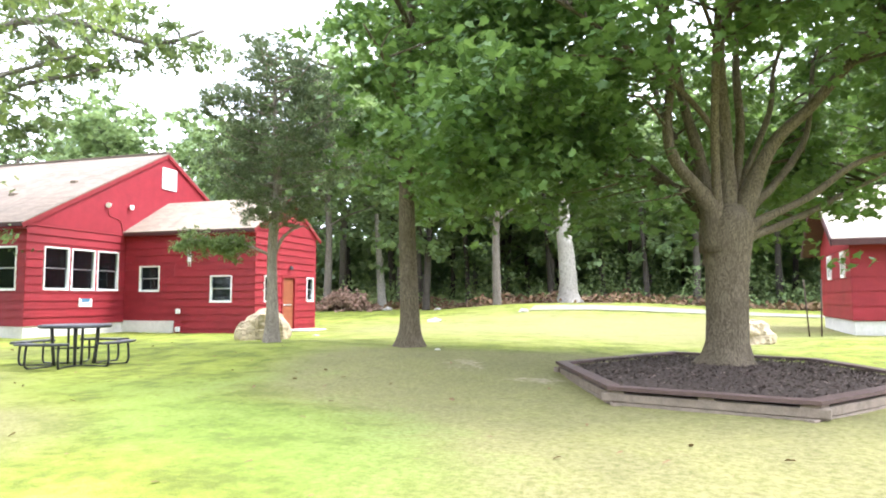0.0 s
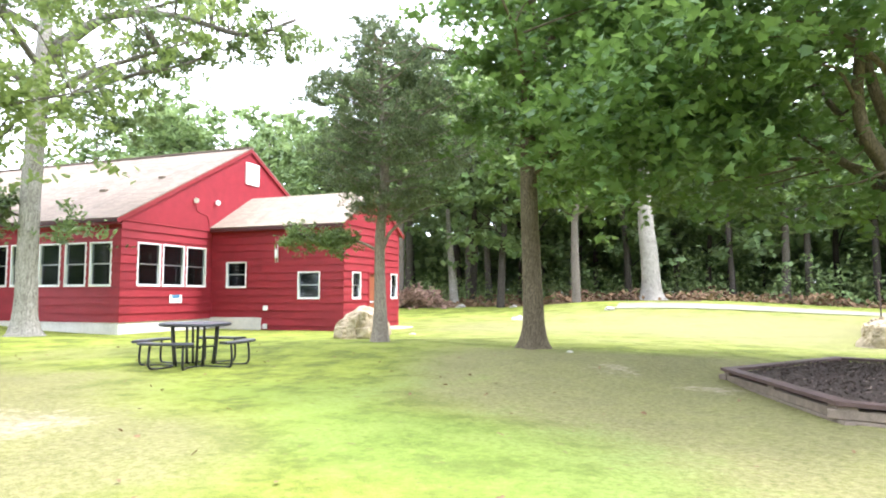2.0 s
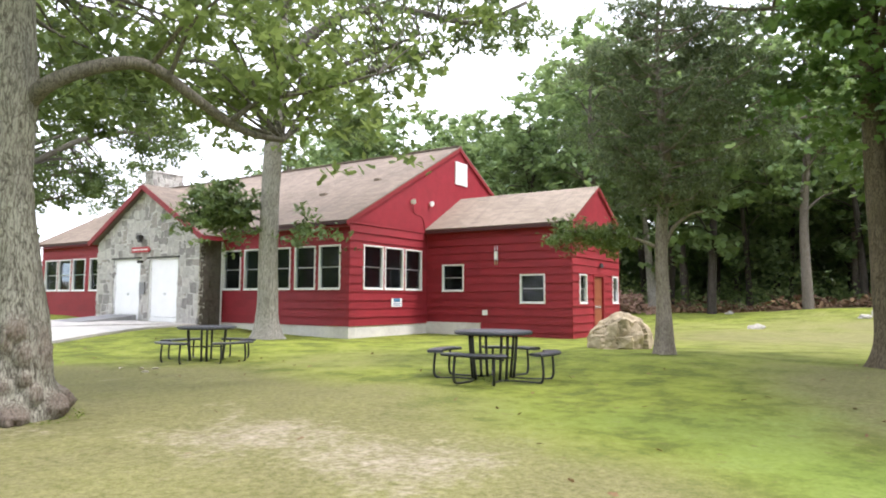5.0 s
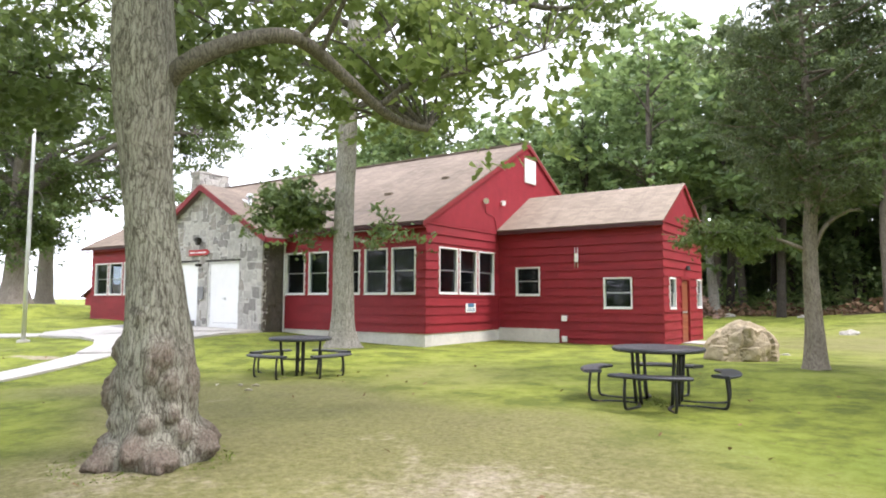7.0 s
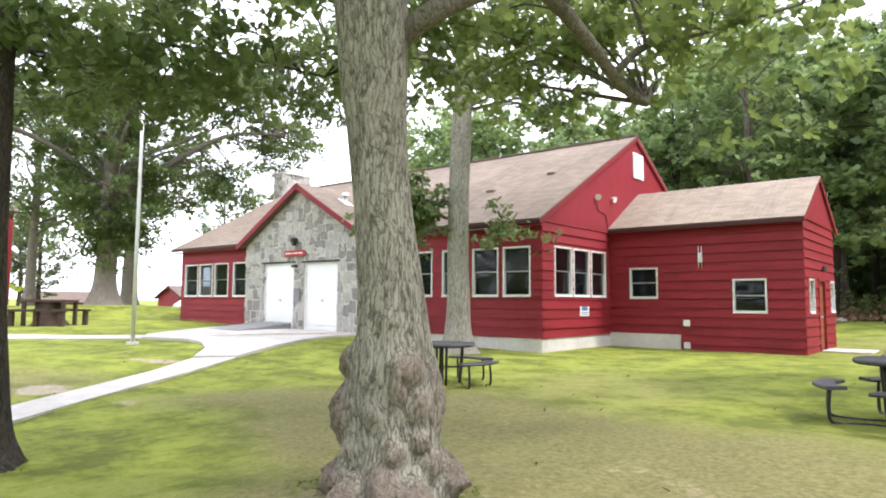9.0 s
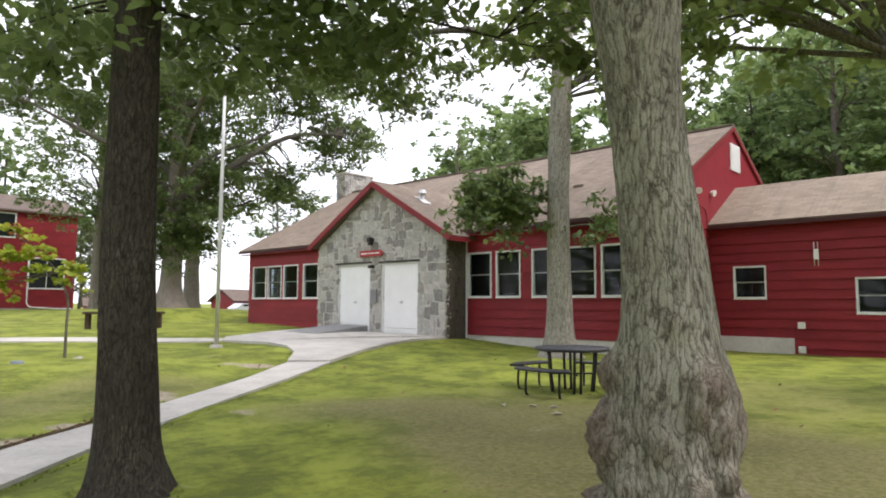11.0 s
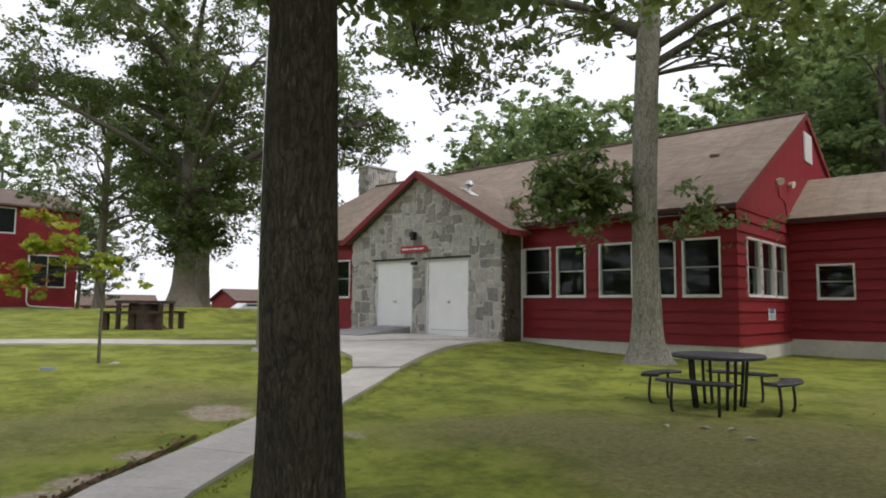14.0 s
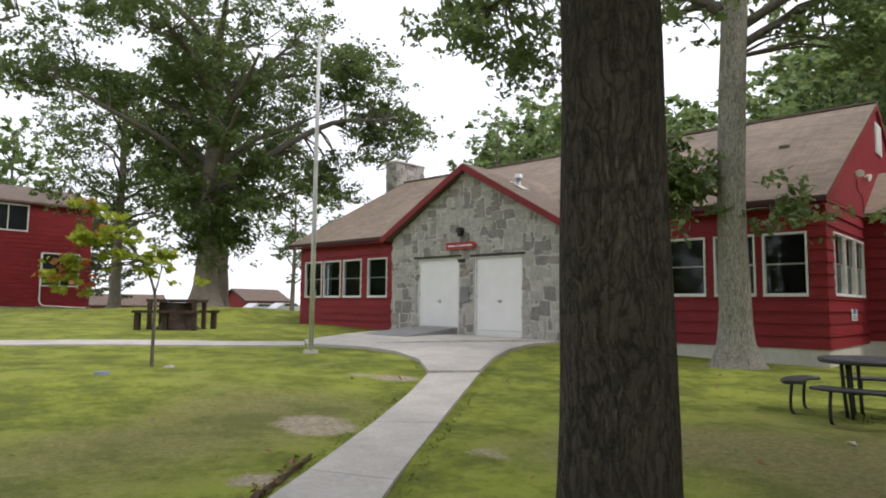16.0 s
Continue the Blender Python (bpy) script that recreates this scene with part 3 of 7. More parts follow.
def slab(corners, parent, off, lift=0.035, name="slab", material=CONCRETE, depth=0.12):
    bm = bmesh.new()
    cx = sum(c[0] for c in corners) / len(corners)
    cy = sum(c[1] for c in corners) / len(corners)
    ins = [(c[0] + (cx - c[0]) * 0.006, c[1] + (cy - c[1]) * 0.006) for c in corners]
    top = [bm.verts.new((x - off[0], y - off[1], ground_z(x, y) + lift)) for x, y in ins]
    bot = [bm.verts.new((x - off[0], y - off[1], ground_z(x, y) - depth)) for x, y in ins]
    bm.faces.new(top)
    for k in range(len(top)):
        j = (k + 1) % len(top)
        bm.faces.new((top[k], bot[k], bot[j], top[j]))
    bmesh.ops.recalc_face_normals(bm, faces=bm.faces)
    return part(name, bm, material, parent)


for k in range(len(PATH_L) - 1):
    slab([PATH_L[k], PATH_R[k], PATH_R[k + 1], PATH_L[k + 1]], path, (-20, 5), 0.035 if k < 7 else 0.07)
for k in range(5):
    a, b = k / 5, (k + 1) / 5
    slab([(-28.1 + 4.15 * a, 9.65 + 4.8 * a), (-28.1 + 4.15 * b, 9.65 + 4.8 * b), (-29.0 - 1.25 * b, 10.2 + 4.25 * b), (-29.0 - 1.25 * a, 10.2 + 4.25 * a)], path, (-20, 5), 0.075)
ax, ay = -28.15, 9.6
for k in range(9):
    bx, by = ax - 0.95, ay - 1.5
    slab([(ax, ay), (ax - 0.78, ay + 0.6), (bx - 0.78, by + 0.6), (bx, by)], path, (-20, 5))
    ax, ay = bx, by

# ---- the dining hall ----
FX0, FX1, FY0, FY1 = -36.6, -18.13, 15.47, 27.7      # main walls
AX1, AY0, AY1 = -12.68, 19.6, 23.95                  # annex
SX0, SX1, SY = -30.36, -24.0, 14.5                   # stone porch
WZ0, WZ1 = 1.53, 2.9                                 # main windows
BASE = (-25, 18, 0)
hall = thing("dining_hall", BASE, "long red clapboard hall with a stone gabled entrance", "building")
OFF = (-BASE[0], -BASE[1], -BASE[2])


def hpart(name, bm, material, parent=None, label="", smooth=False):
    """A part of the hall, given in world places."""
    ob = part(name, bm, material, parent or hall, label, smooth)
    if parent is None:
        ob.location = OFF
    return ob


def wall_cells(axis, d0, d1, u0, u1, z0, z1, openings):
    """A wall with thickness d0..d1 and openings (ua, ub, za, zb) that go through it."""
    bm = bmesh.new()
    us = sorted({u0, u1, *[v for o in openings for v in o[:2]]})
    zs = sorted({z0, z1, *[v for o in openings for v in o[2:]]})
    for a, b in zip(us, us[1:]):
        for c, d in zip(zs, zs[1:]):
            mu, mz = (a + b) / 2, (c + d) / 2
            if any(o[0] < mu < o[1] and o[2] < mz < o[3] for o in openings):
                continue
            if axis == 1:
                box(bm, a, b, d0, d1, c, d)
            else:
                box(bm, d0, d1, a, b, c, d)
    bmesh.ops.remove_doubles(bm, verts=bm.verts, dist=0.0005)
    return bm


def siding(parent, axis, face, out, u0, u1, z0, z1, openings, rng, expo=0.262, material=RED, top=None):
    """Lapped boards on a wall's face; out is the sign of its outward side. top(u) may cut them to a slope."""
    z = z0
    while z < z1 - 0.03:
        ze = min(z + expo, z1)
        zs = sorted({z, ze, *[v for o in openings for v in o[2:] if z < v < ze]})
        for c, d in zip(zs, zs[1:]):
            cuts = sorted([(o[0], o[1]) for o in openings if o[2] < (c + d) / 2 < o[3]])
            spans, u = [], u0
            for a, b in cuts:
                if a > u:
                    spans.append((u, a))
                u = max(u, b)
            if u < u1:
                spans.append((u, u1))
            for a, b in spans:
                bm = bmesh.new()
                t0 = 0.046 - 0.038 * (c - z) / expo
                t1 = 0.046 - 0.038 * (d - z) / expo
                jog = 0.006 * rng.uniform(-1, 1)
                rows = []
                for u in np.linspace(a, b, max(2, int((b - a) / 1.2) + 2)):
                    wob = 0.006 * noise.noise(Vector((u * 1.7, z * 5, face)))
                    lap = 0.014 if c == z else 0.0
                    q = [(u, c - lap + wob, 0.0), (u, c - lap + wob, t0), (u, d, t1), (u, d, 0.0)]
                    rows.append([bm.verts.new((uu, face + out * (tt + (jog if tt > 0 else 0)), zz) if axis == 1 else (face + out * (tt + (jog if tt > 0 else 0)), uu, zz)) for uu, zz, tt in q])
                for r, s in zip(rows, rows[1:]):
                    for k in range(4):
                        j = (k + 1) % 4
                        bm.faces.new((r[k], r[j], s[j], s[k]))
                bm.faces.new(rows[0])
                bm.faces.new(rows[-1][::-1])
                bmesh.ops.recalc_face_normals(bm, faces=bm.faces)
                part("board", bm, material, parent)
        z = ze


def window(axis, face, out, ua, ub, za, zb, dark_sheet=True, label="white double-hung window with dark panes"):
    """A double-hung window: casing, two sashes with their panes, sill."""
    def b(bm, a, c, d0, d1, e, f, bev=0.0):
        lo, hi = sorted((face + out * d0, face + out * d1))
        if axis == 1:
            box(bm, a, c, lo, hi, e, f, bev)
        else:
            box(bm, lo, hi, a, c, e, f, bev)
    w = 0.04
    ua, ub = ua + 0.012, ub - 0.012
    bm = bmesh.new()
    b(bm, ua, ua + w, -0.1, 0.05, za, zb)
    b(bm, ub - w, ub, -0.1, 0.05, za, zb)
    b(bm, ua + w, ub - w, -0.1, 0.05, zb - w, zb)
    b(bm, ua + w, ub - w, -0.1, 0.05, za, za + w)
    fr = hpart("window", bm, WHITE, None, label)
    bm = bmesh.new()
    b(bm, ua - 0.008, ub + 0.008, 0.0, 0.062, za - 0.024, za - 0.001, 0.005)
    part("sill", bm, WHITE, fr)
    mz = (za + zb) / 2
    s = 0.014
    for nm, e, f, dep in (("upper_sash", mz, zb - w, 0.0), ("lower_sash", za + w, mz, -0.035)):
        bm = bmesh.new()
        b(bm, ua + w, ua + w + s, dep - 0.03, dep, e, f)
        b(bm, ub - w - s, ub - w, dep - 0.03, dep, e, f)
        b(bm, ua + w + s, ub - w - s, dep - 0.03, dep, f - s, f)
        b(bm, ua + w + s, ub - w - s, dep - 0.03, dep, e, e + s)
        part(nm, bm, GALV, fr)
        bm = bmesh.new()
        b(bm, ua + w + s, ub - w - s, dep - 0.018, dep - 0.012, e + s, f - s)
        part("pane", bm, GLASS, fr)
    # added opaque sheet: paints the room's darkness right behind the glass
    if dark_sheet:
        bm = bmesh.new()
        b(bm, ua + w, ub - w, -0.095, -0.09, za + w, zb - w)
        part("insect_screen", bm, PANE_DARK, fr, "added near-black sheet behind the glass")
    return fr


rng = np.random.default_rng(5)
# openings: (u0, u1, z0, z1)
front_R = [(-23.94, -23.0, WZ0, WZ1), (-22.85, -21.93, WZ0, WZ1), (-21.56, -20.6, WZ0, WZ1), (-20.43, -19.5, WZ0, WZ1), (-19.37, -18.45, WZ0, WZ1)]
front_L = [(-36.33, -35.24, WZ0, WZ1), (-35.16, -34.1, WZ0, WZ1), (-33.98, -32.92, WZ0, WZ1), (-32.6, -31.56, WZ0, WZ1)]
gable_o = [(16.08, 17.08, WZ0 + 0.02, 2.93), (17.15, 18.17, WZ0 + 0.02, 2.93), (18.25, 19.25, WZ0 + 0.02, 2.93)]
left_o = [(15.9, 16.9, WZ0, WZ1)]
annex_f = [(-17.47, -16.57, 1.52, 2.44), (-14.46, -13.56, 1.13, 2.06)]
annex_r = [(20.14, 20.8, 1.13, 2.06), (21.4, 22.36, 0.06, 2.06), (23.27, 23.88, 1.13, 2.08)]
EAVE = 3.62

T = 0.16
w_front_r = hpart("front_wall", wall_cells(1, FY0, FY0 + T, SX1 + 0.002, FX1 - 0.002, 0.4, EAVE, front_R), RED_FLAT)
w_front_l = hpart("front_wall", wall_cells(1, FY0, FY0 + T, FX0, SX0 - 0.002, 0.4, EAVE, front_L), RED_FLAT)
w_gable = hpart("gable_wall", wall_cells(0, FX1 - T, FX1, FY0 + T + 0.002, FY1, 0.4, EAVE, gable_o), RED_FLAT)
w_left = hpart("end_wall", wall_cells(0, FX0, FX0 + T, FY0 + T + 0.002, FY1, 0.0, EAVE, left_o), RED_FLAT)
hpart("back_wall", wall_cells(1, FY1 + 0.002, FY1 + T, FX0, FX1, 0.0, EAVE, []), RED_FLAT)
siding(w_front_r, 1, FY0, -1, SX1, FX1 + 0.03, 0.42, EAVE, front_R, rng)
siding(w_front_l, 1, FY0, -1, FX0 - 0.03, SX0, 0.42, EAVE, front_L, rng)
siding(w_gable, 0, FX1, 1, FY0 - 0.03, AY0, 0.42, EAVE, gable_o, rng)
siding(w_left, 0, FX0, -1, FY0, FY0 + 6, 0.42, EAVE, left_o, rng)
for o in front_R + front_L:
    window(1, FY0, -1, *o, dark_sheet=o not in front_L[1:3])
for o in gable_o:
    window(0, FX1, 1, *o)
for o in left_o:
    window(0, FX0, -1, *o, dark_sheet=False)

# gable panels above the eaves
RIDGE_Y, RIDGE_Z = 21.65, 7.12
bm = bmesh.new()
prism(bm, [(FY0 - 0.05, EAVE), (FY1 + 0.05, EAVE), (FY1 + 0.05, EAVE + 0.02), (RIDGE_Y, RIDGE_Z - 0.1), (FY0 - 0.05, EAVE + 0.02)], FX1 - 0.12, FX1 + 0.05, 0)
hpart("gable_panel", bm, RED_FLAT, None, "smooth red panel under the gable")
bm = bmesh.new()
prism(bm, [(FY0, EAVE), (FY1, EAVE), (RIDGE_Y, RIDGE_Z - 0.1)], FX0, FX0 + 0.12, 0)
hpart("gable_panel", bm, RED_FLAT)


def roof_slope(axis, u0, u1, eave, ridge, thick=0.13, material=ROOF):
    """One roof slope with its thickness; eave and ridge are (across, z); courses run along u."""
    bm = bmesh.new()
    uvl = bm.loops.layers.uv.new("UVMap")
    (c0, z0), (c1, z1) = eave, ridge
    L = math.hypot(c1 - c0, z1 - z0)
    n = Vector((-(z1 - z0), c1 - c0)).normalized()
    if n.y < 0:
        n = -n

    def at(u, s, t):
        c = c0 + (c1 - c0) * s - n.x * t
        z = z0 + (z1 - z0) * s - n.y * t
        return (u, c, z) if axis == 1 else (c, u, z)
    nu = max(2, int(abs(u1 - u0) / 0.9))
    cells = 8
    top = [[bm.verts.new(at(u0 + (u1 - u0) * i / nu, j / cells, -0.008 * noise.noise(Vector((i * 0.7, j * 0.9, c0))))) for i in range(nu + 1)] for j in range(cells + 1)]
    bot = [[bm.verts.new(at(u0 + (u1 - u0) * i, j, thick)) for i in (0, 1)] for j in (0, 1)]
    for j in range(cells):
        for i in range(nu):
            f = bm.faces.new((top[j][i], top[j][i + 1], top[j + 1][i + 1], top[j + 1][i]))
            for lp, (ii, jj) in zip(f.loops, ((i, j), (i + 1, j), (i + 1, j + 1), (i, j + 1))):
                lp[uvl].uv = ((u1 - u0) * ii / nu, L * jj / cells)
    bm.faces.new((bot[0][0], bot[1][0], bot[1][1], bot[0][1]))
    bm.faces.new([top[0][i] for i in range(nu + 1)] + [bot[0][1], bot[0][0]])
    bm.faces.new([top[cells][i] for i in range(nu + 1)] + [bot[1][1], bot[1][0]])
    bm.faces.new([top[j][0] for j in range(cells + 1)] + [bot[1][0], bot[0][0]])
    bm.faces.new([top[j][nu] for j in range(cells + 1)] + [bot[1][1], bot[0][1]])
    bmesh.ops.recalc_face_normals(bm, faces=bm.faces)
    return hpart("roof_slope", bm, material)


pitch = (RIDGE_Z - 3.72) / (RIDGE_Y - 15.39)
roof_slope(1, FX0 - 0.55, FX1 + 0.12, (15.2, 3.72 - pitch * 0.19), (RIDGE_Y, RIDGE_Z))
roof_slope(1, FX0 - 0.55, FX1 + 0.12, (FY1 + 0.3, 3.6), (RIDGE_Y + 0.003, RIDGE_Z))


def bar(p, q, w, h, material, name, parent=None, up=(0, 0, 1)):
    """A straight board from p to q."""
    p, q = Vector(p), Vector(q)
    d = (q - p).normalized()
    a = d.cross(Vector(up)).normalized() * (w / 2)
    b = a.cross(d).normalized() * (h / 2)
    bm = bmesh.new()
    r = [[bm.verts.new(e + sa * a + sb * b) for sa, sb in ((-1, -1), (1, -1), (1, 1), (-1, 1))] for e in (p, q)]
    for k in range(4):
        j = (k + 1) % 4
        bm.faces.new((r[0][k], r[0][j], r[1][j], r[1][k]))
    bm.faces.new(r[0][::-1])
    bm.faces.new(r[1])
    bmesh.ops.recalc_face_normals(bm, faces=bm.faces)
    return hpart(name, bm, material, parent)


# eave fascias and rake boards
bar((SX1 + 0.3, 15.18, 3.53), (FX1 + 0.12, 15.18, 3.53), 0.04, 0.09, EAVE_SHADE_BROWN, "fascia")
bar((FX0 - 0.55, 15.18, 3.53), (SX0 - 0.2, 15.18, 3.53), 0.04, 0.09, EAVE_SHADE_BROWN, "fascia")
bar((FX1 + 0.1, 15.2, 3.5), (FX1 + 0.1, RIDGE_Y, RIDGE_Z - 0.13), 0.045, 0.14, RED_TRIM, "rake_board", up=(0, -0.5, 0.85))
bar((FX1 + 0.1, FY1 + 0.3, 3.46), (FX1 + 0.1, RIDGE_Y, RIDGE_Z - 0.13), 0.045, 0.14, RED_TRIM, "rake_board", up=(0, 0.5, 0.85))
hpart("soffit", box_bm(FX0 - 0.5, FX1 + 0.05, 15.2, FY0 - 0.04, EAVE - 0.2, EAVE - 0.17), RED_TRIM)
bm = bmesh.new()
box(bm, FX0 - 0.55, FX1 + 0.12, RIDGE_Y - 0.14, RIDGE_Y + 0.14, RIDGE_Z - 0.03, RIDGE_Z + 0.025)
hpart("ridge_cap", bm, ROOF)

# attic louvre, floodlights and conduit on the gable
bm = bmesh.new()
box(bm, FX1 + 0.055, FX1 + 0.1, 21.35, 22.2, 5.62, 6.5, 0.01)
louvre = hpart("attic_louvre", bm, WHITE, None, "white louvred attic vent")
for k in range(9):
    z = 5.69 + k * 0.085
    part("slat", box_bm(FX1 + 0.102, FX1 + 0.112, 21.42, 22.13, z, z + 0.07), WHITE, louvre)


def floodlight(y, z, aim):
    bm = bmesh.new()
    bmesh.ops.create_cone(bm, cap_ends=True, segments=14, radius1=0.05, radius2=0.05, depth=0.05, matrix=pose(FX1 + 0.075, y, z, 0, 90, 0))
    b = hpart("floodlight", bm, WHITE, None, "white round outdoor floodlight")
    bm = bmesh.new()
    bmesh.ops.create_cone(bm, cap_ends=True, segments=16, radius1=0.095, radius2=0.08, depth=0.09, matrix=look((FX1 + 0.15, y - 0.04, z - 0.02), (FX1 + 0.15 + aim[0], y - 0.05 + aim[1], z - 0.3)))
    part("shade", bm, WHITE, b, smooth=False)


floodlight(18.6, 4.6, (0.5, -1.0))
floodlight(19.7, 4.66, (1.0, -0.15))
tb = Buf()
tb.tube(curve_pts([(FX1 + 0.07, 18.65, 4.45), (FX1 + 0.07, 18.7, 4.2), (FX1 + 0.07, 19.2, 4.1), (FX1 + 0.07, 19.35, 3.7)], 4), [0.012] * 13, 5)
hpart("conduit", tb.mesh("conduit"), RED_TRIM)

# sign under the gable windows: unreadable, so plain bars
sg = hpart("notice_sign", box_bm(FX1 + 0.04, FX1 + 0.06, 17.5, 18.06, 0.98, 1.26, bev=0.004), WHITE, None, "small blue and white notice on the clapboards")
part("blue_band", box_bm(FX1 + 0.061, FX1 + 0.064, 17.6, 17.95, 1.14, 1.26), SIGN_BLUE, sg)
for k in range(2):
    part("text_bar", box_bm(FX1 + 0.061, FX1 + 0.064, 17.56, 18.0, 1.02 + k * 0.055, 1.045 + k * 0.055), SIGN_BLUE, sg)

# foundation
bm = bmesh.new()
box(bm, SX1 + 0.002, FX1 + 0.01, FY0 - 0.02, FY0 + 0.3, -0.3, 0.415)
hpart("foundation", bm, FOUNDATION, None, "pale concrete foundation")
bm = bmesh.new()
box(bm, FX1 - 0.3, FX1 + 0.012, FY0 + 0.302, AY0 - 0.02, -0.3, 0.415)
hpart("foundation", bm, FOUNDATION)
bm = bmesh.new()
box(bm, FX1 + 0.014, -15.92, AY0 - 0.06, AY0 - 0.002, -0.3, 0.46)
hpart("foundation", bm, FOUNDATION)
bm = bmesh.new()
box(bm, FX0, SX0 - 0.002, FY0 + 0.01, FY0 + 0.3, -0.2, 0.415)
hpart("foundation", bm, FOUNDATION)
# unseen inner surfaces, coloured near black for indoor shade; the partition is added
hpart("hall_floor", box_bm(FX0 + 0.2, FX1 - 0.2, FY0 + 0.2, FY1, 0.3, 0.4), ROOM_SHADE)
hpart("hall_ceiling", box_bm(FX0 + 0.2, FX1 - 0.2, FY0 + 0.2, FY1, 3.5, 3.6), ROOM_SHADE)
hpart("hall_partition", box_bm(FX0 + 4.5, FX0 + 4.6, FY0 + 3.2, FY1, 0.4, 3.5), ROOM_SHADE)

# annex
w_af = hpart("annex_wall", wall_cells(1, AY0, AY0 + T, FX1 + 0.002, AX1 - 0.002, 0.0, 3.66, annex_f), RED_FLAT)
w_ar = hpart("annex_wall", wall_cells(0, AX1 - T, AX1, AY0 + T + 0.002, AY1, 0.0, 3.66, annex_r), RED_FLAT)
hpart("annex_wall", wall_cells(1, AY1 + 0.002, AY1 + T, FX1, AX1, 0.0, 3.66, []), RED_FLAT)
siding(w_af, 1, AY0, -1, FX1, -15.92, 0.47, 3.66, annex_f, rng)
siding(w_af, 1, AY0, -1, -15.918, AX1 + 0.03, -0.054, 3.66, annex_f, rng)
siding(w_ar, 0, AX1, 1, AY0 - 0.03, AY1, 0.0, 3.66, annex_r, rng)
ARY, ARZ = 21.8, 5.1
bm = bmesh.new()
prism(bm, [(AY0 - 0.04, 3.66), (AY1 + 0.2, 3.66), (AY1 + 0.2, 3.68), (ARY, ARZ - 0.08), (AY0 - 0.04, 3.7)], AX1 - 0.1, AX1 + 0.05, 0)
hpart("gable_panel", bm, RED_FLAT)
for o in annex_f:
    window(1, AY0, -1, *o)
for o in (annex_r[0], annex_r[2]):
    window(0, AX1, 1, *o)
bm = bmesh.new()
box(bm, AX1 - 0.08, AX1 - 0.02, 21.46, 22.3, 0.07, 2.0, 0.006)
dr = hpart("annex_door", bm, BROWN_DOOR, None, "brown painted annex door")
part("frame", wall_cells(0, AX1 - 0.1, AX1 + 0.05, 21.36, 22.4, 0.05, 2.12, [(21.46, 22.3, 0.0, 2.02)]), RED_TRIM, dr)
bm = bmesh.new()
bmesh.ops.create_uvsphere(bm, u_segments=10, v_segments=8, radius=0.035, matrix=pose(AX1 + 0.02, 21.55, 1.0))
part("knob", bm, GALV, dr)
part("push_bar", box_bm(AX1 - 0.018, AX1 + 0.005, 21.6, 22.15, 0.98, 1.03), GALV, dr)
bm = bmesh.new()
bmesh.ops.create_cone(bm, cap_ends=True, segments=12, radius1=0.09, radius2=0.05, depth=0.14, matrix=pose(AX1 + 0.12, 21.9, 2.4))
hpart("door_lamp", bm, LAMP_DARK, None, "small wall lamp over the annex door")
roof_slope(1, FX1 - 0.5, AX1 + 0.12, (19.38, 3.68), (ARY, ARZ), 0.1, ROOF_LIGHT)
roof_slope(1, FX1 - 0.5, AX1 + 0.12, (24.35, 3.66), (ARY + 0.003, ARZ), 0.1, ROOF_LIGHT)
bar((FX1 + 0.1, 19.36, 3.58), (AX1 + 0.12, 19.36, 3.59), 0.04, 0.1, EAVE_SHADE_BROWN, "fascia")
bar((AX1 + 0.1, 19.36, 3.58), (AX1 + 0.1, ARY, ARZ - 0.08), 0.04, 0.1, RED_TRIM, "rake_board", up=(0, -0.5, 0.85))
bar((AX1 + 0.1, 24.35, 3.56), (AX1 + 0.1, ARY, ARZ - 0.08), 0.04, 0.13, RED_TRIM, "rake_board", up=(0, 0.5, 0.85))
hpart("soffit", box_bm(FX1 + 0.06, AX1 + 0.06, 19.4, AY0 - 0.04, 3.52, 3.55), RED_TRIM)
# small fittings on the annex front
th = hpart("thermometer_box", box_bm(-15.37, -15.25, AY0 - 0.09, AY0 - 0.035, 2.55, 2.83, bev=0.008), WHITE, None, "white box with thin pipes on the wall")
for dx in (-15.36, -15.27):
    tb = Buf()
    tb.tube([(dx, AY0 - 0.05, 2.38), (dx, AY0 - 0.05, 3.02)], [0.012, 0.012], 6)
    part("pipe", tb.mesh("pipe"), WHITE, th)
for z in (0.8, 0.16):
    hpart("outlet_box", box_bm(-15.82, -15.64, AY0 - 0.1, AY0 - 0.036, z - 0.09, z + 0.09, bev=0.01), WHITE, None, "white outlet box on the wall")
hpart("annex_floor", box_bm(FX1 + 0.1, AX1 - 0.2, AY0 + 0.2, AY1, -0.05, 0.05), ROOM_SHADE)
hpart("annex_ceiling", box_bm(FX1 + 0.1, AX1 - 0.2, AY0 + 0.2, AY1, 3.5, 3.56), ROOM_SHADE)
slab([(-12.6, 21.2), (-11.4, 21.2), (-11.4, 22.6), (-12.6, 22.6)], path, (-20, 5))

# ---- stone porch ----
PK_X, PK_Z, SEAVE = -27.18, 5.42, 3.42
DL, DR = (-29.2, -27.47, 0.42, 2.68), (-26.9, -25.2, 0.36, 2.66)
outline_top = PK_Z - 0.16


def porch_top(x):
    return SEAVE - 0.05 + (outline_top - SEAVE + 0.05) * (1 - abs(x - PK_X) / (PK_X - SX0 if x < PK_X else SX1 - PK_X))


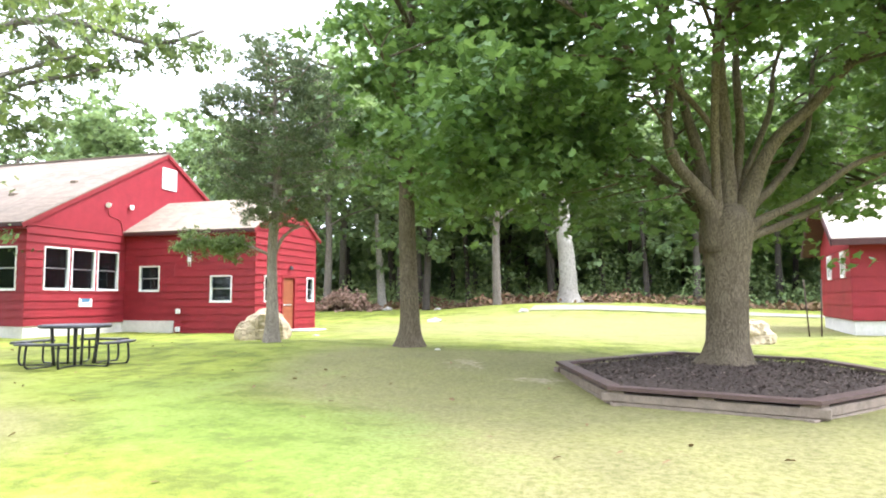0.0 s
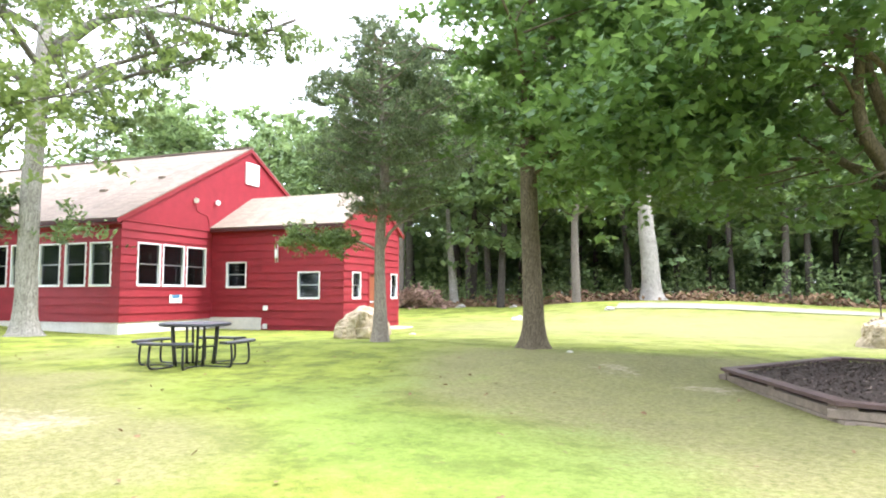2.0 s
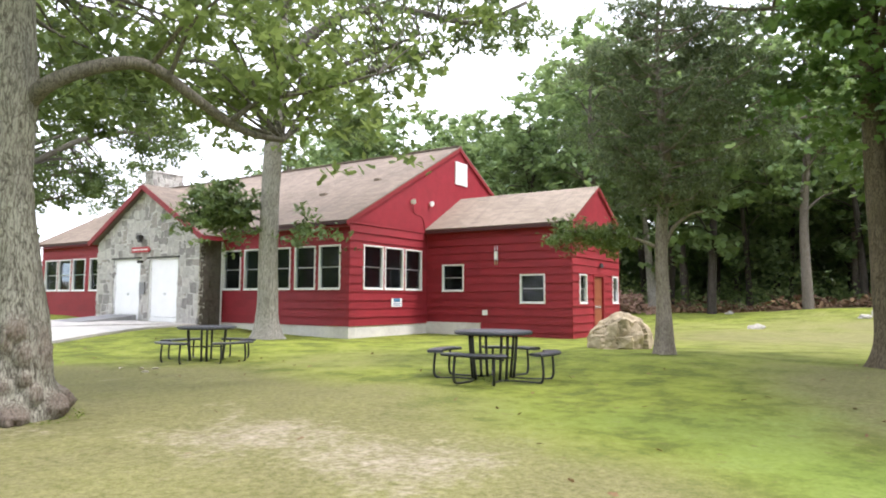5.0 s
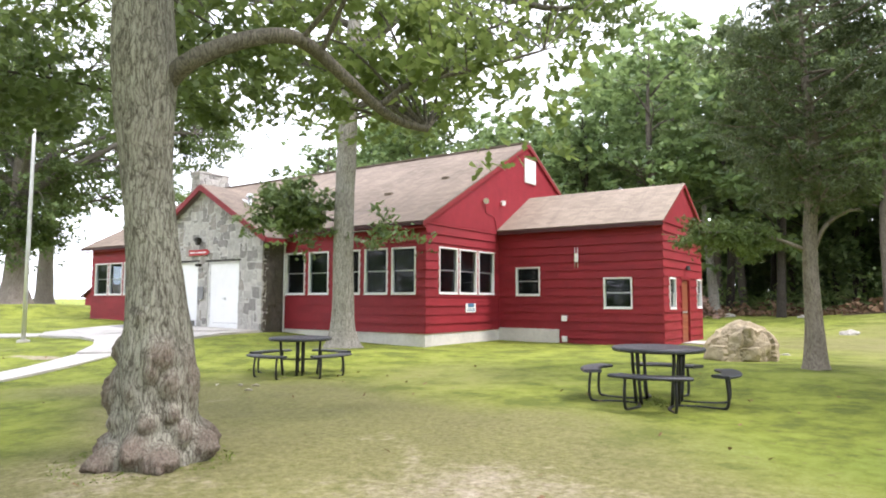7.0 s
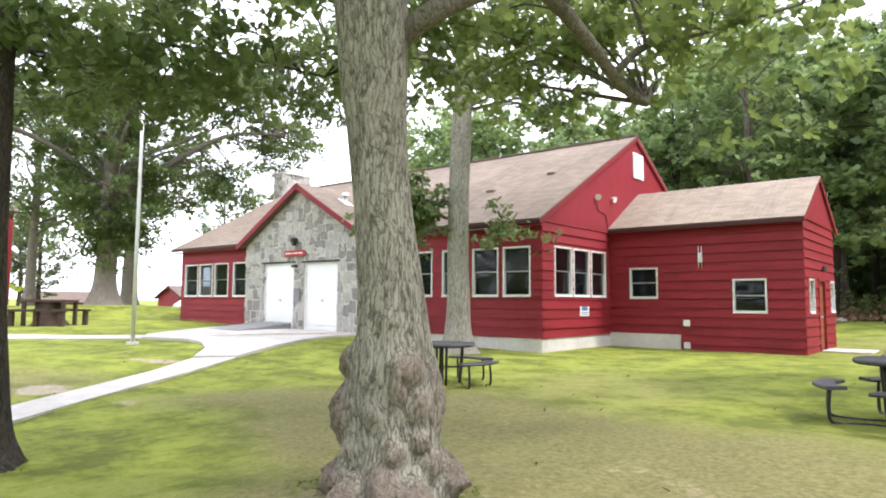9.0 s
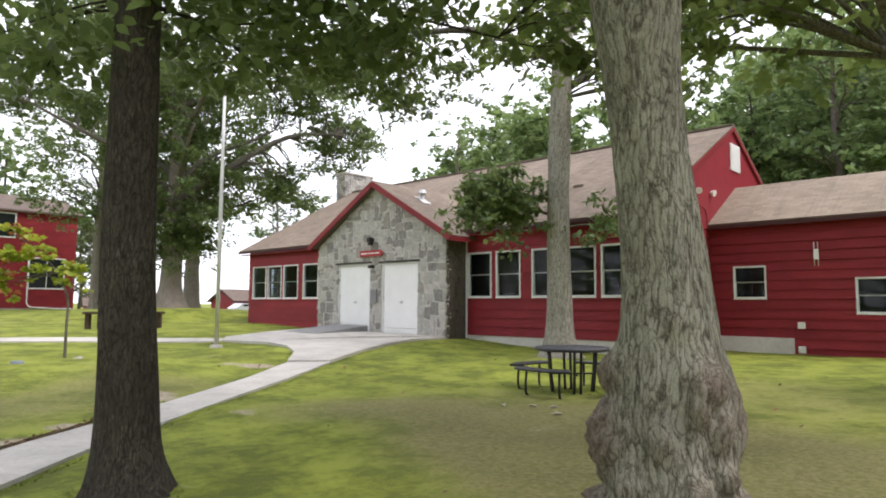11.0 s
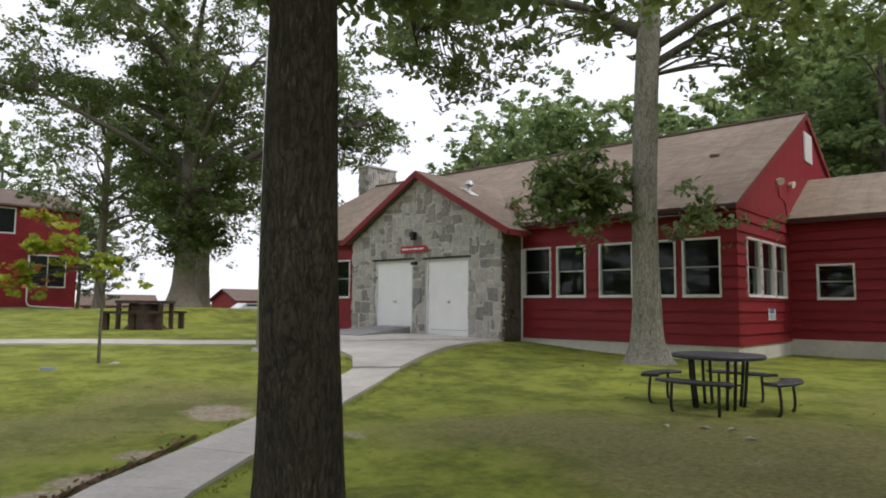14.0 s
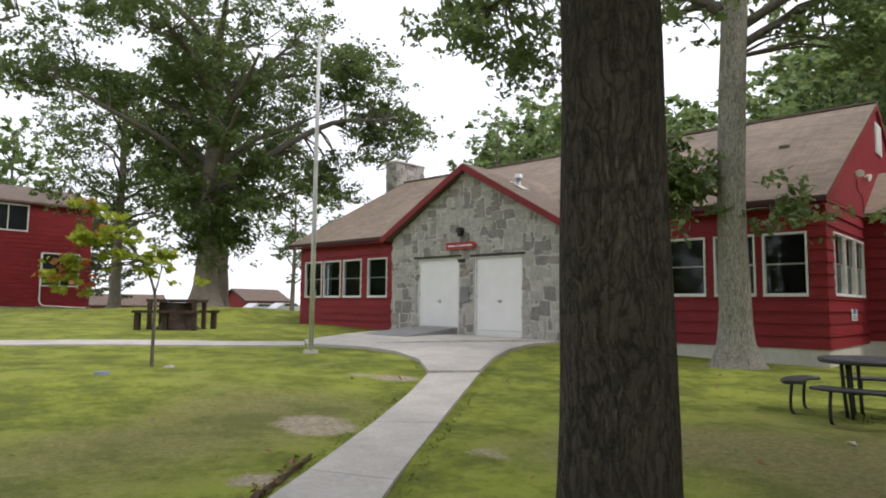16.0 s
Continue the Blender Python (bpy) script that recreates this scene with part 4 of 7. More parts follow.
core = wall_cells(1, SY + 0.024, SY + 0.3, SX0 + 0.04, SX1 - 0.04, 0.1, SEAVE - 0.06, [DL[:2] + (0.1, DL[3]), DR[:2] + (0.1, DR[3])])
prism(core, [(SX0 + 0.04, SEAVE - 0.06), (SX1 - 0.04, SEAVE - 0.06), (PK_X, outline_top - 0.03)], SY + 0.024, SY + 0.3, 1)
w_stone = hpart("stone_wall", core, MORTAR, None, "grey rubble stone front wall")
w_side_r = hpart("stone_wall", box_bm(SX1 - 0.3, SX1 - 0.05, SY + 0.302, FY0 + 0.1, 0.0, SEAVE - 0.05), DARK_STONE, None, "dark stone side wall")
w_side_l = hpart("stone_wall", box_bm(SX0 + 0.05, SX0 + 0.3, SY + 0.302, FY0 + 0.1, 0.0, SEAVE - 0.05), MORTAR)


def stone_piece(parent, corners, face, axis, out, rg, material=None):
    """One stone of the wall, its face bulging and its outline a little uneven; corners are (u, z)."""
    bm = bmesh.new()
    pr = 0.009 + 0.014 * rg.random()

    def at(u, z, d):
        return (u, face + out * d, z) if axis == 1 else (face + out * d, u, z)
    cu = sum(c[0] for c in corners) / len(corners)
    cz = sum(c[1] for c in corners) / len(corners)
    jit = []
    for k, (u, z) in enumerate(corners):
        u += rg.uniform(-0.042, 0.042)
        z += rg.uniform(-0.04, 0.04)
        if len(corners) == 4 and rg.random() < 0.6 and max(c[1] for c in corners) - min(c[1] for c in corners) > 0.1:
            su, sz = (1 if cu > u else -1), (1 if cz > z else -1)
            two = [(u + su * 0.08 * rg.random(), z), (u, z + sz * 0.08 * rg.random())]
            jit += two if k in (1, 3) else two[::-1]
        else:
            jit.append((u, z))
    a = [bm.verts.new(at(u, z, -0.06)) for u, z in jit]
    b = [bm.verts.new(at(u + (cu - u) * 0.03, z + (cz - z) * 0.03, pr * 0.6)) for u, z in jit]
    c = [bm.verts.new(at(u + (cu - u) * 0.16, z + (cz - z) * 0.16, pr + rg.uniform(-0.008, 0.01))) for u, z in jit]
    n = len(a)
    for k in range(n):
        j = (k + 1) % n
        bm.faces.new((a[k], a[j], b[j], b[k]))
        bm.faces.new((b[k], b[j], c[j], c[k]))
    bm.faces.new(c)
    bmesh.ops.recalc_face_normals(bm, faces=bm.faces)
    pick = STONE[rg.choice((0, 0, 0, 1, 1, 2, 2, 3))]
    part("stone", bm, material or pick, parent)


def lay_stones(parent, u0, u1, z0, z1, ok, face, axis, out, rg, clip=None, material=None):
    """Random squared rubble: a grid of small cells merged into larger stones."""
    cell = 0.132
    nu, nz = max(1, round((u1 - u0) / cell)), max(1, round((z1 - z0) / cell))
    cu, cz = (u1 - u0) / nu, (z1 - z0) / nz
    used = [[not ok(u0 + (i + 0.5) * cu, z0 + (j + 0.5) * cz) for i in range(nu)] for j in range(nz)]
    for j in range(nz):
        for i in range(nu):
            if used[j][i]:
                continue
            w, h = rg.choice(((2, 2), (3, 2), (2, 1), (3, 2), (2, 3), (1, 1), (3, 3), (2, 1), (3, 1), (2, 2), (1, 2), (1, 1)))
            while w > 1 and (i + w > nu or any(used[j][i + q] for q in range(w))):
                w -= 1
            while h > 1 and (j + h > nz or any(used[j + p][i + q] for p in range(h) for q in range(w))):
                h -= 1
            for p in range(h):
                for q in range(w):
                    used[j + p][i + q] = True
            g = 0.006
            ua, ub, za, zb = u0 + i * cu + g, u0 + (i + w) * cu - g, z0 + j * cz + g, z0 + (j + h) * cz - g
            cs = [(ua, za), (ub, za), (ub, zb), (ua, zb)]
            if clip:
                cs = [(u, min(z, clip(u) - 0.01)) for u, z in cs]
                if max(c[1] for c in cs) - za < 0.06:
                    continue
            stone_piece(parent, cs, face, axis, out, rg, material)


rg = random.Random(11)


def on_front(x, z):
    if z > porch_top(x) - 0.03:
        return False
    for d in (DL, DR):
        if d[0] - 0.02 < x < d[1] + 0.02 and z < d[3] + 0.06:
            return False
    return True


lay_stones(w_stone, SX0, SX1, 0.2, outline_top, on_front, SY + 0.03, 1, -1, rg, porch_top)
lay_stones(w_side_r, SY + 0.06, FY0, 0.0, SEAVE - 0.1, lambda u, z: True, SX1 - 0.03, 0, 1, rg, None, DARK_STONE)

# lintels, doors, lamp, sign
for d, nm in ((DL, "left"), (DR, "right")):
    hpart("lintel", box_bm(d[0] - 0.12, d[1] + 0.1, SY + 0.0, SY + 0.2, d[3], d[3] + 0.06), LAMP_DARK)
    mid = (d[0] + d[1]) / 2
    dd = hpart("entrance_door", wall_cells(1, SY + 0.06, SY + 0.2, d[0], d[1], d[2], d[3], [(d[0] + 0.05, d[1] - 0.05, d[2] - 0.1, d[3] - 0.06)]), WHITE, None, "white wide entrance door")
    part("leaf", box_bm(d[0] + 0.055, d[1] - 0.055, SY + 0.1, SY + 0.15, d[2] + 0.2, d[3] - 0.065, bev=0.004), DOOR_WHITE, dd)
    part("kick_board", box_bm(d[0] + 0.055, d[1] - 0.055, SY + 0.085, SY + 0.15, d[2], d[2] + 0.19, bev=0.004), DOOR_WHITE, dd)
    bm = bmesh.new()
    bmesh.ops.create_cone(bm, cap_ends=True, segments=12, radius1=0.045, radius2=0.045, depth=0.02, matrix=pose(mid + 0.05, SY + 0.09, 1.38, 90, 0, 0))
    h = part("handle", bm, GALV, dd)
    part("lever", box_bm(mid - 0.06, mid + 0.06, SY + 0.05, SY + 0.075, 1.37, 1.39, bev=0.004), GALV, h)
    for k in range(3):
        part("hinge", box_bm(d[0] + 0.035, d[0] + 0.065, SY + 0.08, SY + 0.099, d[2] + 0.35 + k * 0.75, d[2] + 0.47 + k * 0.75), GALV, dd)
hpart("porch_backing", box_bm(SX0 + 0.32, SX1 - 0.32, SY + 0.302, SY + 0.34, 0.2, SEAVE - 0.06), ROOM_SHADE)
hpart("downpipe", box_bm(SX1 + 0.03, SX1 + 0.07, FY0 - 0.1, FY0 - 0.055, 0.1, 3.4), WHITE, None, "white downpipe beside the stone porch")
hpart("plaque", box_bm(-27.36, -27.04, SY - 0.06, SY - 0.03, 1.36, 1.8, bev=0.004), RAMP_GREY, None, "grey metal plaque between the doors")
lp = hpart("porch_lamp", box_bm(-27.38, -27.2, SY - 0.24, SY - 0.04, 3.36, 3.52, bev=0.02), LAMP_DARK, None, "dark wall lamp above the sign")
part("lens", box_bm(-27.36, -27.22, SY - 0.2, SY - 0.08, 3.26, 3.358, bev=0.01), LAMP_DARK, lp)
lp2 = hpart("pillar_lamp", box_bm(-27.34, -27.16, SY - 0.2, SY - 0.04, 2.5, 2.6, bev=0.015), LAMP_DARK, None, "small dark lamp between the doors")
bm = bmesh.new()
pts = [(-27.9, 2.9), (-26.86, 2.9), (-26.72, 3.0), (-26.86, 3.1), (-27.9, 3.1)]
prism(bm, pts, SY - 0.075, SY - 0.045, 1)
sn = hpart("arrow_sign", bm, SIGN_RED, None, "red arrow-shaped board with white lettering")
for u, wd in ((-27.83, 0.3), (-27.48, 0.08), (-27.36, 0.22), (-27.1, 0.2)):
    part("text_bar", box_bm(u, u + wd, SY - 0.08, SY - 0.076, 2.977, 3.023), WHITE, sn)
# sloping porch roof: two slopes running back into the main roof
for sgn, ex in ((-1, SX0 - 0.3), (1, SX1 + 0.38)):
    ez = PK_Z - (PK_Z - 3.36) * abs(ex - PK_X) / (SX1 + 0.38 - PK_X)
    roof_slope(0, SY - 0.2, 18.6, (ex, ez), (PK_X + 0.002 * sgn, PK_Z), 0.1)
    bar((ex, SY - 0.2, ez - 0.09), (PK_X, SY - 0.2, PK_Z - 0.12), 0.06, 0.18, RED_TRIM, "rake_board", up=(0, 0.0, 1))
    bar((ex, SY - 0.2, ez - 0.1), (ex, FY0 - 0.3, ez - 0.1), 0.04, 0.14, RED_TRIM, "fascia")

# ramp to the left door
bm = bmesh.new()
rz0, rz1 = ground_z(-29, 12.3) + 0.085, 0.61
vs = [bm.verts.new(p) for p in ((-29.3, 12.4, rz0), (-27.45, 12.4, rz0), (-27.4, 14.4, rz1), (-29.25, 14.4, rz1), (-29.3, 12.4, 0.1), (-27.45, 12.4, 0.1), (-27.4, 14.4, 0.1), (-29.25, 14.4, 0.1))]
for q in ((0, 1, 2, 3), (0, 4, 5, 1), (1, 5, 6, 2), (2, 6, 7, 3), (3, 7, 4, 0)):
    bm.faces.new([vs[k] for k in q])
bmesh.ops.recalc_face_normals(bm, faces=bm.faces)
ramp = part("door_ramp", bm, RAMP_GREY)
tagged(ramp, "low grey ramp in front of the white doors", "ramp")

# roof vents and chimney
tb = Buf()
tb.tube([(-26.1, 15.6, 4.2), (-26.1, 15.6, 5.05)], [0.07, 0.07], 12)
vp = hpart("vent_pipe", tb.mesh("vent_pipe"), GALV, None, "galvanised roof vent with a cap")
bm = bmesh.new()
bmesh.ops.create_cone(bm, cap_ends=True, segments=14, radius1=0.15, radius2=0.1, depth=0.12, matrix=pose(-26.1, 15.6, 5.08))
part("cap", bm, GALV, vp)
fl = PK_Z - (PK_Z - 3.36) * (-26.1 - PK_X) / (SX1 + 0.38 - PK_X)
bm = bmesh.new()
prism(bm, [(-26.3, fl + 0.2 * 0.582 + 0.012), (-25.85, fl - 0.25 * 0.582 + 0.012), (-25.85, fl - 0.25 * 0.582 + 0.03), (-26.3, fl + 0.2 * 0.582 + 0.03)], 15.42, 15.78, 1)
part("flashing", bm, WHITE, vp, "white flashing plate")
valley = np.array([(x, y, 3.72 + pitch * (y - 15.39) + 0.04) for x, y in ((float(q) + rng.normal(0, 0.07), 15.5 + (-24.05 - float(q)) * 0.98 + rng.normal(0, 0.07)) for q in rng.uniform(-25.3, -24.2, 110))])
part("leaf_litter", leaf_mesh("leaf_litter", valley + np.array(OFF), 0.1, OAK_HALF, rng, 0.0, 0.4), DRY_LEAF, hall, "dead leaves caught in the roof valley")
tb = Buf()
tb.tube([(-24.2, 16.3, 4.1), (-24.2, 16.3, 4.62)], [0.05, 0.05], 10)
hpart("vent_pipe", tb.mesh("vent_pipe"), ROOF)
for x, y, w in ((-21.5, 17.6, 0.3), (-19.8, 18.6, 0.25)):
    z = 3.72 + pitch * (y - 15.39)
    bm = box_bm(x, x + w, y, y + 0.22, z - 0.05, z + 0.1, bev=0.01)
    hpart("roof_vent", bm, ROOF, None, "low brown roof vent")
bm = bmesh.new()
box(bm, -38.0, -37.25, 21.2, 23.0, 0.3, 8.0)
ch = hpart("chimney", bm, MORTAR, None, "grey stone chimney at the end wall")
lay_stones(ch, -38.02, -37.23, 4.0, 8.05, lambda u, z: True, 21.19, 1, -1, rg)
lay_stones(ch, 21.18, 23.02, 5.8, 8.05, lambda u, z: True, -37.24, 0, 1, rg)
hpart("chimney_cap", box_bm(-38.08, -37.18, 21.12, 23.08, 8.05, 8.14, bev=0.01), CONCRETE)


# ---- trees ----
def shape_noise(seed, amp=0.12, flare=None):
    def f(z, th):
        r = 1 + amp * noise.noise(Vector((math.cos(th) * 1.3, math.sin(th) * 1.3, z * 0.9 + seed)))
        if flare:
            r += flare[0] * math.exp(-z / flare[1]) * (0.5 + 0.5 * math.cos(th * flare[2] + seed + 0.6 * math.sin(th * 2)))
        return r
    return f


def woody_parts(t, buf, bark_mat):
    """Trunk, limbs and twigs of a tree."""
    trunk = part("trunk", buf.mesh("trunk"), bark_mat, t)
    # limbs of pale-barked trees get the bark with shade in its colour
    limb_mat = BARK_LIMB_SHADE if bark_mat in (BARK_OAK, BARK_PALE, BARK_GREY) else bark_mat
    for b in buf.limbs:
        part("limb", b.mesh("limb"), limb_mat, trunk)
    if buf.twigs:
        tagged(part("twig_mass", buf.twigs.mesh("twig_mass"), limb_mat, t), kind="stuff")


def finish_tree(t, buf, bark_mat, clumps, per, rad, size, half, leaf_mat, rng, droop=0.5, flat=0.6, spread=0.35):
    woody_parts(t, buf, bark_mat)
    me = leaf_mesh("crown", foliage(rng, clumps, per, rad, flat), size, half, rng, droop, spread)
    part("crown", me, leaf_mat, t)
    return t


# maple in the timber planter
def planter_maple():
    rng = np.random.default_rng(1)
    px, py, pz = 1.24, 11.1, 0.1
    t = thing("maple_tree", (px, py, pz), "large maple with many upright limbs in a timber planter", "tree")
    R, D = np.array((0.96, 0.278)), np.array((-0.278, 0.96))

    def w(a, b, z):
        q = R * a + D * b
        return (q[0], q[1], z)
    buf, nodes = Buf(True), []
    zs = [-0.15, 0.0, 0.15, 0.4, 0.8, 1.2, 1.6, 1.95, 2.3, 2.6]
    rs = [0.52, 0.44, 0.37, 0.325, 0.315, 0.315, 0.335, 0.375, 0.4, 0.22]
    buf.tube([(0.0 + 0.02 * k, 0, z) for k, z in enumerate(zs)], rs, 28, shape=shape_noise(3, 0.12, (0.3, 0.25, 5)))
    L = [([(-0.2, 0, 2.6), (-0.77, 0.2, 3.03), (-1.5, 0.5, 3.2), (-2.5, 0.7, 3.33), (-3.8, 0.8, 3.6)], 0.075, 0.022),
         ([(-0.17, -0.15, 2.5), (-0.54, -0.25, 2.97), (-0.83, -0.3, 3.38), (-0.88, -0.25, 3.93), (-0.77, -0.15, 4.57), (-0.68, 0, 5.3), (-0.8, 0.1, 6.5)], 0.16, 0.06),
         ([(-0.1, 0.1, 2.7), (-0.27, 0.15, 3.65), (-0.4, 0.25, 4.3), (-0.56, 0.4, 5.5), (-1.0, 0.7, 7.5)], 0.17, 0.05),
         ([(0.15, 0, 2.7), (0.15, 0, 3.84), (0.1, 0, 5.0), (0.19, 0.1, 6.0), (0.1, 0.3, 9.5)], 0.21, 0.06),
         ([(0.3, 0.15, 2.7), (0.5, 0.2, 3.84), (0.56, 0.4, 5.0), (0.8, 0.7, 6.2), (1.2, 1, 8)], 0.14, 0.04),
         ([(0.4, -0.1, 2.6), (0.83, -0.2, 3.56), (1.34, -0.4, 4.1), (1.89, -0.6, 4.75), (2.7, -0.9, 5.6), (3.6, -1.1, 6.6)], 0.18, 0.05),
         ([(0.45, 0.15, 2.4), (1.1, 0.4, 2.98), (1.6, 0.6, 3.5), (1.98, 0.8, 4.1), (2.3, 1.1, 5.4)], 0.14, 0.04),
         ([(0.4, 0.1, 2.0), (1.15, 0.3, 2.3), (1.9, 0.6, 2.6), (2.7, 0.9, 2.97), (3.9, 1.2, 3.5)], 0.13, 0.04),
         ([(0.4, -0.2, 2.2), (1.3, -0.3, 2.68), (2.05, -0.3, 3.2), (2.75, -0.2, 3.45), (3.6, -0.1, 3.7)], 0.11, 0.03),
         ([(0.5, 0.25, 3.0), (1.2, 0.6, 4.3), (1.5, 0.9, 5.3), (2.2, 1.2, 6.6)], 0.1, 0.03),
         ([(0, 0.3, 2.3), (0.1, 1.2, 3.4), (0.0, 2.5, 4.8), (0.2, 3.6, 6)], 0.15, 0.04),
         ([(-0.1, -0.2, 2.6), (-0.3, -0.7, 3.9), (-0.5, -1.5, 5.6), (-0.6, -2.4, 7)], 0.12, 0.04),
         ([(-0.2, 0.2, 2.5), (-0.9, 0.9, 3.5), (-2.0, 1.8, 4.8), (-3.1, 2.4, 6)], 0.12, 0.04),
         ([(0.1, 0, 3.6), (-0.7, -0.4, 4.4), (-2.0, -0.8, 5.2), (-3.4, -1.1, 6)], 0.08, 0.03)]
    for pts, r0, r1 in L:
        p0 = (pts[0][0] * 0.55, pts[0][1] * 0.55, pts[0][2] - 0.65)
        q = curve_pts([w(*p) for p in [p0] + list(pts)], 5)
        own = Buf()
        s = np.linspace(0, 1, len(q))
        rr = r1 * 0.9 + (r0 * 0.72 - r1 * 0.9) * (1 - s) + r0 * 0.75 * np.maximum(0, 1 - s * 3.2)
        own.tube(q, rr, 10)
        buf.limbs.append(own)
        nodes += [(np.array(p), r) for p, r in zip(q, rr)]

    def keep(p):
        a, b = p[0] * R[0] + p[1] * R[1], p[0] * D[0] + p[1] * D[1]
        if p[2] < 2.35 or abs(a) < 0.3 and p[2] < 4:
            return False
        if -1.4 < a < 2.6 and b < 0.9 and p[2] < 4.9 - 0.35 * max(0, -b - 1.5):
            return False
        return True
    cl = clumps_in(rng, (0.2, 0.2, 6.0), (5.0, 4.8, 4.0), 245, 0.3, keep, -0.5)
    # lower skirt on the house side
    cl += clumps_in(rng, w(-3.3, 0.3, 3.6), (1.7, 1.7, 1.1), 34, 0.1, keep)
    cl += clumps_in(rng, w(3.0, 2.2, 3.6), (1.8, 1.6, 1.2), 14, 0.1, keep)
    twigs(buf, rng, cl, nodes, 0.022)
    finish_tree(t, buf, BARK_MAPLE, cl, 165, 1.0, 0.165, MAPLE_HALF, LEAF_MAPLE, rng, 0.45, 0.55)


def generic_tree(name, loc, label, seed, trunk, limbs, crowns, per, rad, size, half, bark_mat, leaf_mat, keep=None, sides=20, flare=(0.3, 0.3, 5), amp=0.1, twig=0.025, droop=0.5, extra=(), spread=0.35, flat=0.6):
    """trunk: (x, y, z, r) rows from the base; limbs: (points, r0, r1); crowns: (centre, radii, clumps)."""
    rng = np.random.default_rng(seed)
    t = thing(name, loc, label, "tree")
    buf, nodes = Buf(True), []
    q = curve_pts([p[:3] for p in trunk], 4)
    rr = np.interp(np.linspace(0, len(trunk) - 1, len(q)), range(len(trunk)), [p[3] for p in trunk])
    buf.tube(q, rr, sides, shape=shape_noise(seed, amp, flare))
    for p, r in zip(q, rr):
        if p[2] > trunk[-1][2] * 0.5:
            nodes.append((np.array(p), r))
    for pts, r0, r1 in limbs:
        limb(buf, nodes, pts, r0, r1, 8, 4)
    cl = []
    for cen, rd, n in crowns:
        cl += clumps_in(rng, cen, rd, n, 0.3, keep)
    twigs(buf, rng, cl, nodes, twig)
    return finish_tree(t, buf, bark_mat, cl, per, rad, size, half, leaf_mat, rng, droop, flat, spread)


def random_limbs(seed, n, z0, z1, reach, rise, r0, trunk_xy=lambda z: (0, 0)):
    rg2 = random.Random(seed)
    out = []
    for k in range(n):
        z = z0 + (z1 - z0) * (k + rg2.random() * 0.6) / n
        a = k * 2.4 + rg2.uniform(-0.4, 0.4)
        L = reach * rg2.uniform(0.7, 1.1) * (1 - 0.35 * (z - z0) / max(0.1, z1 - z0))
        x, y = trunk_xy(z)
        up = rise * rg2.uniform(0.6, 1.2)
        ca, sa = math.cos(a), math.sin(a)
        out.append(([(x, y, z), (x + ca * L * 0.35, y + sa * L * 0.35, z + up * 0.5), (x + ca * L * 0.7 + rg2.uniform(-0.3, 0.3), y + sa * L * 0.7, z + up * 0.75), (x + ca * L, y + sa * L, z + up)], r0, r0 * 0.25))
    return out


planter_maple()
generic_tree("side_oak", (-34, 1.2, 0.35), "oak at the edge of the far lawn", 63,
             [(0, 0, -0.3, 0.5), (0, 0, 0.2, 0.38), (0, 0, 1.5, 0.3), (0, 0, 5, 0.25), (0, 0, 9, 0.1)], random_limbs(24, 9, 4.5, 8.5, 3.8, 1.5, 0.09),
             [((0, 0, 8.4), (4.3, 4.3, 3.2), 90)], 70, 0.8, 0.2, OAK_HALF, BARK_GREY, LEAF_OAK)
generic_tree("maple_tree", (-4.7, 12.9, 0.2), "slender dark-barked maple on the lawn", 21,
             [(0, 0, -0.2, 0.36), (0, 0, 0.1, 0.27), (0, 0, 0.5, 0.215), (-0.03, 0, 1.5, 0.195), (-0.08, 0, 3, 0.17), (-0.1, 0.1, 5, 0.14), (0, 0.1, 8, 0.1), (0, 0, 10, 0.05)],
             random_limbs(3, 11, 3.4, 8.5, 3.2, 1.3, 0.07), [((1.0, 0.5, 6.6), (2.9, 2.9, 3.6), 140)], 165, 0.95, 0.165, MAPLE_HALF, BARK_MAPLE, LEAF_MAPLE,
             keep=lambda p: p[2] > 3.0 and not (p[1] < 0 and abs(p[0]) < 0.6 and p[2] < 3.6), flare=(0.35, 0.25, 5))


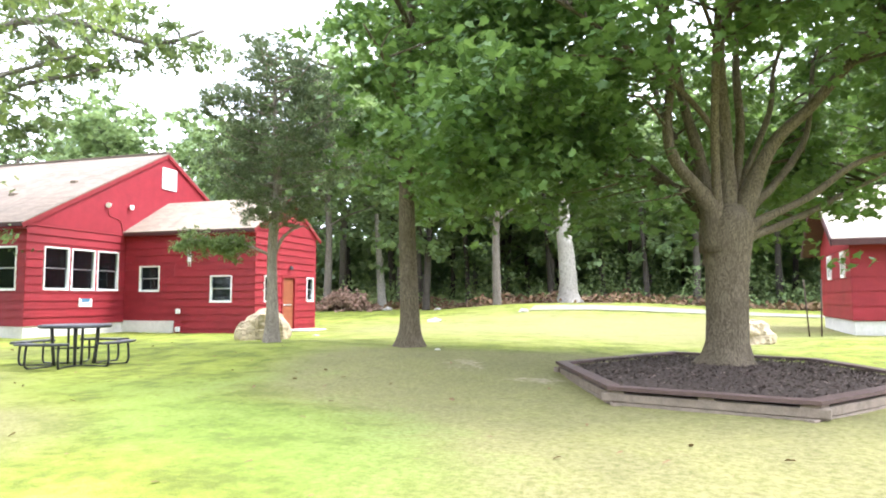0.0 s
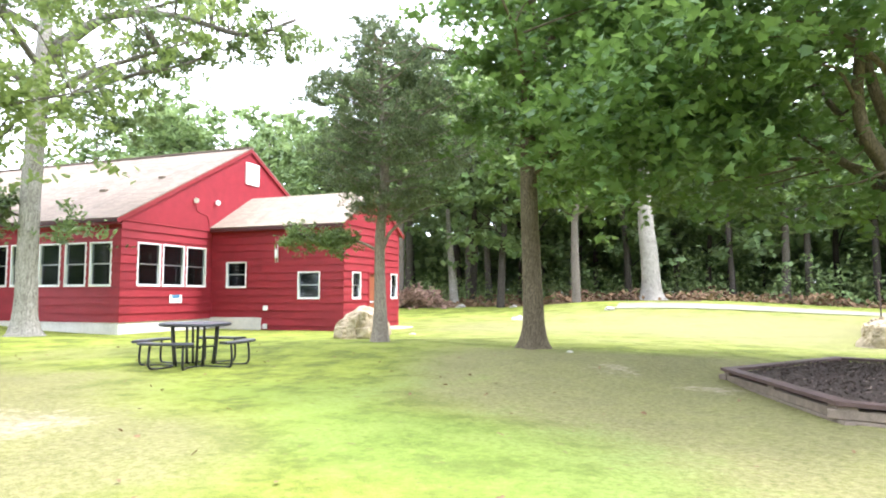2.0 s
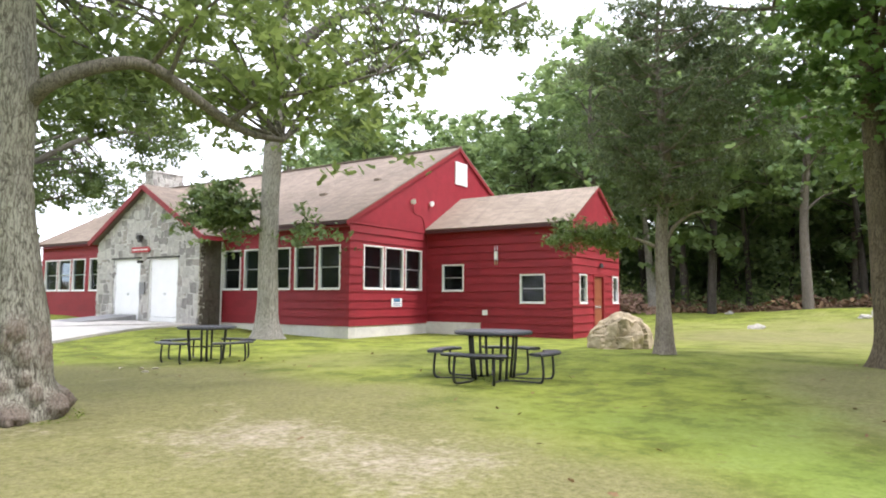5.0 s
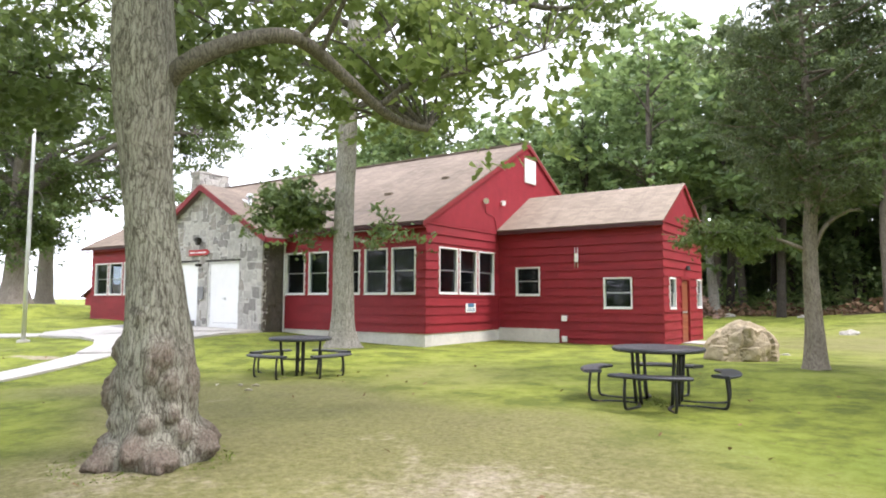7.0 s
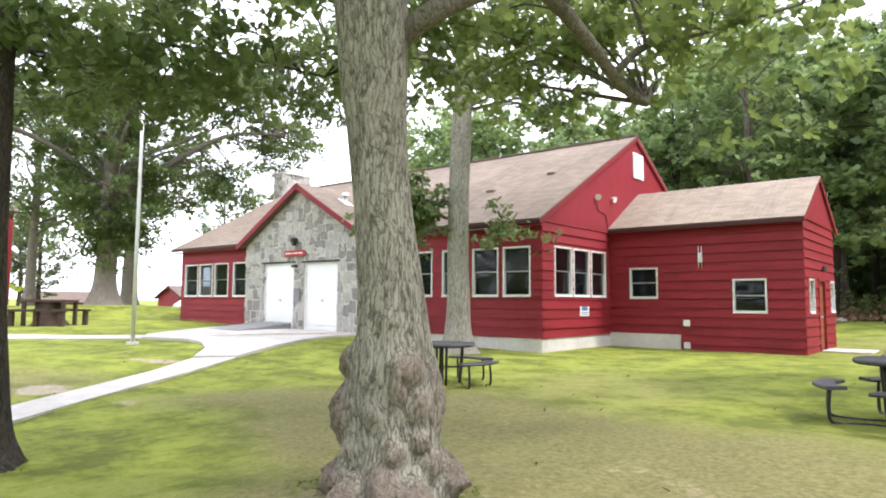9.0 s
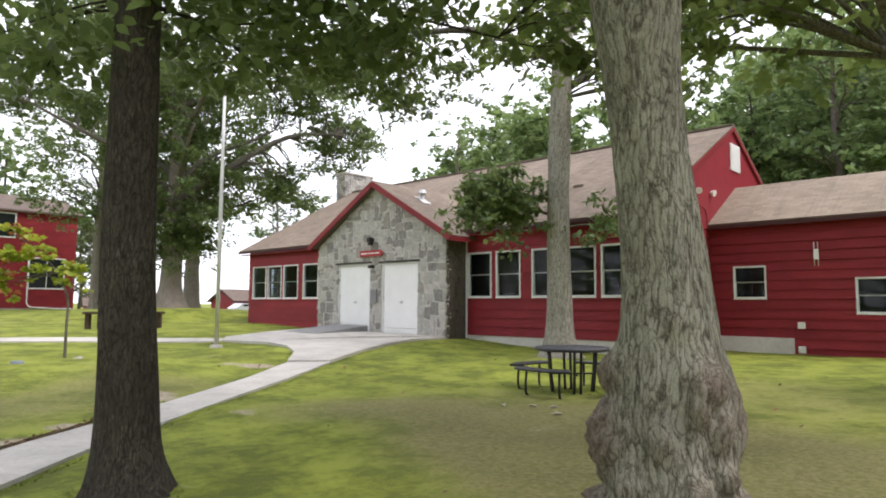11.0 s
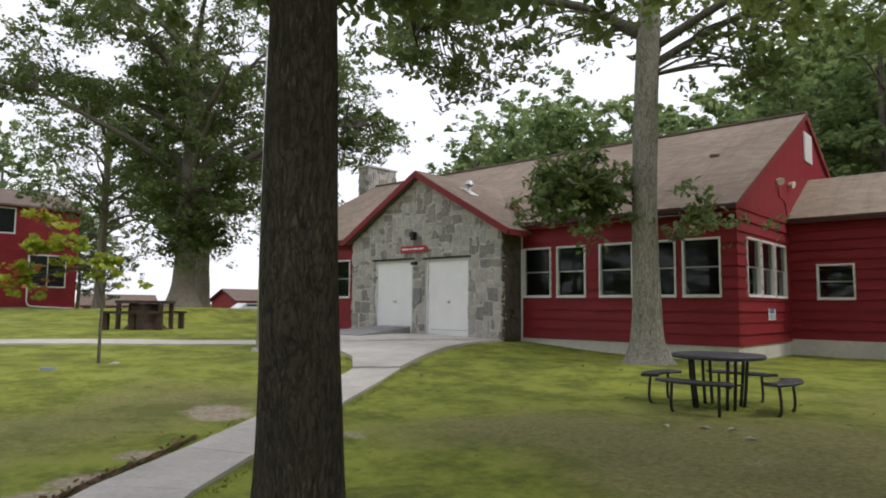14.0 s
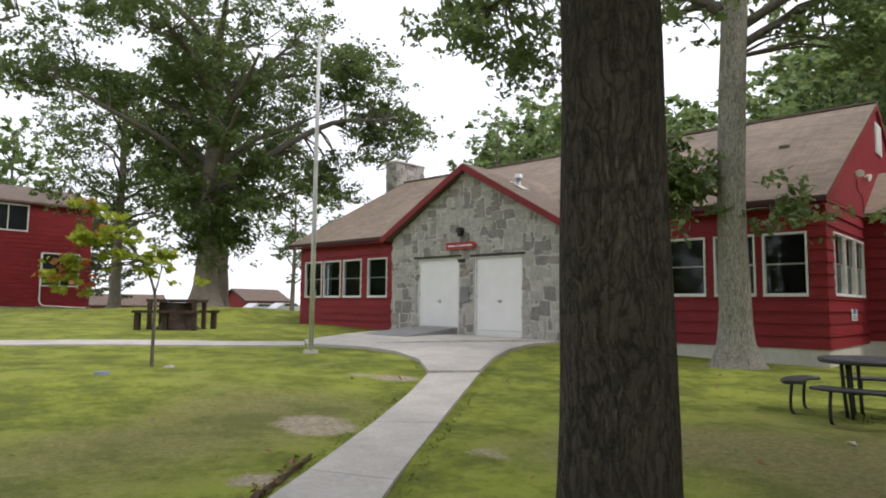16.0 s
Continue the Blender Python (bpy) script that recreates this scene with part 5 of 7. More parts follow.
def burl_oak():
    rng = np.random.default_rng(8)
    t = thing("burled_oak", (-12.43, 3.72, -0.02), "old oak with a swollen burled foot and ridged bark", "tree")
    buf, nodes = Buf(True), []
    zs = list(np.linspace(-0.12, 1.7, 92)) + list(np.linspace(1.78, 7.0, 40))
    prof_z = (-0.15, 0.0, 0.12, 0.3, 0.6, 0.95, 1.15, 1.4, 1.7, 2.1, 2.6, 3.1, 3.5, 4.2, 5.5, 7.0)
    prof_r = (0.4, 0.39, 0.365, 0.335, 0.315, 0.298, 0.272, 0.245, 0.224, 0.208, 0.214, 0.25, 0.28, 0.24, 0.195, 0.13)
    # burls: angle, height, angular width, height width, amount
    burls = [(214, 0.6, 26, 0.2, 0.36), (216, 0.95, 18, 0.13, 0.26), (205, 0.4, 16, 0.1, 0.2), (-28, 0.92, 20, 0.13, 0.26), (-40, 0.78, 11, 0.1, 0.2), (-14, 0.68, 14, 0.12, 0.2), (-75, 0.6, 14, 0.09, 0.1), (-58, 0.16, 17, 0.13, 0.3), (-96, 0.05, 15, 0.13, 0.42),
             (-28, 0.06, 20, 0.12, 0.42), (4, 0.28, 14, 0.1, 0.22), (-124, 0.14, 11, 0.09, 0.26), (-154, 0.1, 17, 0.17, 0.4), (22, 0.72, 18, 0.26, 0.2), (36, 0.14, 15, 0.13, 0.42), (80, 0.15, 18, 0.15, 0.4),
             (125, 0.12, 18, 0.15, 0.45), (185, 0.16, 13, 0.12, 0.4), (-45, 0.36, 12, 0.08, 0.2), (-12, 0.42, 11, 0.08, 0.18), (-110, 0.36, 11, 0.08, 0.14), (-52, 2.78, 16, 0.07, 0.14), (-60, 1.25, 10, 0.06, 0.08)]

    def lump(z, th):
        deg, tot = math.degrees(th), 0.0
        for a, bz, aw, bh, amt in burls:
            d = (deg - a + 180) % 360 - 180
            k = math.exp(-((d / aw) ** 2 + ((z - bz) / bh) ** 2) ** 1.4)
            if k > 0.01:
                tot = max(tot, amt * k) + 0.15 * min(tot, amt * k)
        return tot

    def shape(z, th):
        # the tube's ring runs in its own frame: turn it to the plan's angle
        deg = math.degrees(th)
        r = 1 + 0.07 * noise.noise(Vector((math.cos(th) * 1.4, math.sin(th) * 1.4, z * 1.3)))
        r += 0.035 * noise.noise(Vector((math.cos(th) * 5, math.sin(th) * 5, z * 5)))
        r += 0.022 * noise.noise(Vector((math.cos(th) * 16, math.sin(th) * 16, z * 3.5))) + 0.05 * max(0.0, 1 - z / 1.4) * noise.noise(Vector((math.cos(th) * 7, math.sin(th) * 7, z * 9)))
        g = lump(z, th)
        r += 1.2 * g * (1 + 0.35 * noise.noise(Vector((math.cos(th) * 9, math.sin(th) * 9, z * 13)))) + 0.16 * g * noise.noise(Vector((math.cos(th) * 24, math.sin(th) * 24, z * 30)))
        return r
    base = len(buf.v)
    burl_col = []
    sides = 120
    for z in zs:
        r = float(np.interp(z, prof_z, prof_r))
        cx, cy = 0.03 * math.sin(z * 1.3), 0.02 * math.sin(z * 0.9) - 0.008 * max(0, z - 2)
        cx -= 0.035 * max(0, z - 1.6)
        cx += 0.07 - 0.035 * min(z, 2.5)
        cy += 0.07 - 0.035 * min(z, 2.5)
        lean = min(1.0, max(0.0, (z - 1.0) / 1.8))
        cx += 0.075 * lean
        cy -= 0.094 * lean
        for s in range(sides):
            th = 2 * math.pi * s / sides
            rr = r * shape(z, th)
            buf.v.append(Vector((cx + rr * math.cos(th), cy + rr * math.sin(th), z)))
            burl_col.append(min(1.0, lump(z, th) * 4))
        nodes.append((np.array((cx, cy, z)), r))
    for k in range(len(zs) - 1):
        for s in range(sides):
            j = (s + 1) % sides
            buf.f.append((base + k * sides + s, base + k * sides + j, base + (k + 1) * sides + j, base + (k + 1) * sides + s))
    nodes = [q for q in nodes if q[0][2] > 4.2]
    # the long low limb
    limb(buf, nodes, [(0.05, 0.02, 3.3), (0.4, 0.1, 3.5), (0.68, 0.5, 3.75), (0.8, 0.95, 3.85), (0.9, 1.5, 3.6), (0.92, 1.95, 3.42), (0.9, 2.4, 3.36), (0.82, 2.95, 3.42)], 0.09, 0.038, 12, 5)
    limb(buf, nodes, [(0.92, 1.95, 3.42), (1.1, 2.3, 3.75), (1.5, 2.8, 3.95), (2.2, 3.3, 4.2)], 0.04, 0.015, 7)
    for pts, r0, r1 in random_limbs(14, 9, 4.4, 6.8, 4.2, 1.8, 0.1, lambda z: (-0.15, -0.03)):
        limb(buf, nodes, pts, r0, r1, 8, 4)

    def keep(p):
        d = math.hypot(p[0], p[1])
        return p[2] > 3.9 + 0.0 * d and not (d < 0.7 and p[2] < 5)
    cl = clumps_in(rng, (0.3, 0.8, 7.3), (6.2, 6.0, 3.2), 205, 0.3, keep)
    cl += clumps_in(rng, (1.3, 3.2, 4.3), (1.7, 1.6, 0.8), 16, 0.1, lambda p: True)
    cl += clumps_in(rng, (-1.2, 3.0, 4.8), (2.2, 2.0, 0.8), 14, 0.1, lambda p: True)
    twigs(buf, rng, cl, nodes, 0.02)
    finish_tree(t, buf, BARK_OAK, cl, 80, 0.8, 0.17, OAK_HALF, LEAF_BRIGHT_OAK, rng)
    trunk = [c for c in t.children if c.name.startswith("trunk")][0].data
    att = trunk.attributes.new("burl", "FLOAT", "POINT")
    att.data.foreach_set("value", burl_col)


burl_oak()
# straight dark tree by the path
generic_tree("dark_barked_tree", (-15.96, 2.15, -0.2), "straight dark-barked shade tree beside the path", 31,
             [(-0.035, 0.145, -0.15, 0.37), (-0.035, 0.135, 0.1, 0.29), (-0.045, 0.115, 0.4, 0.243), (-0.015, 0.075, 1.2, 0.209), (-0.005, 0.035, 2.2, 0.192), (-0.025, 0.035, 3.2, 0.182), (0, 0.05, 5, 0.15), (0, 0.1, 7.5, 0.1)],
             random_limbs(5, 9, 4.2, 6.8, 3.4, 1.2, 0.055) + [([(0, 0, 3.9), (-0.35, 0.7, 4.05), (-0.7, 1.4, 4.0), (-1.3, 2.2, 3.85)], 0.025, 0.01), ([(0, 0, 4.0), (0.5, 0.9, 4.1), (1.0, 1.8, 4.1), (1.6, 2.6, 3.95)], 0.025, 0.01)], [((0.2, 0.8, 7.3), (4.2, 4.2, 2.7), 80), ((-0.85, -0.5, 3.75), (0.7, 0.7, 0.35), 7), ((1.2, 1.1, 3.75), (0.9, 0.9, 0.4), 10), ((0.1, 0.3, 3.9), (0.6, 0.6, 0.3), 6), ((-0.8, 1.6, 4.0), (1.2, 1.0, 0.4), 6), ((2.6, 2.6, 4.2), (1.4, 1.3, 0.4), 9)],
             120, 0.65, 0.125, SIMPLE_HALF, BARK_DARK, LEAF_OAK, keep=lambda p: p[2] > 3.3, flare=(0.35, 0.25, 5), twig=0.01)
# pale oak in front of the hall
generic_tree("pale_oak", (-19.26, 13.31, 0.1), "tall pale-barked oak close to the hall front", 41,
             [(0, 0, -0.2, 0.56), (0, 0, 0.1, 0.41), (0, 0, 0.5, 0.33), (0, 0, 1.1, 0.295), (-0.02, 0, 2.9, 0.262), (0.05, 0, 5.3, 0.255), (0.15, 0, 7.0, 0.25), (0.2, 0.1, 9.5, 0.16), (0.1, 0.2, 12, 0.08)],
             [([(0.15, 0, 7.7), (0.9, 0.45, 8.6), (1.8, 0.9, 9.3), (3.4, 1.7, 9.4), (5.2, 2.6, 8.9), (6.6, 3.2, 9.4)], 0.17, 0.05),
              ([(0.1, 0, 6.3), (1.0, 0.5, 6.9), (2.2, 1.1, 7.5), (3.6, 1.8, 7.9), (4.6, 2.2, 8.4)], 0.1, 0.03),
              ([(0.1, 0, 7.0), (-1.2, -0.6, 7.9), (-2.8, -1.4, 8.2), (-4.6, -2.1, 7.9)], 0.13, 0.04),
              ([(0.0, 0, 3.3), (-0.6, -0.3, 3.5), (-1.3, -0.8, 3.6), (-1.8, -1.2, 3.5)], 0.045, 0.015),
              ([(0.0, 0, 3.0), (0.4, 0.25, 3.1), (0.8, 0.6, 3.1)], 0.03, 0.012)] + random_limbs(6, 9, 6.5, 11, 5.0, 2.0, 0.11, lambda z: (0.15, 0.05)),
             [((0.3, 0.2, 10.8), (6.2, 5.6, 3.4), 120), ((-4.0, -1.9, 7.4), (2.4, 1.8, 1.2), 46), ((3.2, -2.2, 8.6), (2.4, 2.0, 0.9), 16), ((2.0, 1.0, 6.6), (1.3, 1.1, 0.9), 15), ((3.4, 1.7, 8.3), (1.6, 1.3, 0.5), 14), ((5.8, 2.8, 8.9), (1.5, 1.3, 0.6), 16), ((-1.15, -0.75, 3.8), (0.95, 0.8, 0.62), 40), ((0.75, 0.55, 3.15), (0.4, 0.4, 0.22), 5)],
             75, 0.75, 0.19, OAK_HALF, BARK_PALE, LEAF_OAK, keep=lambda p: (p[2] > (6.0 if math.hypot(p[0], p[1]) > 2 else 6.8) or p[2] < 4.7 or p[0] > 0.9) and not (abs(p[0]) < 0.4 and abs(p[1]) < 0.4), flare=(0.35, 0.3, 6))


# red cedar beside the boulder
def cedar():
    rng = np.random.default_rng(51)
    t = thing("red_cedar", (-8.29, 13.37, 0.22), "red cedar with a forked bare trunk and dark sprays", "tree")
    buf, nodes = Buf(True), []
    trunk = [(0, 0, -0.2, 0.22), (0, 0, 0.1, 0.165), (0, 0, 0.8, 0.13), (-0.02, 0, 1.8, 0.115), (0.0, 0, 2.5, 0.11), (0.1, 0, 3.6, 0.1), (0, 0, 5.2, 0.06), (0, 0, 6.9, 0.02)]
    q = curve_pts([p[:3] for p in trunk], 4)
    rr = np.interp(np.linspace(0, len(trunk) - 1, len(q)), range(len(trunk)), [p[3] for p in trunk])
    buf.tube(q, rr, 16, shape=shape_noise(51, 0.2, (0.3, 0.3, 4)))
    for p, r in zip(q, rr):
        if p[2] > 2.2:
            nodes.append((np.array(p), r))
    limb(buf, nodes, [(0, 0, 1.9), (0.2, 0.05, 2.4), (0.5, 0.1, 2.65), (0.75, 0.1, 2.7)], 0.05, 0.015, 7)
    limb(buf, nodes, [(0, 0, 2.2), (0.15, -0.1, 2.8), (0.4, -0.2, 3.2)], 0.045, 0.015, 7)
    # low branch towards the hall
    limb(buf, nodes, [(0, 0, 2.0), (-0.7, -0.25, 2.3), (-1.4, -0.55, 2.35), (-1.85, -0.7, 2.42)], 0.04, 0.012, 7)
    # tiers of level boughs, each with flat sprays that turn up at the tip
    pts = []
    for k in range(74):
        z = 2.75 + 4.2 * (k + rng.uniform()) / 74
        reach = 2.15 * (1 - ((z - 4.2) / 3.3) ** 2) if z > 4.2 else 2.15 * (0.55 + 0.45 * (z - 2.6) / 1.6)
        a = k * 2.4 + rng.uniform(-0.5, 0.5)
        L = max(0.3, reach * rng.uniform(0.6, 1.12) * (1 + 0.25 * math.cos(a + 0.3)))
        if z < 3.1 and math.sin(a) < 0.0:
            L *= 0.6
        ca, sa = math.cos(a), math.sin(a)
        rise = 0.12 * L + 0.12
        q = limb(buf, nodes, [(0, 0, z), (ca * L * 0.4, sa * L * 0.4, z + rise * 0.2), (ca * L * 0.75, sa * L * 0.75, z + rise * 0.5), (ca * L, sa * L, z + rise)], 0.03, 0.006, 5, 3)
        for j in range(int(2 + 4.6 * L)):
            f = 0.25 + 0.78 * rng.uniform() ** 0.75
            side = rng.normal(0, 0.22 * L * (0.4 + f * 0.6))
            pts.append(np.array((ca * L * f - sa * side, sa * L * f + ca * side, z + rise * f * f + 0.06 * rng.normal())))
    low = []
    for k in range(30):
        f = rng.uniform(0.3, 1.05)
        low.append(np.array((-1.85 * f + rng.normal(0, 0.1), -0.7 * f + rng.normal(0, 0.2), 2.16 + 0.2 * f + rng.normal(0, 0.13))))
    cl = pts + low
    twigs(buf, rng, cl[::2], nodes, 0.01, 4)
    woody_parts(t, buf, BARK_CEDAR)
    part("low_bough", leaf_mesh("low_bough", foliage(rng, low, 150, 0.36, 0.6), 0.11, SPRAY_HALF, rng, -0.4, 0.5), LEAF_LOW_CEDAR, t, "green sprays of the low bough, coloured as if lit")
    me = leaf_mesh("crown", foliage(rng, pts, 78, 0.33, 0.38), 0.1, SPRAY_HALF, rng, -0.4, 0.5)
    part("crown", me, LEAF_CEDAR, t)


cedar()

# big trees beyond the path on the far left
generic_tree("spreading_oak", (-44.0, 15.3, 1.05), "huge spreading oak on the rise beside the hall", 61,
             [(0, 0, -0.3, 1.0), (0, 0, 0.2, 0.76), (0, 0, 1.2, 0.56), (0.1, 0, 3, 0.47), (0.1, 0, 5.5, 0.42), (0.3, 0, 9, 0.35), (0.2, 0, 14, 0.15)],
             random_limbs(22, 16, 4.5, 13, 7.5, 3.0, 0.2) + [([(0.2, 0, 5.5), (1.8, 2.2, 7.5), (3.5, 4.5, 9.2), (5, 6.5, 9.5)], 0.24, 0.07)],
             [((0, 0, 8.4), (3.6, 3.6, 6.2), 150), ((0, 0, 13.2), (7.6, 7.6, 4.4), 118), ((4.2, 7.6, 9.4), (2.2, 2.6, 1.7), 30), ((2.9, 5.4, 7.0), (1.3, 1.5, 1.4), 14), ((3.2, 5.8, 11.6), (2.6, 2.8, 1.6), 30), ((-3.2, -5.6, 10.6), (3.0, 3.4, 1.7), 34), ((0.1, 0.2, 3.8), (2.0, 2.0, 1.4), 30)], 165, 1.05, 0.2, DIAMOND_HALF, BARK_GREY, LEAF_OAK, keep=lambda p: p[2] > 2.2, flare=(0.3, 0.7, 6), amp=0.08, twig=0.04)
generic_tree("shade_tree", (-69.6, 21.0, 0.7), "low dark leafy tree beside the red lodge", 66,
             [(0, 0, -0.3, 0.3), (0, 0, 0.2, 0.22), (0, 0, 1.2, 0.18), (0, 0, 4, 0.14), (0, 0, 7.5, 0.05)],
             random_limbs(29, 9, 1.4, 7, 2.4, 1.0, 0.06), [((0, 0, 4.8), (2.7, 2.7, 4.0), 60)], 110, 0.8, 0.22, DIAMOND_HALF, BARK_DARK, LEAF_CEDAR, keep=lambda p: p[2] > 1.0, twig=0.02)
generic_tree("shade_tree", (-57, 16.2, 0.8), "tall leafy tree in front of the red lodge", 64,
             [(0, 0, -0.3, 0.5), (0, 0, 0.2, 0.4), (0, 0, 1.2, 0.33), (0, 0, 4, 0.28), (0.2, 0, 9, 0.2), (0, 0, 13, 0.1)],
             random_limbs(25, 12, 4.5, 12, 4.5, 2.0, 0.1), [((0, 0, 9.8), (4.6, 4.6, 5.4), 100)], 130, 1.0, 0.22, DIAMOND_HALF, BARK_GREY, LEAF_OAK, keep=lambda p: p[2] > 4.0, twig=0.03)
generic_tree("shade_tree", (-50.5, 19.6, 0.9), "tall tree behind the spreading oak", 62,
             [(0, 0, -0.3, 0.8), (0, 0, 0.2, 0.6), (0, 0, 1.2, 0.48), (0, 0, 4, 0.4), (0.2, 0, 9, 0.25), (0, 0, 13, 0.1)],
             random_limbs(23, 12, 5, 12, 5.5, 2.5, 0.13), [((0, 0, 10.5), (6, 6, 5.5), 140)], 110, 1.1, 0.25, DIAMOND_HALF, BARK_GREY, LEAF_OAK, keep=lambda p: p[2] > 4.5, twig=0.035)


generic_tree("shade_tree", (-70.4, 38.4, -0.1), "slim leafy tree beside the far red shed", 65,
             [(0, 0, -0.3, 0.4), (0, 0, 0.2, 0.3), (0, 0, 1.2, 0.24), (0.1, 0, 4, 0.2), (0.2, 0, 9, 0.14), (0, 0, 14, 0.06)],
             random_limbs(27, 12, 3.0, 13, 3.6, 1.8, 0.08), [((0.8, 1.4, 9.4), (4.2, 4.2, 6.4), 80)], 110, 1.0, 0.26, DIAMOND_HALF, BARK_GREY, LEAF_OAK, keep=lambda p: p[2] > 2.4, twig=0.03)


# sapling on the lawn
def sapling():
    rng = np.random.default_rng(71)
    x, y = -25.72, 4.82
    t = thing("sapling", (x, y, ground_z(x, y)), "thin leaning sapling with yellow-green and reddish leaves", "tree")
    buf, nodes = Buf(True), []
    lx, ly = -0.72, -0.66       # towards the left of the walk
    limb(buf, nodes, [(0, 0, -0.1), (0.01, 0, 0.6), (-0.01, 0, 1.2), (0.25 * lx, 0.25 * ly, 1.75), (0.75 * lx, 0.75 * ly, 2.25), (1.3 * lx, 1.3 * ly, 2.6)], 0.032, 0.01, 8, 5)
    limb(buf, nodes, [(0, 0, 1.2), (-0.1 * lx, -0.1 * ly, 1.7), (-0.1 * lx, 0, 2.0)], 0.014, 0.006, 6)
    limb(buf, nodes, [(0.5 * lx, 0.5 * ly, 2.05), (1.0 * lx, 1.0 * ly, 2.0), (1.5 * lx, 1.5 * ly, 1.9)], 0.013, 0.005, 6)
    nodes = [q for q in nodes if q[0][2] > 1.2]
    cl = [np.array((s * lx + rng.normal(0, 0.16), s * ly + rng.normal(0, 0.16), z + rng.normal(0, 0.16))) for s in np.linspace(-0.15, 1.9, 30) for z in ((1.75 + 0.2 * s if s < 0.5 else rng.uniform(1.5, 2.6)),)]
    twigs(buf, rng, cl, nodes, 0.006, 4)
    woody_parts(t, buf, BARK_GREY)
    red = [c for c in cl if c[0] * lx + c[1] * ly > 1.0 and rng.uniform() < 0.45]
    part("crown", leaf_mesh("crown", foliage(rng, cl, 40, 0.32, 0.7), 0.11, MAPLE_HALF, rng, 0.5), LEAF_SAPLING, t)
    part("crown", leaf_mesh("crown", foliage(rng, red, 14, 0.26, 0.7), 0.1, MAPLE_HALF, rng, 0.5), LEAF_RED, t, "reddening leaves on the outer twigs")


sapling()

# ---- the wood behind: trees built once and repeated ----
def wood_tree(seed, h, tr, crown_r, lo, pale=False):
    rng = np.random.default_rng(seed)
    t = thing("woodland_tree", (0, 0, 0), "slim grey-trunked tree in the shady wood", "tree", "trees of the wood")
    buf, nodes = Buf(True), []
    trunk = [(0, 0, -0.5, tr * 1.5), (0, 0, 0.3, tr * 1.1), (rng.normal(0, 0.1), rng.normal(0, 0.1), h * 0.3, tr * 0.85), (rng.normal(0, 0.3), rng.normal(0, 0.3), h * 0.65, tr * 0.55), (0, 0, h * 0.95, tr * 0.15)]
    q = curve_pts([p[:3] for p in trunk], 4)
    rr = np.interp(np.linspace(0, len(trunk) - 1, len(q)), range(len(trunk)), [p[3] for p in trunk])
    buf.tube(q, rr, 10, shape=shape_noise(seed, 0.12))
    for p, r in zip(q, rr):
        if p[2] > lo:
            nodes.append((np.array(p), r))
    for pts, r0, r1 in random_limbs(seed, 10, lo, h * 0.85, crown_r * 0.85, 1.6, tr * 0.3):
        limb(buf, nodes, pts, r0, r1, 5, 3)
    cl = clumps_in(rng, (0, 0, (h + lo) / 2 + 0.5), (crown_r, crown_r, (h - lo) / 2 + 0.6), 84, 0.3)
    twigs(buf, rng, cl, nodes, 0.03, 3)
    part("trunk", buf.mesh("trunk"), BARK_WOOD if pale else BARK_DARK, t)
    bh = Buf()
    for b in buf.limbs + [buf.twigs]:
        k0 = len(bh.v)
        bh.v += b.v
        bh.f += [tuple(i + k0 for i in f) for f in b.f]
    tagged(part("branch_mass", bh.mesh("branch_mass"), BARK_WOOD if pale else BARK_DARK, t), kind="stuff")
    part("crown", leaf_mesh("crown", foliage(rng, cl, 58, 1.3, 0.6), 0.42, DIAMOND_HALF, rng, 0.4), LEAF_WOOD, t)
    return t


proto = [wood_tree(101, 15, 0.22, 3.6, 4.0), wood_tree(102, 18, 0.28, 4.2, 5.5, True), wood_tree(103, 12, 0.17, 3.2, 2.6), wood_tree(104, 16, 0.24, 3.9, 4.6, True)]
spots = []
rw = random.Random(77)
for k in range(200):
    x = rw.uniform(-16, 40)
    y = rw.uniform(41, 60)
    if any(math.hypot(x - a, y - b) < 3.6 for a, b in spots):
        continue
    spots.append((x, y))
    if len(spots) >= 46:
        break
# trees behind the hall, and beside it
sizes = [rw.uniform(0.85, 1.15) for _ in spots]
# trees behind the hall and beside it, with their height, and four unseen light blockers
TALL = (15, 18, 12, 16)
for x, y, h in ((-12, 37, 15), (-18, 36, 16), (-22, 36, 12.5), (-7.5, 36, 15), (-25.5, 39, 13), (-31, 41, 13), (-36, 38, 15.5), (-40, 42, 17), (-34, 46, 16), (-45, 45, 18), (-50, 50, 19), (-43, 36.5, 14.5), (-29, 48, 12),
                (-23, 49, 21), (-20, 53, 22), (-17, 46.5, 19), (-26, 57, 22), (27, 33, 16), (31, 26, 16), (24, 40, 16), (33, 18, 16), (-84, 17, 17), (-90, 26, 13), (-66, 46, 11),
                # unseen, added behind the walk: darker panes, less light on the right
                (-17, -16, 18), (-10, -16, 20), (-1, -15, 19), (8, -13, 18)):
    sizes.append(h / TALL[len(spots) % 4])
    spots.append((x, y))
for k, (x, y) in enumerate(spots):
    m = pose(x, y, ground_z(x, y) - 0.05, 0, 0, rw.uniform(0, 360))
    src = proto[k % 4]
    if k < 4:
        src.matrix_basis = m
    else:
        c = copy_thing(src, m)
        s = sizes[k]
        c.scale = (s, s, s)

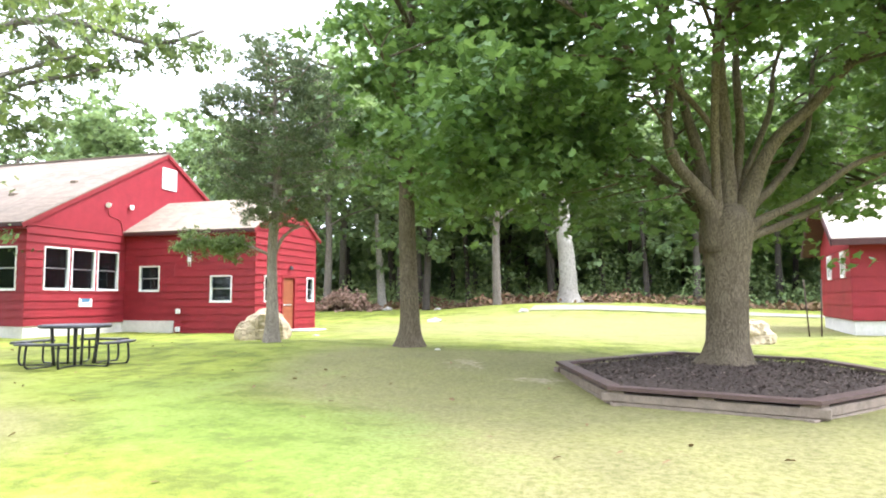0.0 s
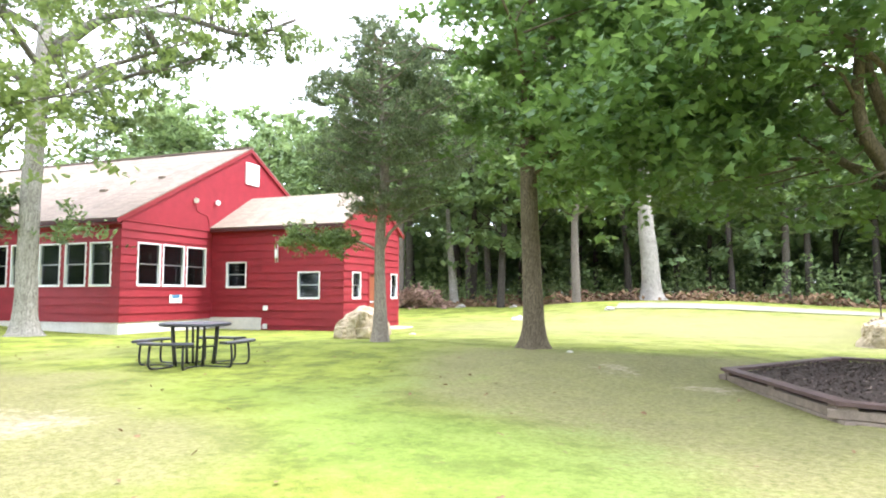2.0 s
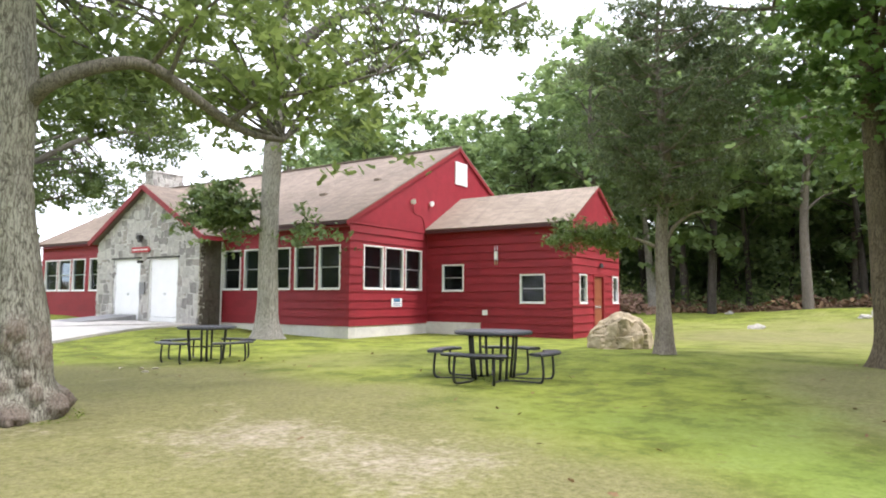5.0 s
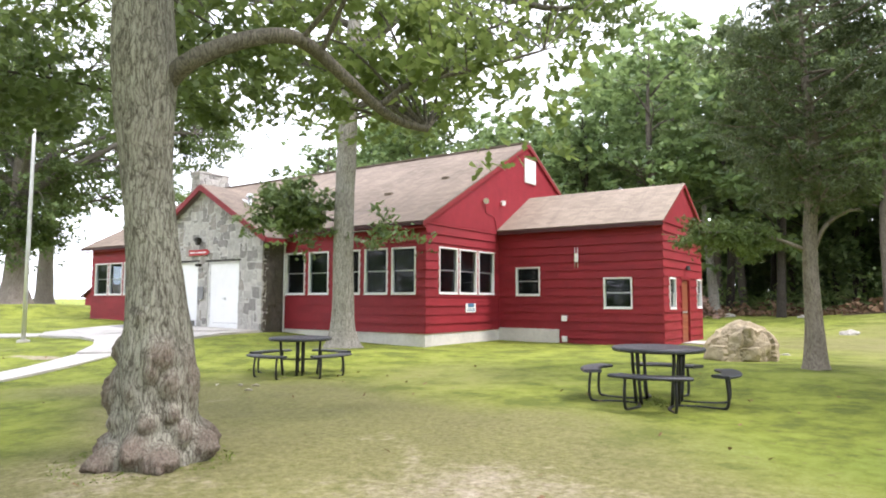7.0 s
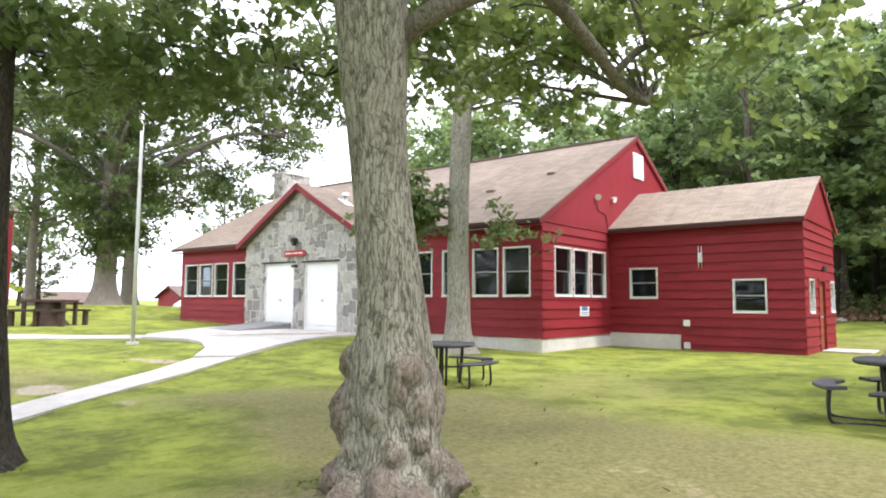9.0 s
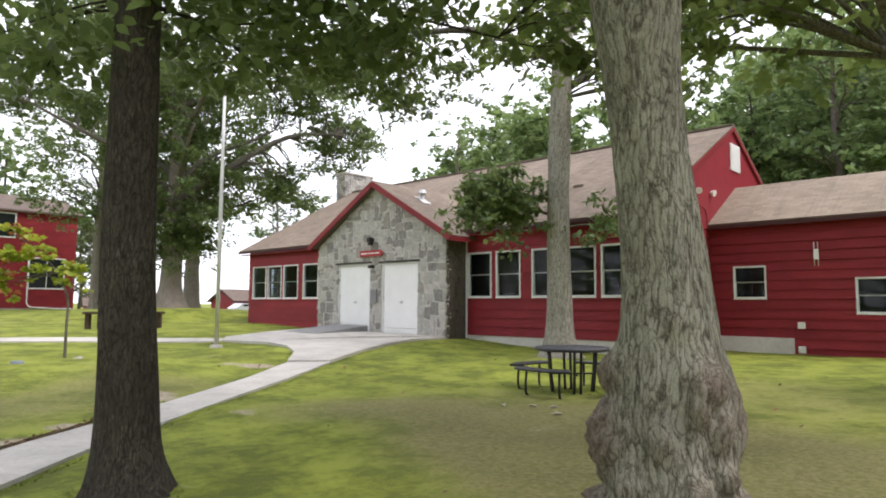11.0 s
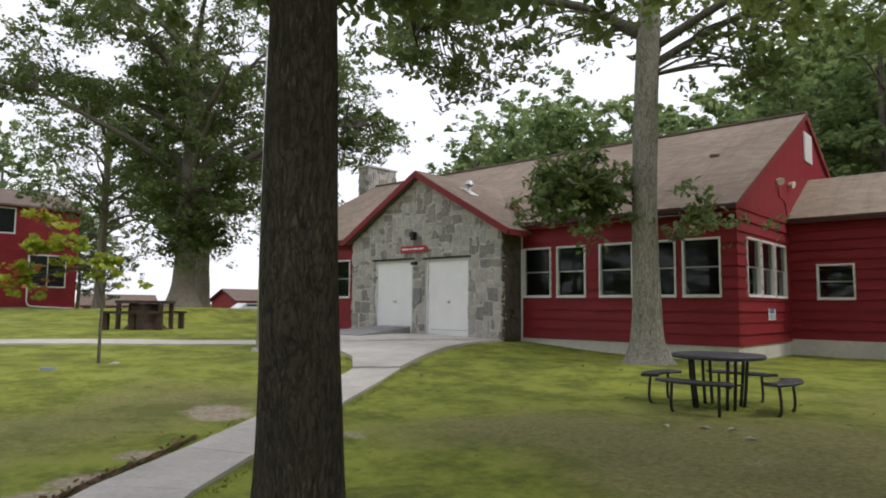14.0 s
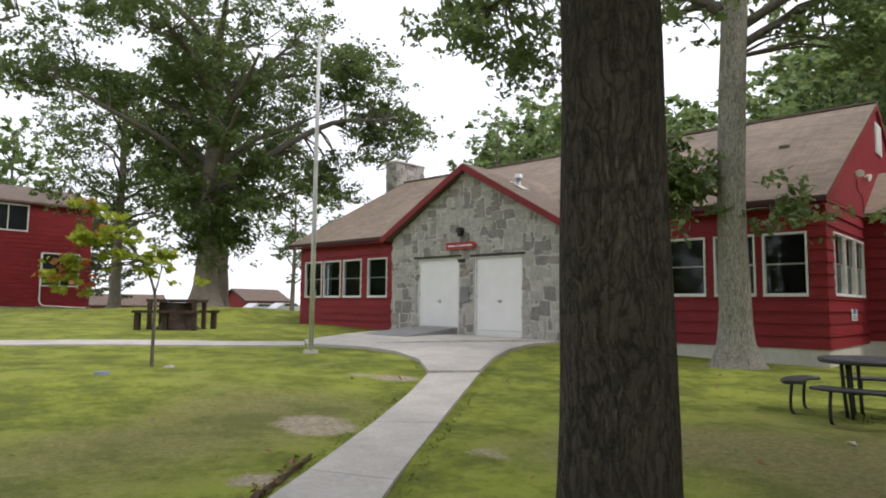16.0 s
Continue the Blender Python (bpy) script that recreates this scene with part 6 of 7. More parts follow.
# pale dead trunks at the edge of the wood
def snag(x, y, rows, label):
    t = thing("dead_trunk", (x, y, ground_z(x, y)), label, "tree trunk")
    buf = Buf()
    q = curve_pts([p[:3] for p in rows], 4)
    rr = np.interp(np.linspace(0, len(rows) - 1, len(q)), range(len(rows)), [p[3] for p in rows])
    buf.tube(q, rr, 16, shape=shape_noise(x, 0.12, (0.25, 0.4, 5)))
    part("trunk", buf.mesh("trunk"), BARK_PALE, t)


snag(-3.75, 37.8, [(0.1, 0, -0.3, 0.75), (0.05, 0, 0.4, 0.56), (0, 0, 2, 0.48), (-0.2, 0, 4.5, 0.42), (-0.3, 0, 7.5, 0.36)], "thick pale dead trunk at the wood's edge")
snag(-15.7, 39, [(0.2, 0, -0.3, 0.4), (0.12, 0, 0.4, 0.3), (0, 0, 2, 0.24), (-0.25, 0.1, 4.5, 0.17), (-0.35, 0.1, 6.2, 0.12)], "leaning pale dead trunk at the wood's edge")

# dense far wood and undergrowth
rng = np.random.default_rng(88)


def band(name, n, xr, yr, zr, size, material, label, per=1):
    c = np.stack([rng.uniform(*xr, n), rng.uniform(*yr, n), rng.uniform(0, 1, n) ** 0.9 * (zr[1] - zr[0]) + zr[0]], 1)
    if name == "undergrowth":
        c[:, 2] = [p[2] * max(0.12, 0.55 + 0.95 * noise.noise(Vector((p[0] * 0.33, p[1] * 0.33, 5)))) for p in c]
        c[:, 2] += np.array([ground_z(p[0], p[1]) for p in c]) - 0.3
    keepers = np.array([p[2] < 7 or noise.noise(Vector((p[0] * 0.22, p[1] * 0.22, p[2] * 0.3))) > -0.22 for p in c])
    c = c[keepers]
    ob = part(name, leaf_mesh(name, c, size * 1.1, DIAMOND_HALF, rng, 0.3, 0.5), material)
    tagged(ob, label, "woodland", kind="stuff")


band("far_wood", 26000, (-50, 62), (61, 68), (0.2, 19), 1.0, LEAF_WOOD, "dense dark far wood behind the lawn")
band("far_wood", 15000, (-48, 60), (58, 66), (0.0, 7), 0.9, LEAF_WOOD, "dense dark lower storey of the far wood")
band("far_wood", 9000, (36, 46), (14, 62), (0.2, 16), 0.9, LEAF_WOOD, "dense dark far wood beside the lawn")
band("undergrowth", 30000, (-34, 44), (41.0, 56), (0.1, 3.2), 0.24, LEAF_BUSH, "low green undergrowth under the trees")
# next two bands are out of view, added so the panes reflect dark
band("far_wood", 9000, (-70, 30), (-27, -20), (0.0, 12), 0.9, LEAF_WOOD, "unseen wood added behind the walk, dark in window reflections")
band("far_wood", 8000, (-130, -62), (-36, -22), (0.0, 15), 1.2, LEAF_WOOD, "unseen wood added down the slope, dark in window reflections")
band("far_wood", 8000, (-60, 70), (69, 76), (-0.5, 9), 1.7, LEAF_WOOD, "dense dark depth of the far wood")
# brush and fallen branches along the edge
bb = Buf()
for k in range(150):
    x = rng.uniform(-22, 20)
    y = woods_edge(x) + rng.uniform(0.2, 3)
    z = ground_z(x, y)
    a, L = rng.uniform(0, 6.28), rng.uniform(0.5, 2.2)
    bb.tube([(x, y, z), (x + L * 0.5 * math.cos(a), y + L * 0.5 * math.sin(a), z + rng.uniform(0.1, 0.5)), (x + L * math.cos(a), y + L * math.sin(a), z + rng.uniform(0.1, 0.8))], [0.03, 0.022, 0.008], 4, cap=False)
ob = part("brushwood", bb.mesh("brushwood"), BRUSH)
tagged(ob, "brown dead brushwood along the edge of the wood", "brushwood", kind="stuff")
pile_at = Vector((-16.4, 35.2, ground_z(-16.4, 35.2)))
pile = thing("brush_pile", pile_at, "heap of cut branches with dead pinkish-brown leaves", "brush pile")
bb = Buf()
pc = []
for k in range(120):
    a, r = rng.uniform(0, 6.28), rng.uniform(0, 1) ** 0.6
    x, y = 2.0 * r * math.cos(a), 1.3 * r * math.sin(a)
    z = 1.25 * (1 - r * r) * rng.uniform(0.5, 1.0) + 0.05
    q, L = rng.uniform(0, 6.28), rng.uniform(0.4, 1.1)
    bb.tube([(x, y, z * 0.4), (x + L * 0.5 * math.cos(q), y + L * 0.5 * math.sin(q), z * 0.8), (x + L * math.cos(q), y + L * math.sin(q), z + 0.12)], [0.03, 0.02, 0.006], 4, cap=False)
    pc.append(np.array((x, y, z)))
part("branches", bb.mesh("branches"), BRUSH, pile)
part("dead_leaves", leaf_mesh("dead_leaves", foliage(rng, pc, 26, 0.4, 0.6), 0.16, SIMPLE_HALF, rng, 0.3, 0.6), plain("dead_pink_leaves", (0.36, 0.235, 0.175), 0.4, 2, 0.9), pile)
n = 3200
c = np.stack([rng.uniform(-20, 22, n), np.zeros(n), np.zeros(n)], 1)
for q in c:
    q[1] = woods_edge(q[0]) + rng.uniform(0, 3.5)
    q[2] = ground_z(q[0], q[1]) + rng.uniform(0, 0.7) * (0.5 + noise.noise(Vector((q[0] * 0.5, q[1] * 0.5, 3))))
ob = part("brown_ferns", leaf_mesh("brown_ferns", c, 0.3, SIMPLE_HALF, rng, 0.2, 0.6), plain("brown_fern", (0.2, 0.125, 0.065), 0.4, 2, 0.9))
tagged(ob, "rust-brown ferns and dead leaves under the trees", "ferns", kind="stuff")


# ---- timber planter round the maple ----
PL = ((-0.43, 7.9), (1.68, 7.26), (3.75, 9.75), (2.95, 12.6), (0.6, 13.6), (-1.38, 10.9))
planter = thing("timber_planter", (1.1, 10.4, -0.08), "six-sided timber planter with a brown cap rail", "planter")
POFF = Vector((-1.1, -10.4, 0.08))


def timber(p, q, w, h, material, name, lab=""):
    p, q = Vector(p), Vector(q)
    d = (q - p).normalized()
    a = d.cross(Vector((0, 0, 1))).normalized()
    b = Vector((0, 0, 1))
    bm = bmesh.new()
    rows = []
    n = 6
    for k in range(n + 1):
        c = p + (q - p) * k / n + b * 0.006 * noise.noise(Vector((k * 1.7, p.x, p.y))) + a * 0.006 * noise.noise(Vector((k * 1.3, p.y, p.z * 9)))
        e = 0.18
        rows.append([bm.verts.new(c + a * sa * w / 2 + b * sb * h / 2 + POFF) for sa, sb in ((-1, -1 + e), (-1 + e, -1), (1 - e, -1), (1, -1 + e), (1, 1 - e), (1 - e, 1), (-1 + e, 1), (-1, 1 - e))])
    for r, s in zip(rows, rows[1:]):
        for k in range(8):
            j = (k + 1) % 8
            bm.faces.new((r[k], r[j], s[j], s[k]))
    bm.faces.new(rows[0])
    bm.faces.new(rows[-1])
    bmesh.ops.recalc_face_normals(bm, faces=bm.faces)
    return part(name, bm, material, planter, lab)


for k in range(6):
    a, b = Vector(PL[k]), Vector(PL[(k + 1) % 6])
    d = (b - a).normalized()
    inw = Vector((-d.y, d.x))
    za, zb = ground_z(*a), ground_z(*b)
    zt = 0.13
    for r in range(2):
        z = -0.1 + 0.105 * r
        e = 0.1 if (k + r) % 2 else -0.05
        p, q = a - d * e + inw * 0.06, b + d * e + inw * 0.06
        timber((p.x, p.y, z), (q.x, q.y, z), 0.11, 0.1, LOG_WOOD, "log", "greyed landscape timber")
    for s in (0.04, 0.5, 0.96):
        c = a + (b - a) * s + inw * 0.06
        timber((c.x - d.x * 0.09, c.y - d.y * 0.09, 0.06), (c.x + d.x * 0.09, c.y + d.y * 0.09, 0.06), 0.1, 0.055, LOG_WOOD, "spacer")
    p, q = a + inw * 0.07 - d * 0.02, b + inw * 0.07 + d * 0.02
    timber((p.x, p.y, 0.115 + 0.001 * k), (q.x, q.y, 0.115 + 0.001 * k), 0.19, 0.05, RAIL_WOOD, "cap_rail", "brown stained cap rail")
bm = bmesh.new()
cen = bm.verts.new((1.1 + POFF.x, 10.4 + POFF.y, 0.16 + POFF.z))
ring = []
for rr_ in (0.33, 0.66, 0.97):
    row = []
    for k in range(36):
        f = k / 6
        i, s = int(f), f - int(f)
        ex = PL[i][0] * (1 - s) + PL[(i + 1) % 6][0] * s
        ey = PL[i][1] * (1 - s) + PL[(i + 1) % 6][1] * s
        x, y = 1.1 + (ex - 1.1) * rr_, 10.4 + (ey - 10.4) * rr_
        row.append(bm.verts.new((x + POFF.x, y + POFF.y, 0.16 - 0.11 * rr_ ** 2 + 0.02 * noise.noise(Vector((x * 2, y * 2, 0))) + POFF.z)))
    ring.append(row)
for k in range(36):
    j = (k + 1) % 36
    bm.faces.new((cen, ring[0][k], ring[0][j]))
    for a, b in zip(ring, ring[1:]):
        bm.faces.new((a[k], b[k], b[j], a[j]))
bmesh.ops.recalc_face_normals(bm, faces=bm.faces)
part("mulch_bed", bm, MULCH, planter, "dark bark mulch")
rng = np.random.default_rng(91)
pts = []
while len(pts) < 5200:
    x, y = rng.uniform(-1.3, 3.6), rng.uniform(7.4, 13.4)
    inside = all((PL[(k + 1) % 6][0] - PL[k][0]) * (y - PL[k][1]) - (PL[(k + 1) % 6][1] - PL[k][1]) * (x - PL[k][0]) > 0.25 for k in range(6))
    if inside:
        d = max(abs(x - 1.1) / 2.5, abs(y - 10.4) / 3.2)
        pts.append((x, y, 0.175 - 0.11 * min(1, d) ** 2))
ob = part("wood_chips", leaf_mesh("wood_chips", np.array(pts[:1100]), 0.055, SPRAY_HALF, rng, 0.0, 0.3), CHIP)
tagged(ob, "pale wood chips scattered on the mulch", "mulch", kind="stuff")
ob = part("bark_mulch", leaf_mesh("bark_mulch", np.array(pts[1100:]), 0.07, SPRAY_HALF, rng, 0.0, 0.5), MULCH)
tagged(ob, "dark shredded bark mulch in the planter", "mulch", kind="stuff")


# ---- round steel picnic tables ----
def picnic_table(loc, turn):
    t = thing("picnic_table", (0, 0, 0), "black coated-steel round picnic table with four curved seats", "picnic table", "picnic tables on the lawn")
    R = 0.58

    def disc(r_in, r_out, z0, z1, a0, a1, n, bev):
        bm = bmesh.new()
        full = a1 - a0 > 6.2
        prof = [(r_in, z1), (r_out - bev, z1), (r_out, z1 - bev), (r_out, z0 + bev), (r_out - bev, z0), (r_in, z0)]
        if r_in > 0.01:
            prof = [(r_in, z0 + bev), (r_in, z1 - bev), (r_in + bev, z1), (r_out - bev, z1), (r_out, z1 - bev), (r_out, z0 + bev), (r_out - bev, z0), (r_in + bev, z0)]
        rows = []
        for k in range(n if full else n + 1):
            a = a0 + (a1 - a0) * k / n
            rows.append([bm.verts.new((r * math.cos(a), r * math.sin(a), z)) for r, z in prof])
        m = len(prof)
        for k in range(n):
            A, B = rows[k], rows[(k + 1) % len(rows)]
            for i in range(m if r_in > 0.01 else m - 1):
                j = (i + 1) % m
                bm.faces.new((A[i], A[j], B[j], B[i]))
        if not full:
            bm.faces.new(rows[0])
            bm.faces.new(rows[-1][::-1])
        bmesh.ops.remove_doubles(bm, verts=bm.verts, dist=0.0005)
        bmesh.ops.recalc_face_normals(bm, faces=bm.faces)
        return bm
    part("tabletop", disc(0.0, R, 0.655, 0.71, 0, 2 * math.pi, 40, 0.016), BLACK_TOP, t, "black perforated steel top")
    for k in range(4):
        a = k * math.pi / 2
        sa, sb = a - 0.52, a + 0.52
        part("seat", disc(0.745, 0.985, 0.385, 0.425, sa, sb, 16, 0.015), BLACK_TOP, t, "black curved bench seat")
        for s in (a - 0.34, a + 0.34):
            c, d = math.cos(s), math.sin(s)
            # leg of the table meets the ground tube of this seat
            la = a + math.pi / 4 * (1 if s > a else -1)
            bx, by = 0.31 * math.cos(la), 0.31 * math.sin(la)
            b = Buf()
            b.tube(curve_pts([(0.86 * c, 0.86 * d, 0.385), (0.88 * c, 0.88 * d, 0.2), (0.87 * c, 0.87 * d, 0.05), (0.79 * c, 0.79 * d, 0.006), (0.52 * c, 0.52 * d, 0.004), (bx, by, 0.004)], 4), [0.019] * 21, 8)
            part("seat_support", b.mesh("seat_support"), BLACK_STEEL, t)
        la = a + math.pi / 4
        b = Buf()
        for off in (-0.05, 0.05):
            ox, oy = -off * math.sin(la), off * math.cos(la)
            b.tube(curve_pts([(0.31 * math.cos(la) + ox, 0.31 * math.sin(la) + oy, 0.0), (0.345 * math.cos(la) + ox, 0.345 * math.sin(la) + oy, 0.35), (0.365 * math.cos(la) + ox, 0.365 * math.sin(la) + oy, 0.655)], 3), [0.022] * 7, 8)
        part("leg", b.mesh("leg"), BLACK_STEEL, t)
    for q in (math.pi / 4, 3 * math.pi / 4):
        b = Buf()
        b.tube([(0.33 * math.cos(q), 0.33 * math.sin(q), 0.3), (-0.33 * math.cos(q), -0.33 * math.sin(q), 0.3)], [0.014, 0.014], 6)
        part("cross_brace", b.mesh("cross_brace"), BLACK_STEEL, t)
    t.matrix_basis = pose(*loc, 0, 0, turn)
    return t


tab = picnic_table((-9.64, 9.06, ground_z(-9.64, 9.06)), 10)
copy_thing(tab, pose(-16.3, 9.08, ground_z(-16.3, 9.08) - 0.02, 0, 0, 0))

# ---- heavy wooden picnic bench far off ----
wb = thing("wooden_picnic_table", (-34.23, 9.3, ground_z(-34.23, 9.3)), "heavy dark weathered timber picnic table with benches", "picnic table")
wb.rotation_euler = (0, 0, radians(42))


def wood_box(name, *a):
    bm = bmesh.new()
    box(bm, *a, bev=0.012)
    return part(name, bm, DARK_WOOD, wb)


for k in range(4):
    wood_box("top_plank", -0.76, 0.76, -0.46 + k * 0.235, -0.24 + k * 0.235, 0.81, 0.9)
for sy in (-1, 1):
    for k in range(2):
        wood_box("bench_plank", -0.94, 0.94, min(sy * (0.66 + k * 0.17), sy * (0.82 + k * 0.17)), max(sy * (0.66 + k * 0.17), sy * (0.82 + k * 0.17)), 0.49, 0.57)
    for x in (-0.82, 0.0, 0.82):
        wood_box("bench_post", x - 0.075, x + 0.075, sy * 0.82 - 0.08, sy * 0.82 + 0.08, -0.02, 0.488)
    for x in (-0.66, 0.66):
        wood_box("top_post", x - 0.06, x + 0.06, sy * 0.4 - 0.06, sy * 0.4 + 0.06, -0.02, 0.808)
stump = Buf()
stump.tube([(0, 0, -0.06), (0, 0, 0.04), (0, 0, 0.15), (0, 0, 0.35), (0, 0, 0.6), (0, 0, 0.805)], [0.6, 0.52, 0.44, 0.39, 0.4, 0.42], 22, shape=shape_noise(7, 0.16, (0.25, 0.2, 5)))
part("pedestal", stump.mesh("pedestal"), DARK_WOOD, wb, "rough dark tree stump")


# ---- boulders ----
def boulder(name, loc, size, seed, label, material=BOULDER, squash=0.35):
    bm = bmesh.new()
    bmesh.ops.create_icosphere(bm, subdivisions=5, radius=1)
    for v in bm.verts:
        p = v.co.copy()
        k = 1 + 0.3 * noise.noise(p * 1.1 + Vector((seed, 0, 0))) + 0.13 * noise.noise(p * 2.6 + Vector((0, seed, 0))) + 0.05 * noise.noise(p * 6 + Vector((0, seed, 2))) + 0.025 * noise.noise(p * 14 + Vector((0, seed, 2)))
        k += 0.16 * noise.noise(Vector([round(q * 2.2) for q in p]) * 0.77 + Vector((seed, 3, 1)))
        v.co = Vector((p.x * size[0], p.y * size[1], p.z * size[2])) * k
        if v.co.z < -squash * size[2]:
            v.co.z = -squash * size[2]
    ob = part(name, bm, material, None, smooth=False)
    ob.location = (loc[0], loc[1], loc[2] + squash * size[2] - 0.06)
    tagged(ob, label, "boulder")
    return ob


boulder("boulder", (-9.9, 15.6, ground_z(-9.9, 15.6)), (0.66, 0.62, 0.62), 4.2, "large tan boulder resting on the lawn")
boulder("boulder", (2.6, 18.4, ground_z(2.6, 18.4)), (0.66, 0.6, 0.55), 9.1, "tan rounded boulder on the far lawn")
for k, (x, y, s) in enumerate(((-8.6, 27.5, 0.28), (-5.2, 31, 0.25), (-14.5, 37, 0.3), (-11, 36, 0.2), (-35.8, 4.3, 0.3), (-3.9, 12.3, 0.1), (-9.3, 17.6, 0.12), (-25.45, 4.98, 0.12))):
    boulder("field_stone", (x, y, ground_z(x, y)), (s, s * 0.8, s * 0.6), 11 + k * 3.7, "small pale field stone in the grass", PALE_ROCK)

# ---- flagpole ----
fx, fy = -26.47, 8.56
fp = thing("flagpole", (fx, fy, ground_z(fx, fy)), "bare white metal flagpole on a concrete foot", "flagpole")
b = Buf()
b.tube([(0, 0, 0), (0, 0, 2.5), (0, 0, 5), (0, 0, 7.1)], [0.055, 0.052, 0.045, 0.035], 14)
part("pole", b.mesh("pole"), POLE, fp)
bm = bmesh.new()
bmesh.ops.create_uvsphere(bm, u_segments=12, v_segments=8, radius=0.06, matrix=pose(0, 0, 7.15))
part("finial", bm, POLE, fp)
bm = bmesh.new()
bmesh.ops.create_cone(bm, cap_ends=True, segments=18, radius1=0.17, radius2=0.15, depth=0.1, matrix=pose(0, 0, 0.02))
part("footing", bm, CONCRETE, fp, "round concrete footing")
b = Buf()
b.tube([(0.06, -0.02, 0.9), (0.075, -0.03, 4), (0.05, -0.02, 7.05)], [0.006] * 3, 5)
part("halyard", b.mesh("halyard"), WHITE, fp)
part("cleat", box_bm(0.05, 0.09, -0.03, 0.03, 1.15, 1.35, bev=0.006), GALV, fp)


# ---- other buildings ----
def simple_house(name, loc, turn, w, d, h, ridge, label, roof_mat, windows=(), ridge_along="x", over=0.4, foundation=0.25, expo=0.3):
    """A red boarded house; local x runs along its front, which faces local -y."""
    t = thing(name, loc, label, "building")
    wall = part("wall", box_bm(0, w, 0, d, foundation - 0.02, h), RED_FLAT, t)
    part("foundation", box_bm(0.03, w - 0.03, 0.03, d - 0.03, -0.4, foundation - 0.022), FOUNDATION, t)
    z = foundation
    while z < h - 0.05:
        ze = min(z + expo, h)
        for axis in (0, 1):
            bm = bmesh.new()
            if axis == 1:
                v = [(-0.03, -0.035, z), (w + 0.03, -0.035, z), (w + 0.03, -0.008, ze), (-0.03, -0.008, ze), (-0.03, 0.0, z), (w + 0.03, 0.0, z)]
            else:
                v = [(-0.035, d, z), (-0.035, -0.03, z), (-0.008, -0.03, ze), (-0.008, d, ze), (0, d, z), (0, -0.03, z)]
            q = [bm.verts.new(p) for p in v]
            bm.faces.new((q[0], q[1], q[2], q[3]))
            bm.faces.new((q[0], q[4], q[5], q[1]))
            part("board", bm, RED, wall)
            bm = bmesh.new()
            if axis == 0:
                v = [(w + 0.035, -0.03, z), (w + 0.035, d, z), (w + 0.008, d, ze), (w + 0.008, -0.03, ze), (w, -0.03, z), (w, d, z)]
                q = [bm.verts.new(p) for p in v]
                bm.faces.new((q[0], q[1], q[2], q[3]))
                bm.faces.new((q[0], q[4], q[5], q[1]))
                part("board", bm, RED, wall)
            else:
                bm.free()
        z = ze
    o = over
    if ridge_along == "x":
        gab = [(0, h), (d, h), (d / 2, h + ridge)]
        for x in (0, w - 0.1):
            bm = bmesh.new()
            prism(bm, gab, x, x + 0.1, 0)
            part("gable", bm, RED_FLAT, t)
        for s0, s1 in ((-o, d / 2), (d + o, d / 2)):
            zz = h - ridge * o / (d / 2)
            bm = bmesh.new()
            prism(bm, [(s0, zz), (s1, h + ridge), (s1, h + ridge + 0.14), (s0, zz + 0.14)], -o, w + o, 0)
            part("roof", bm, roof_mat, t)
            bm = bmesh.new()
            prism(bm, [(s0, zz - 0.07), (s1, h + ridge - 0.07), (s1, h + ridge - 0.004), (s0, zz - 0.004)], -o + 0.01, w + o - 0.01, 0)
            part("soffit", bm, EAVE_SHADE_BROWN, t)
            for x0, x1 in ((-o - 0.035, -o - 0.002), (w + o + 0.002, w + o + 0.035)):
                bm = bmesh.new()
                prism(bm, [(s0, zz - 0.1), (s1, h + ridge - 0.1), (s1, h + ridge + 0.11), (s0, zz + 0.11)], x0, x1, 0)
                part("rake_board", bm, EAVE_SHADE_BROWN, t)
            part("fascia", box_bm(-o, w + o, min(s0, s0 - 0.03), max(s0, s0 - 0.03), zz - 0.08, zz + 0.1), EAVE_SHADE_BROWN, t)
    else:
        gab = [(0, h), (w, h), (w / 2, h + ridge)]
        for y in (0, d - 0.1):
            bm = bmesh.new()
            prism(bm, gab, y, y + 0.1, 1)
            part("gable", bm, RED_FLAT, t)
        for s0, s1 in ((-o, w / 2), (w + o, w / 2)):
            zz = h - ridge * o / (w / 2)
            bm = bmesh.new()
            prism(bm, [(s0, zz), (s1, h + ridge), (s1, h + ridge + 0.14), (s0, zz + 0.14)], -o, d + o, 1)
            part("roof", bm, roof_mat, t)
    for face, u0, u1, z0, z1 in windows:
        bm = bmesh.new()
        fr = 0.09

        def wb_(a, b, e, f, d0, d1):
            if face == "front":
                box(bm, a, b, d0, d1, e, f)
            elif face == "right":
                box(bm, w - d1, w - d0, a, b, e, f)
            else:
                box(bm, d0, d1, a, b, e, f)
        wb_(u0, u1, z0, z0 + fr, -0.07, 0.05)
        wb_(u0, u1, z1 - fr, z1, -0.07, 0.05)
        wb_(u0, u0 + fr, z0 + fr, z1 - fr, -0.07, 0.05)
        wb_(u1 - fr, u1, z0 + fr, z1 - fr, -0.07, 0.05)
        m = (u0 + u1) / 2
        wb_(m - 0.03, m + 0.03, z0 + fr, z1 - fr, -0.06, 0.04)
        win = part("window", bm, WHITE, t, "white-framed window with dark glass")
        bm = bmesh.new()
        wb_(u0 + fr, u1 - fr, z0 + fr, z1 - fr, -0.045, -0.04)
        part("pane", bm, plain("dark_glass", (0.02, 0.023, 0.026), 0.2, 2, 0.06, 0, 0.5, 0.02), win)
    t.rotation_euler = (0, 0, radians(turn))
    return t


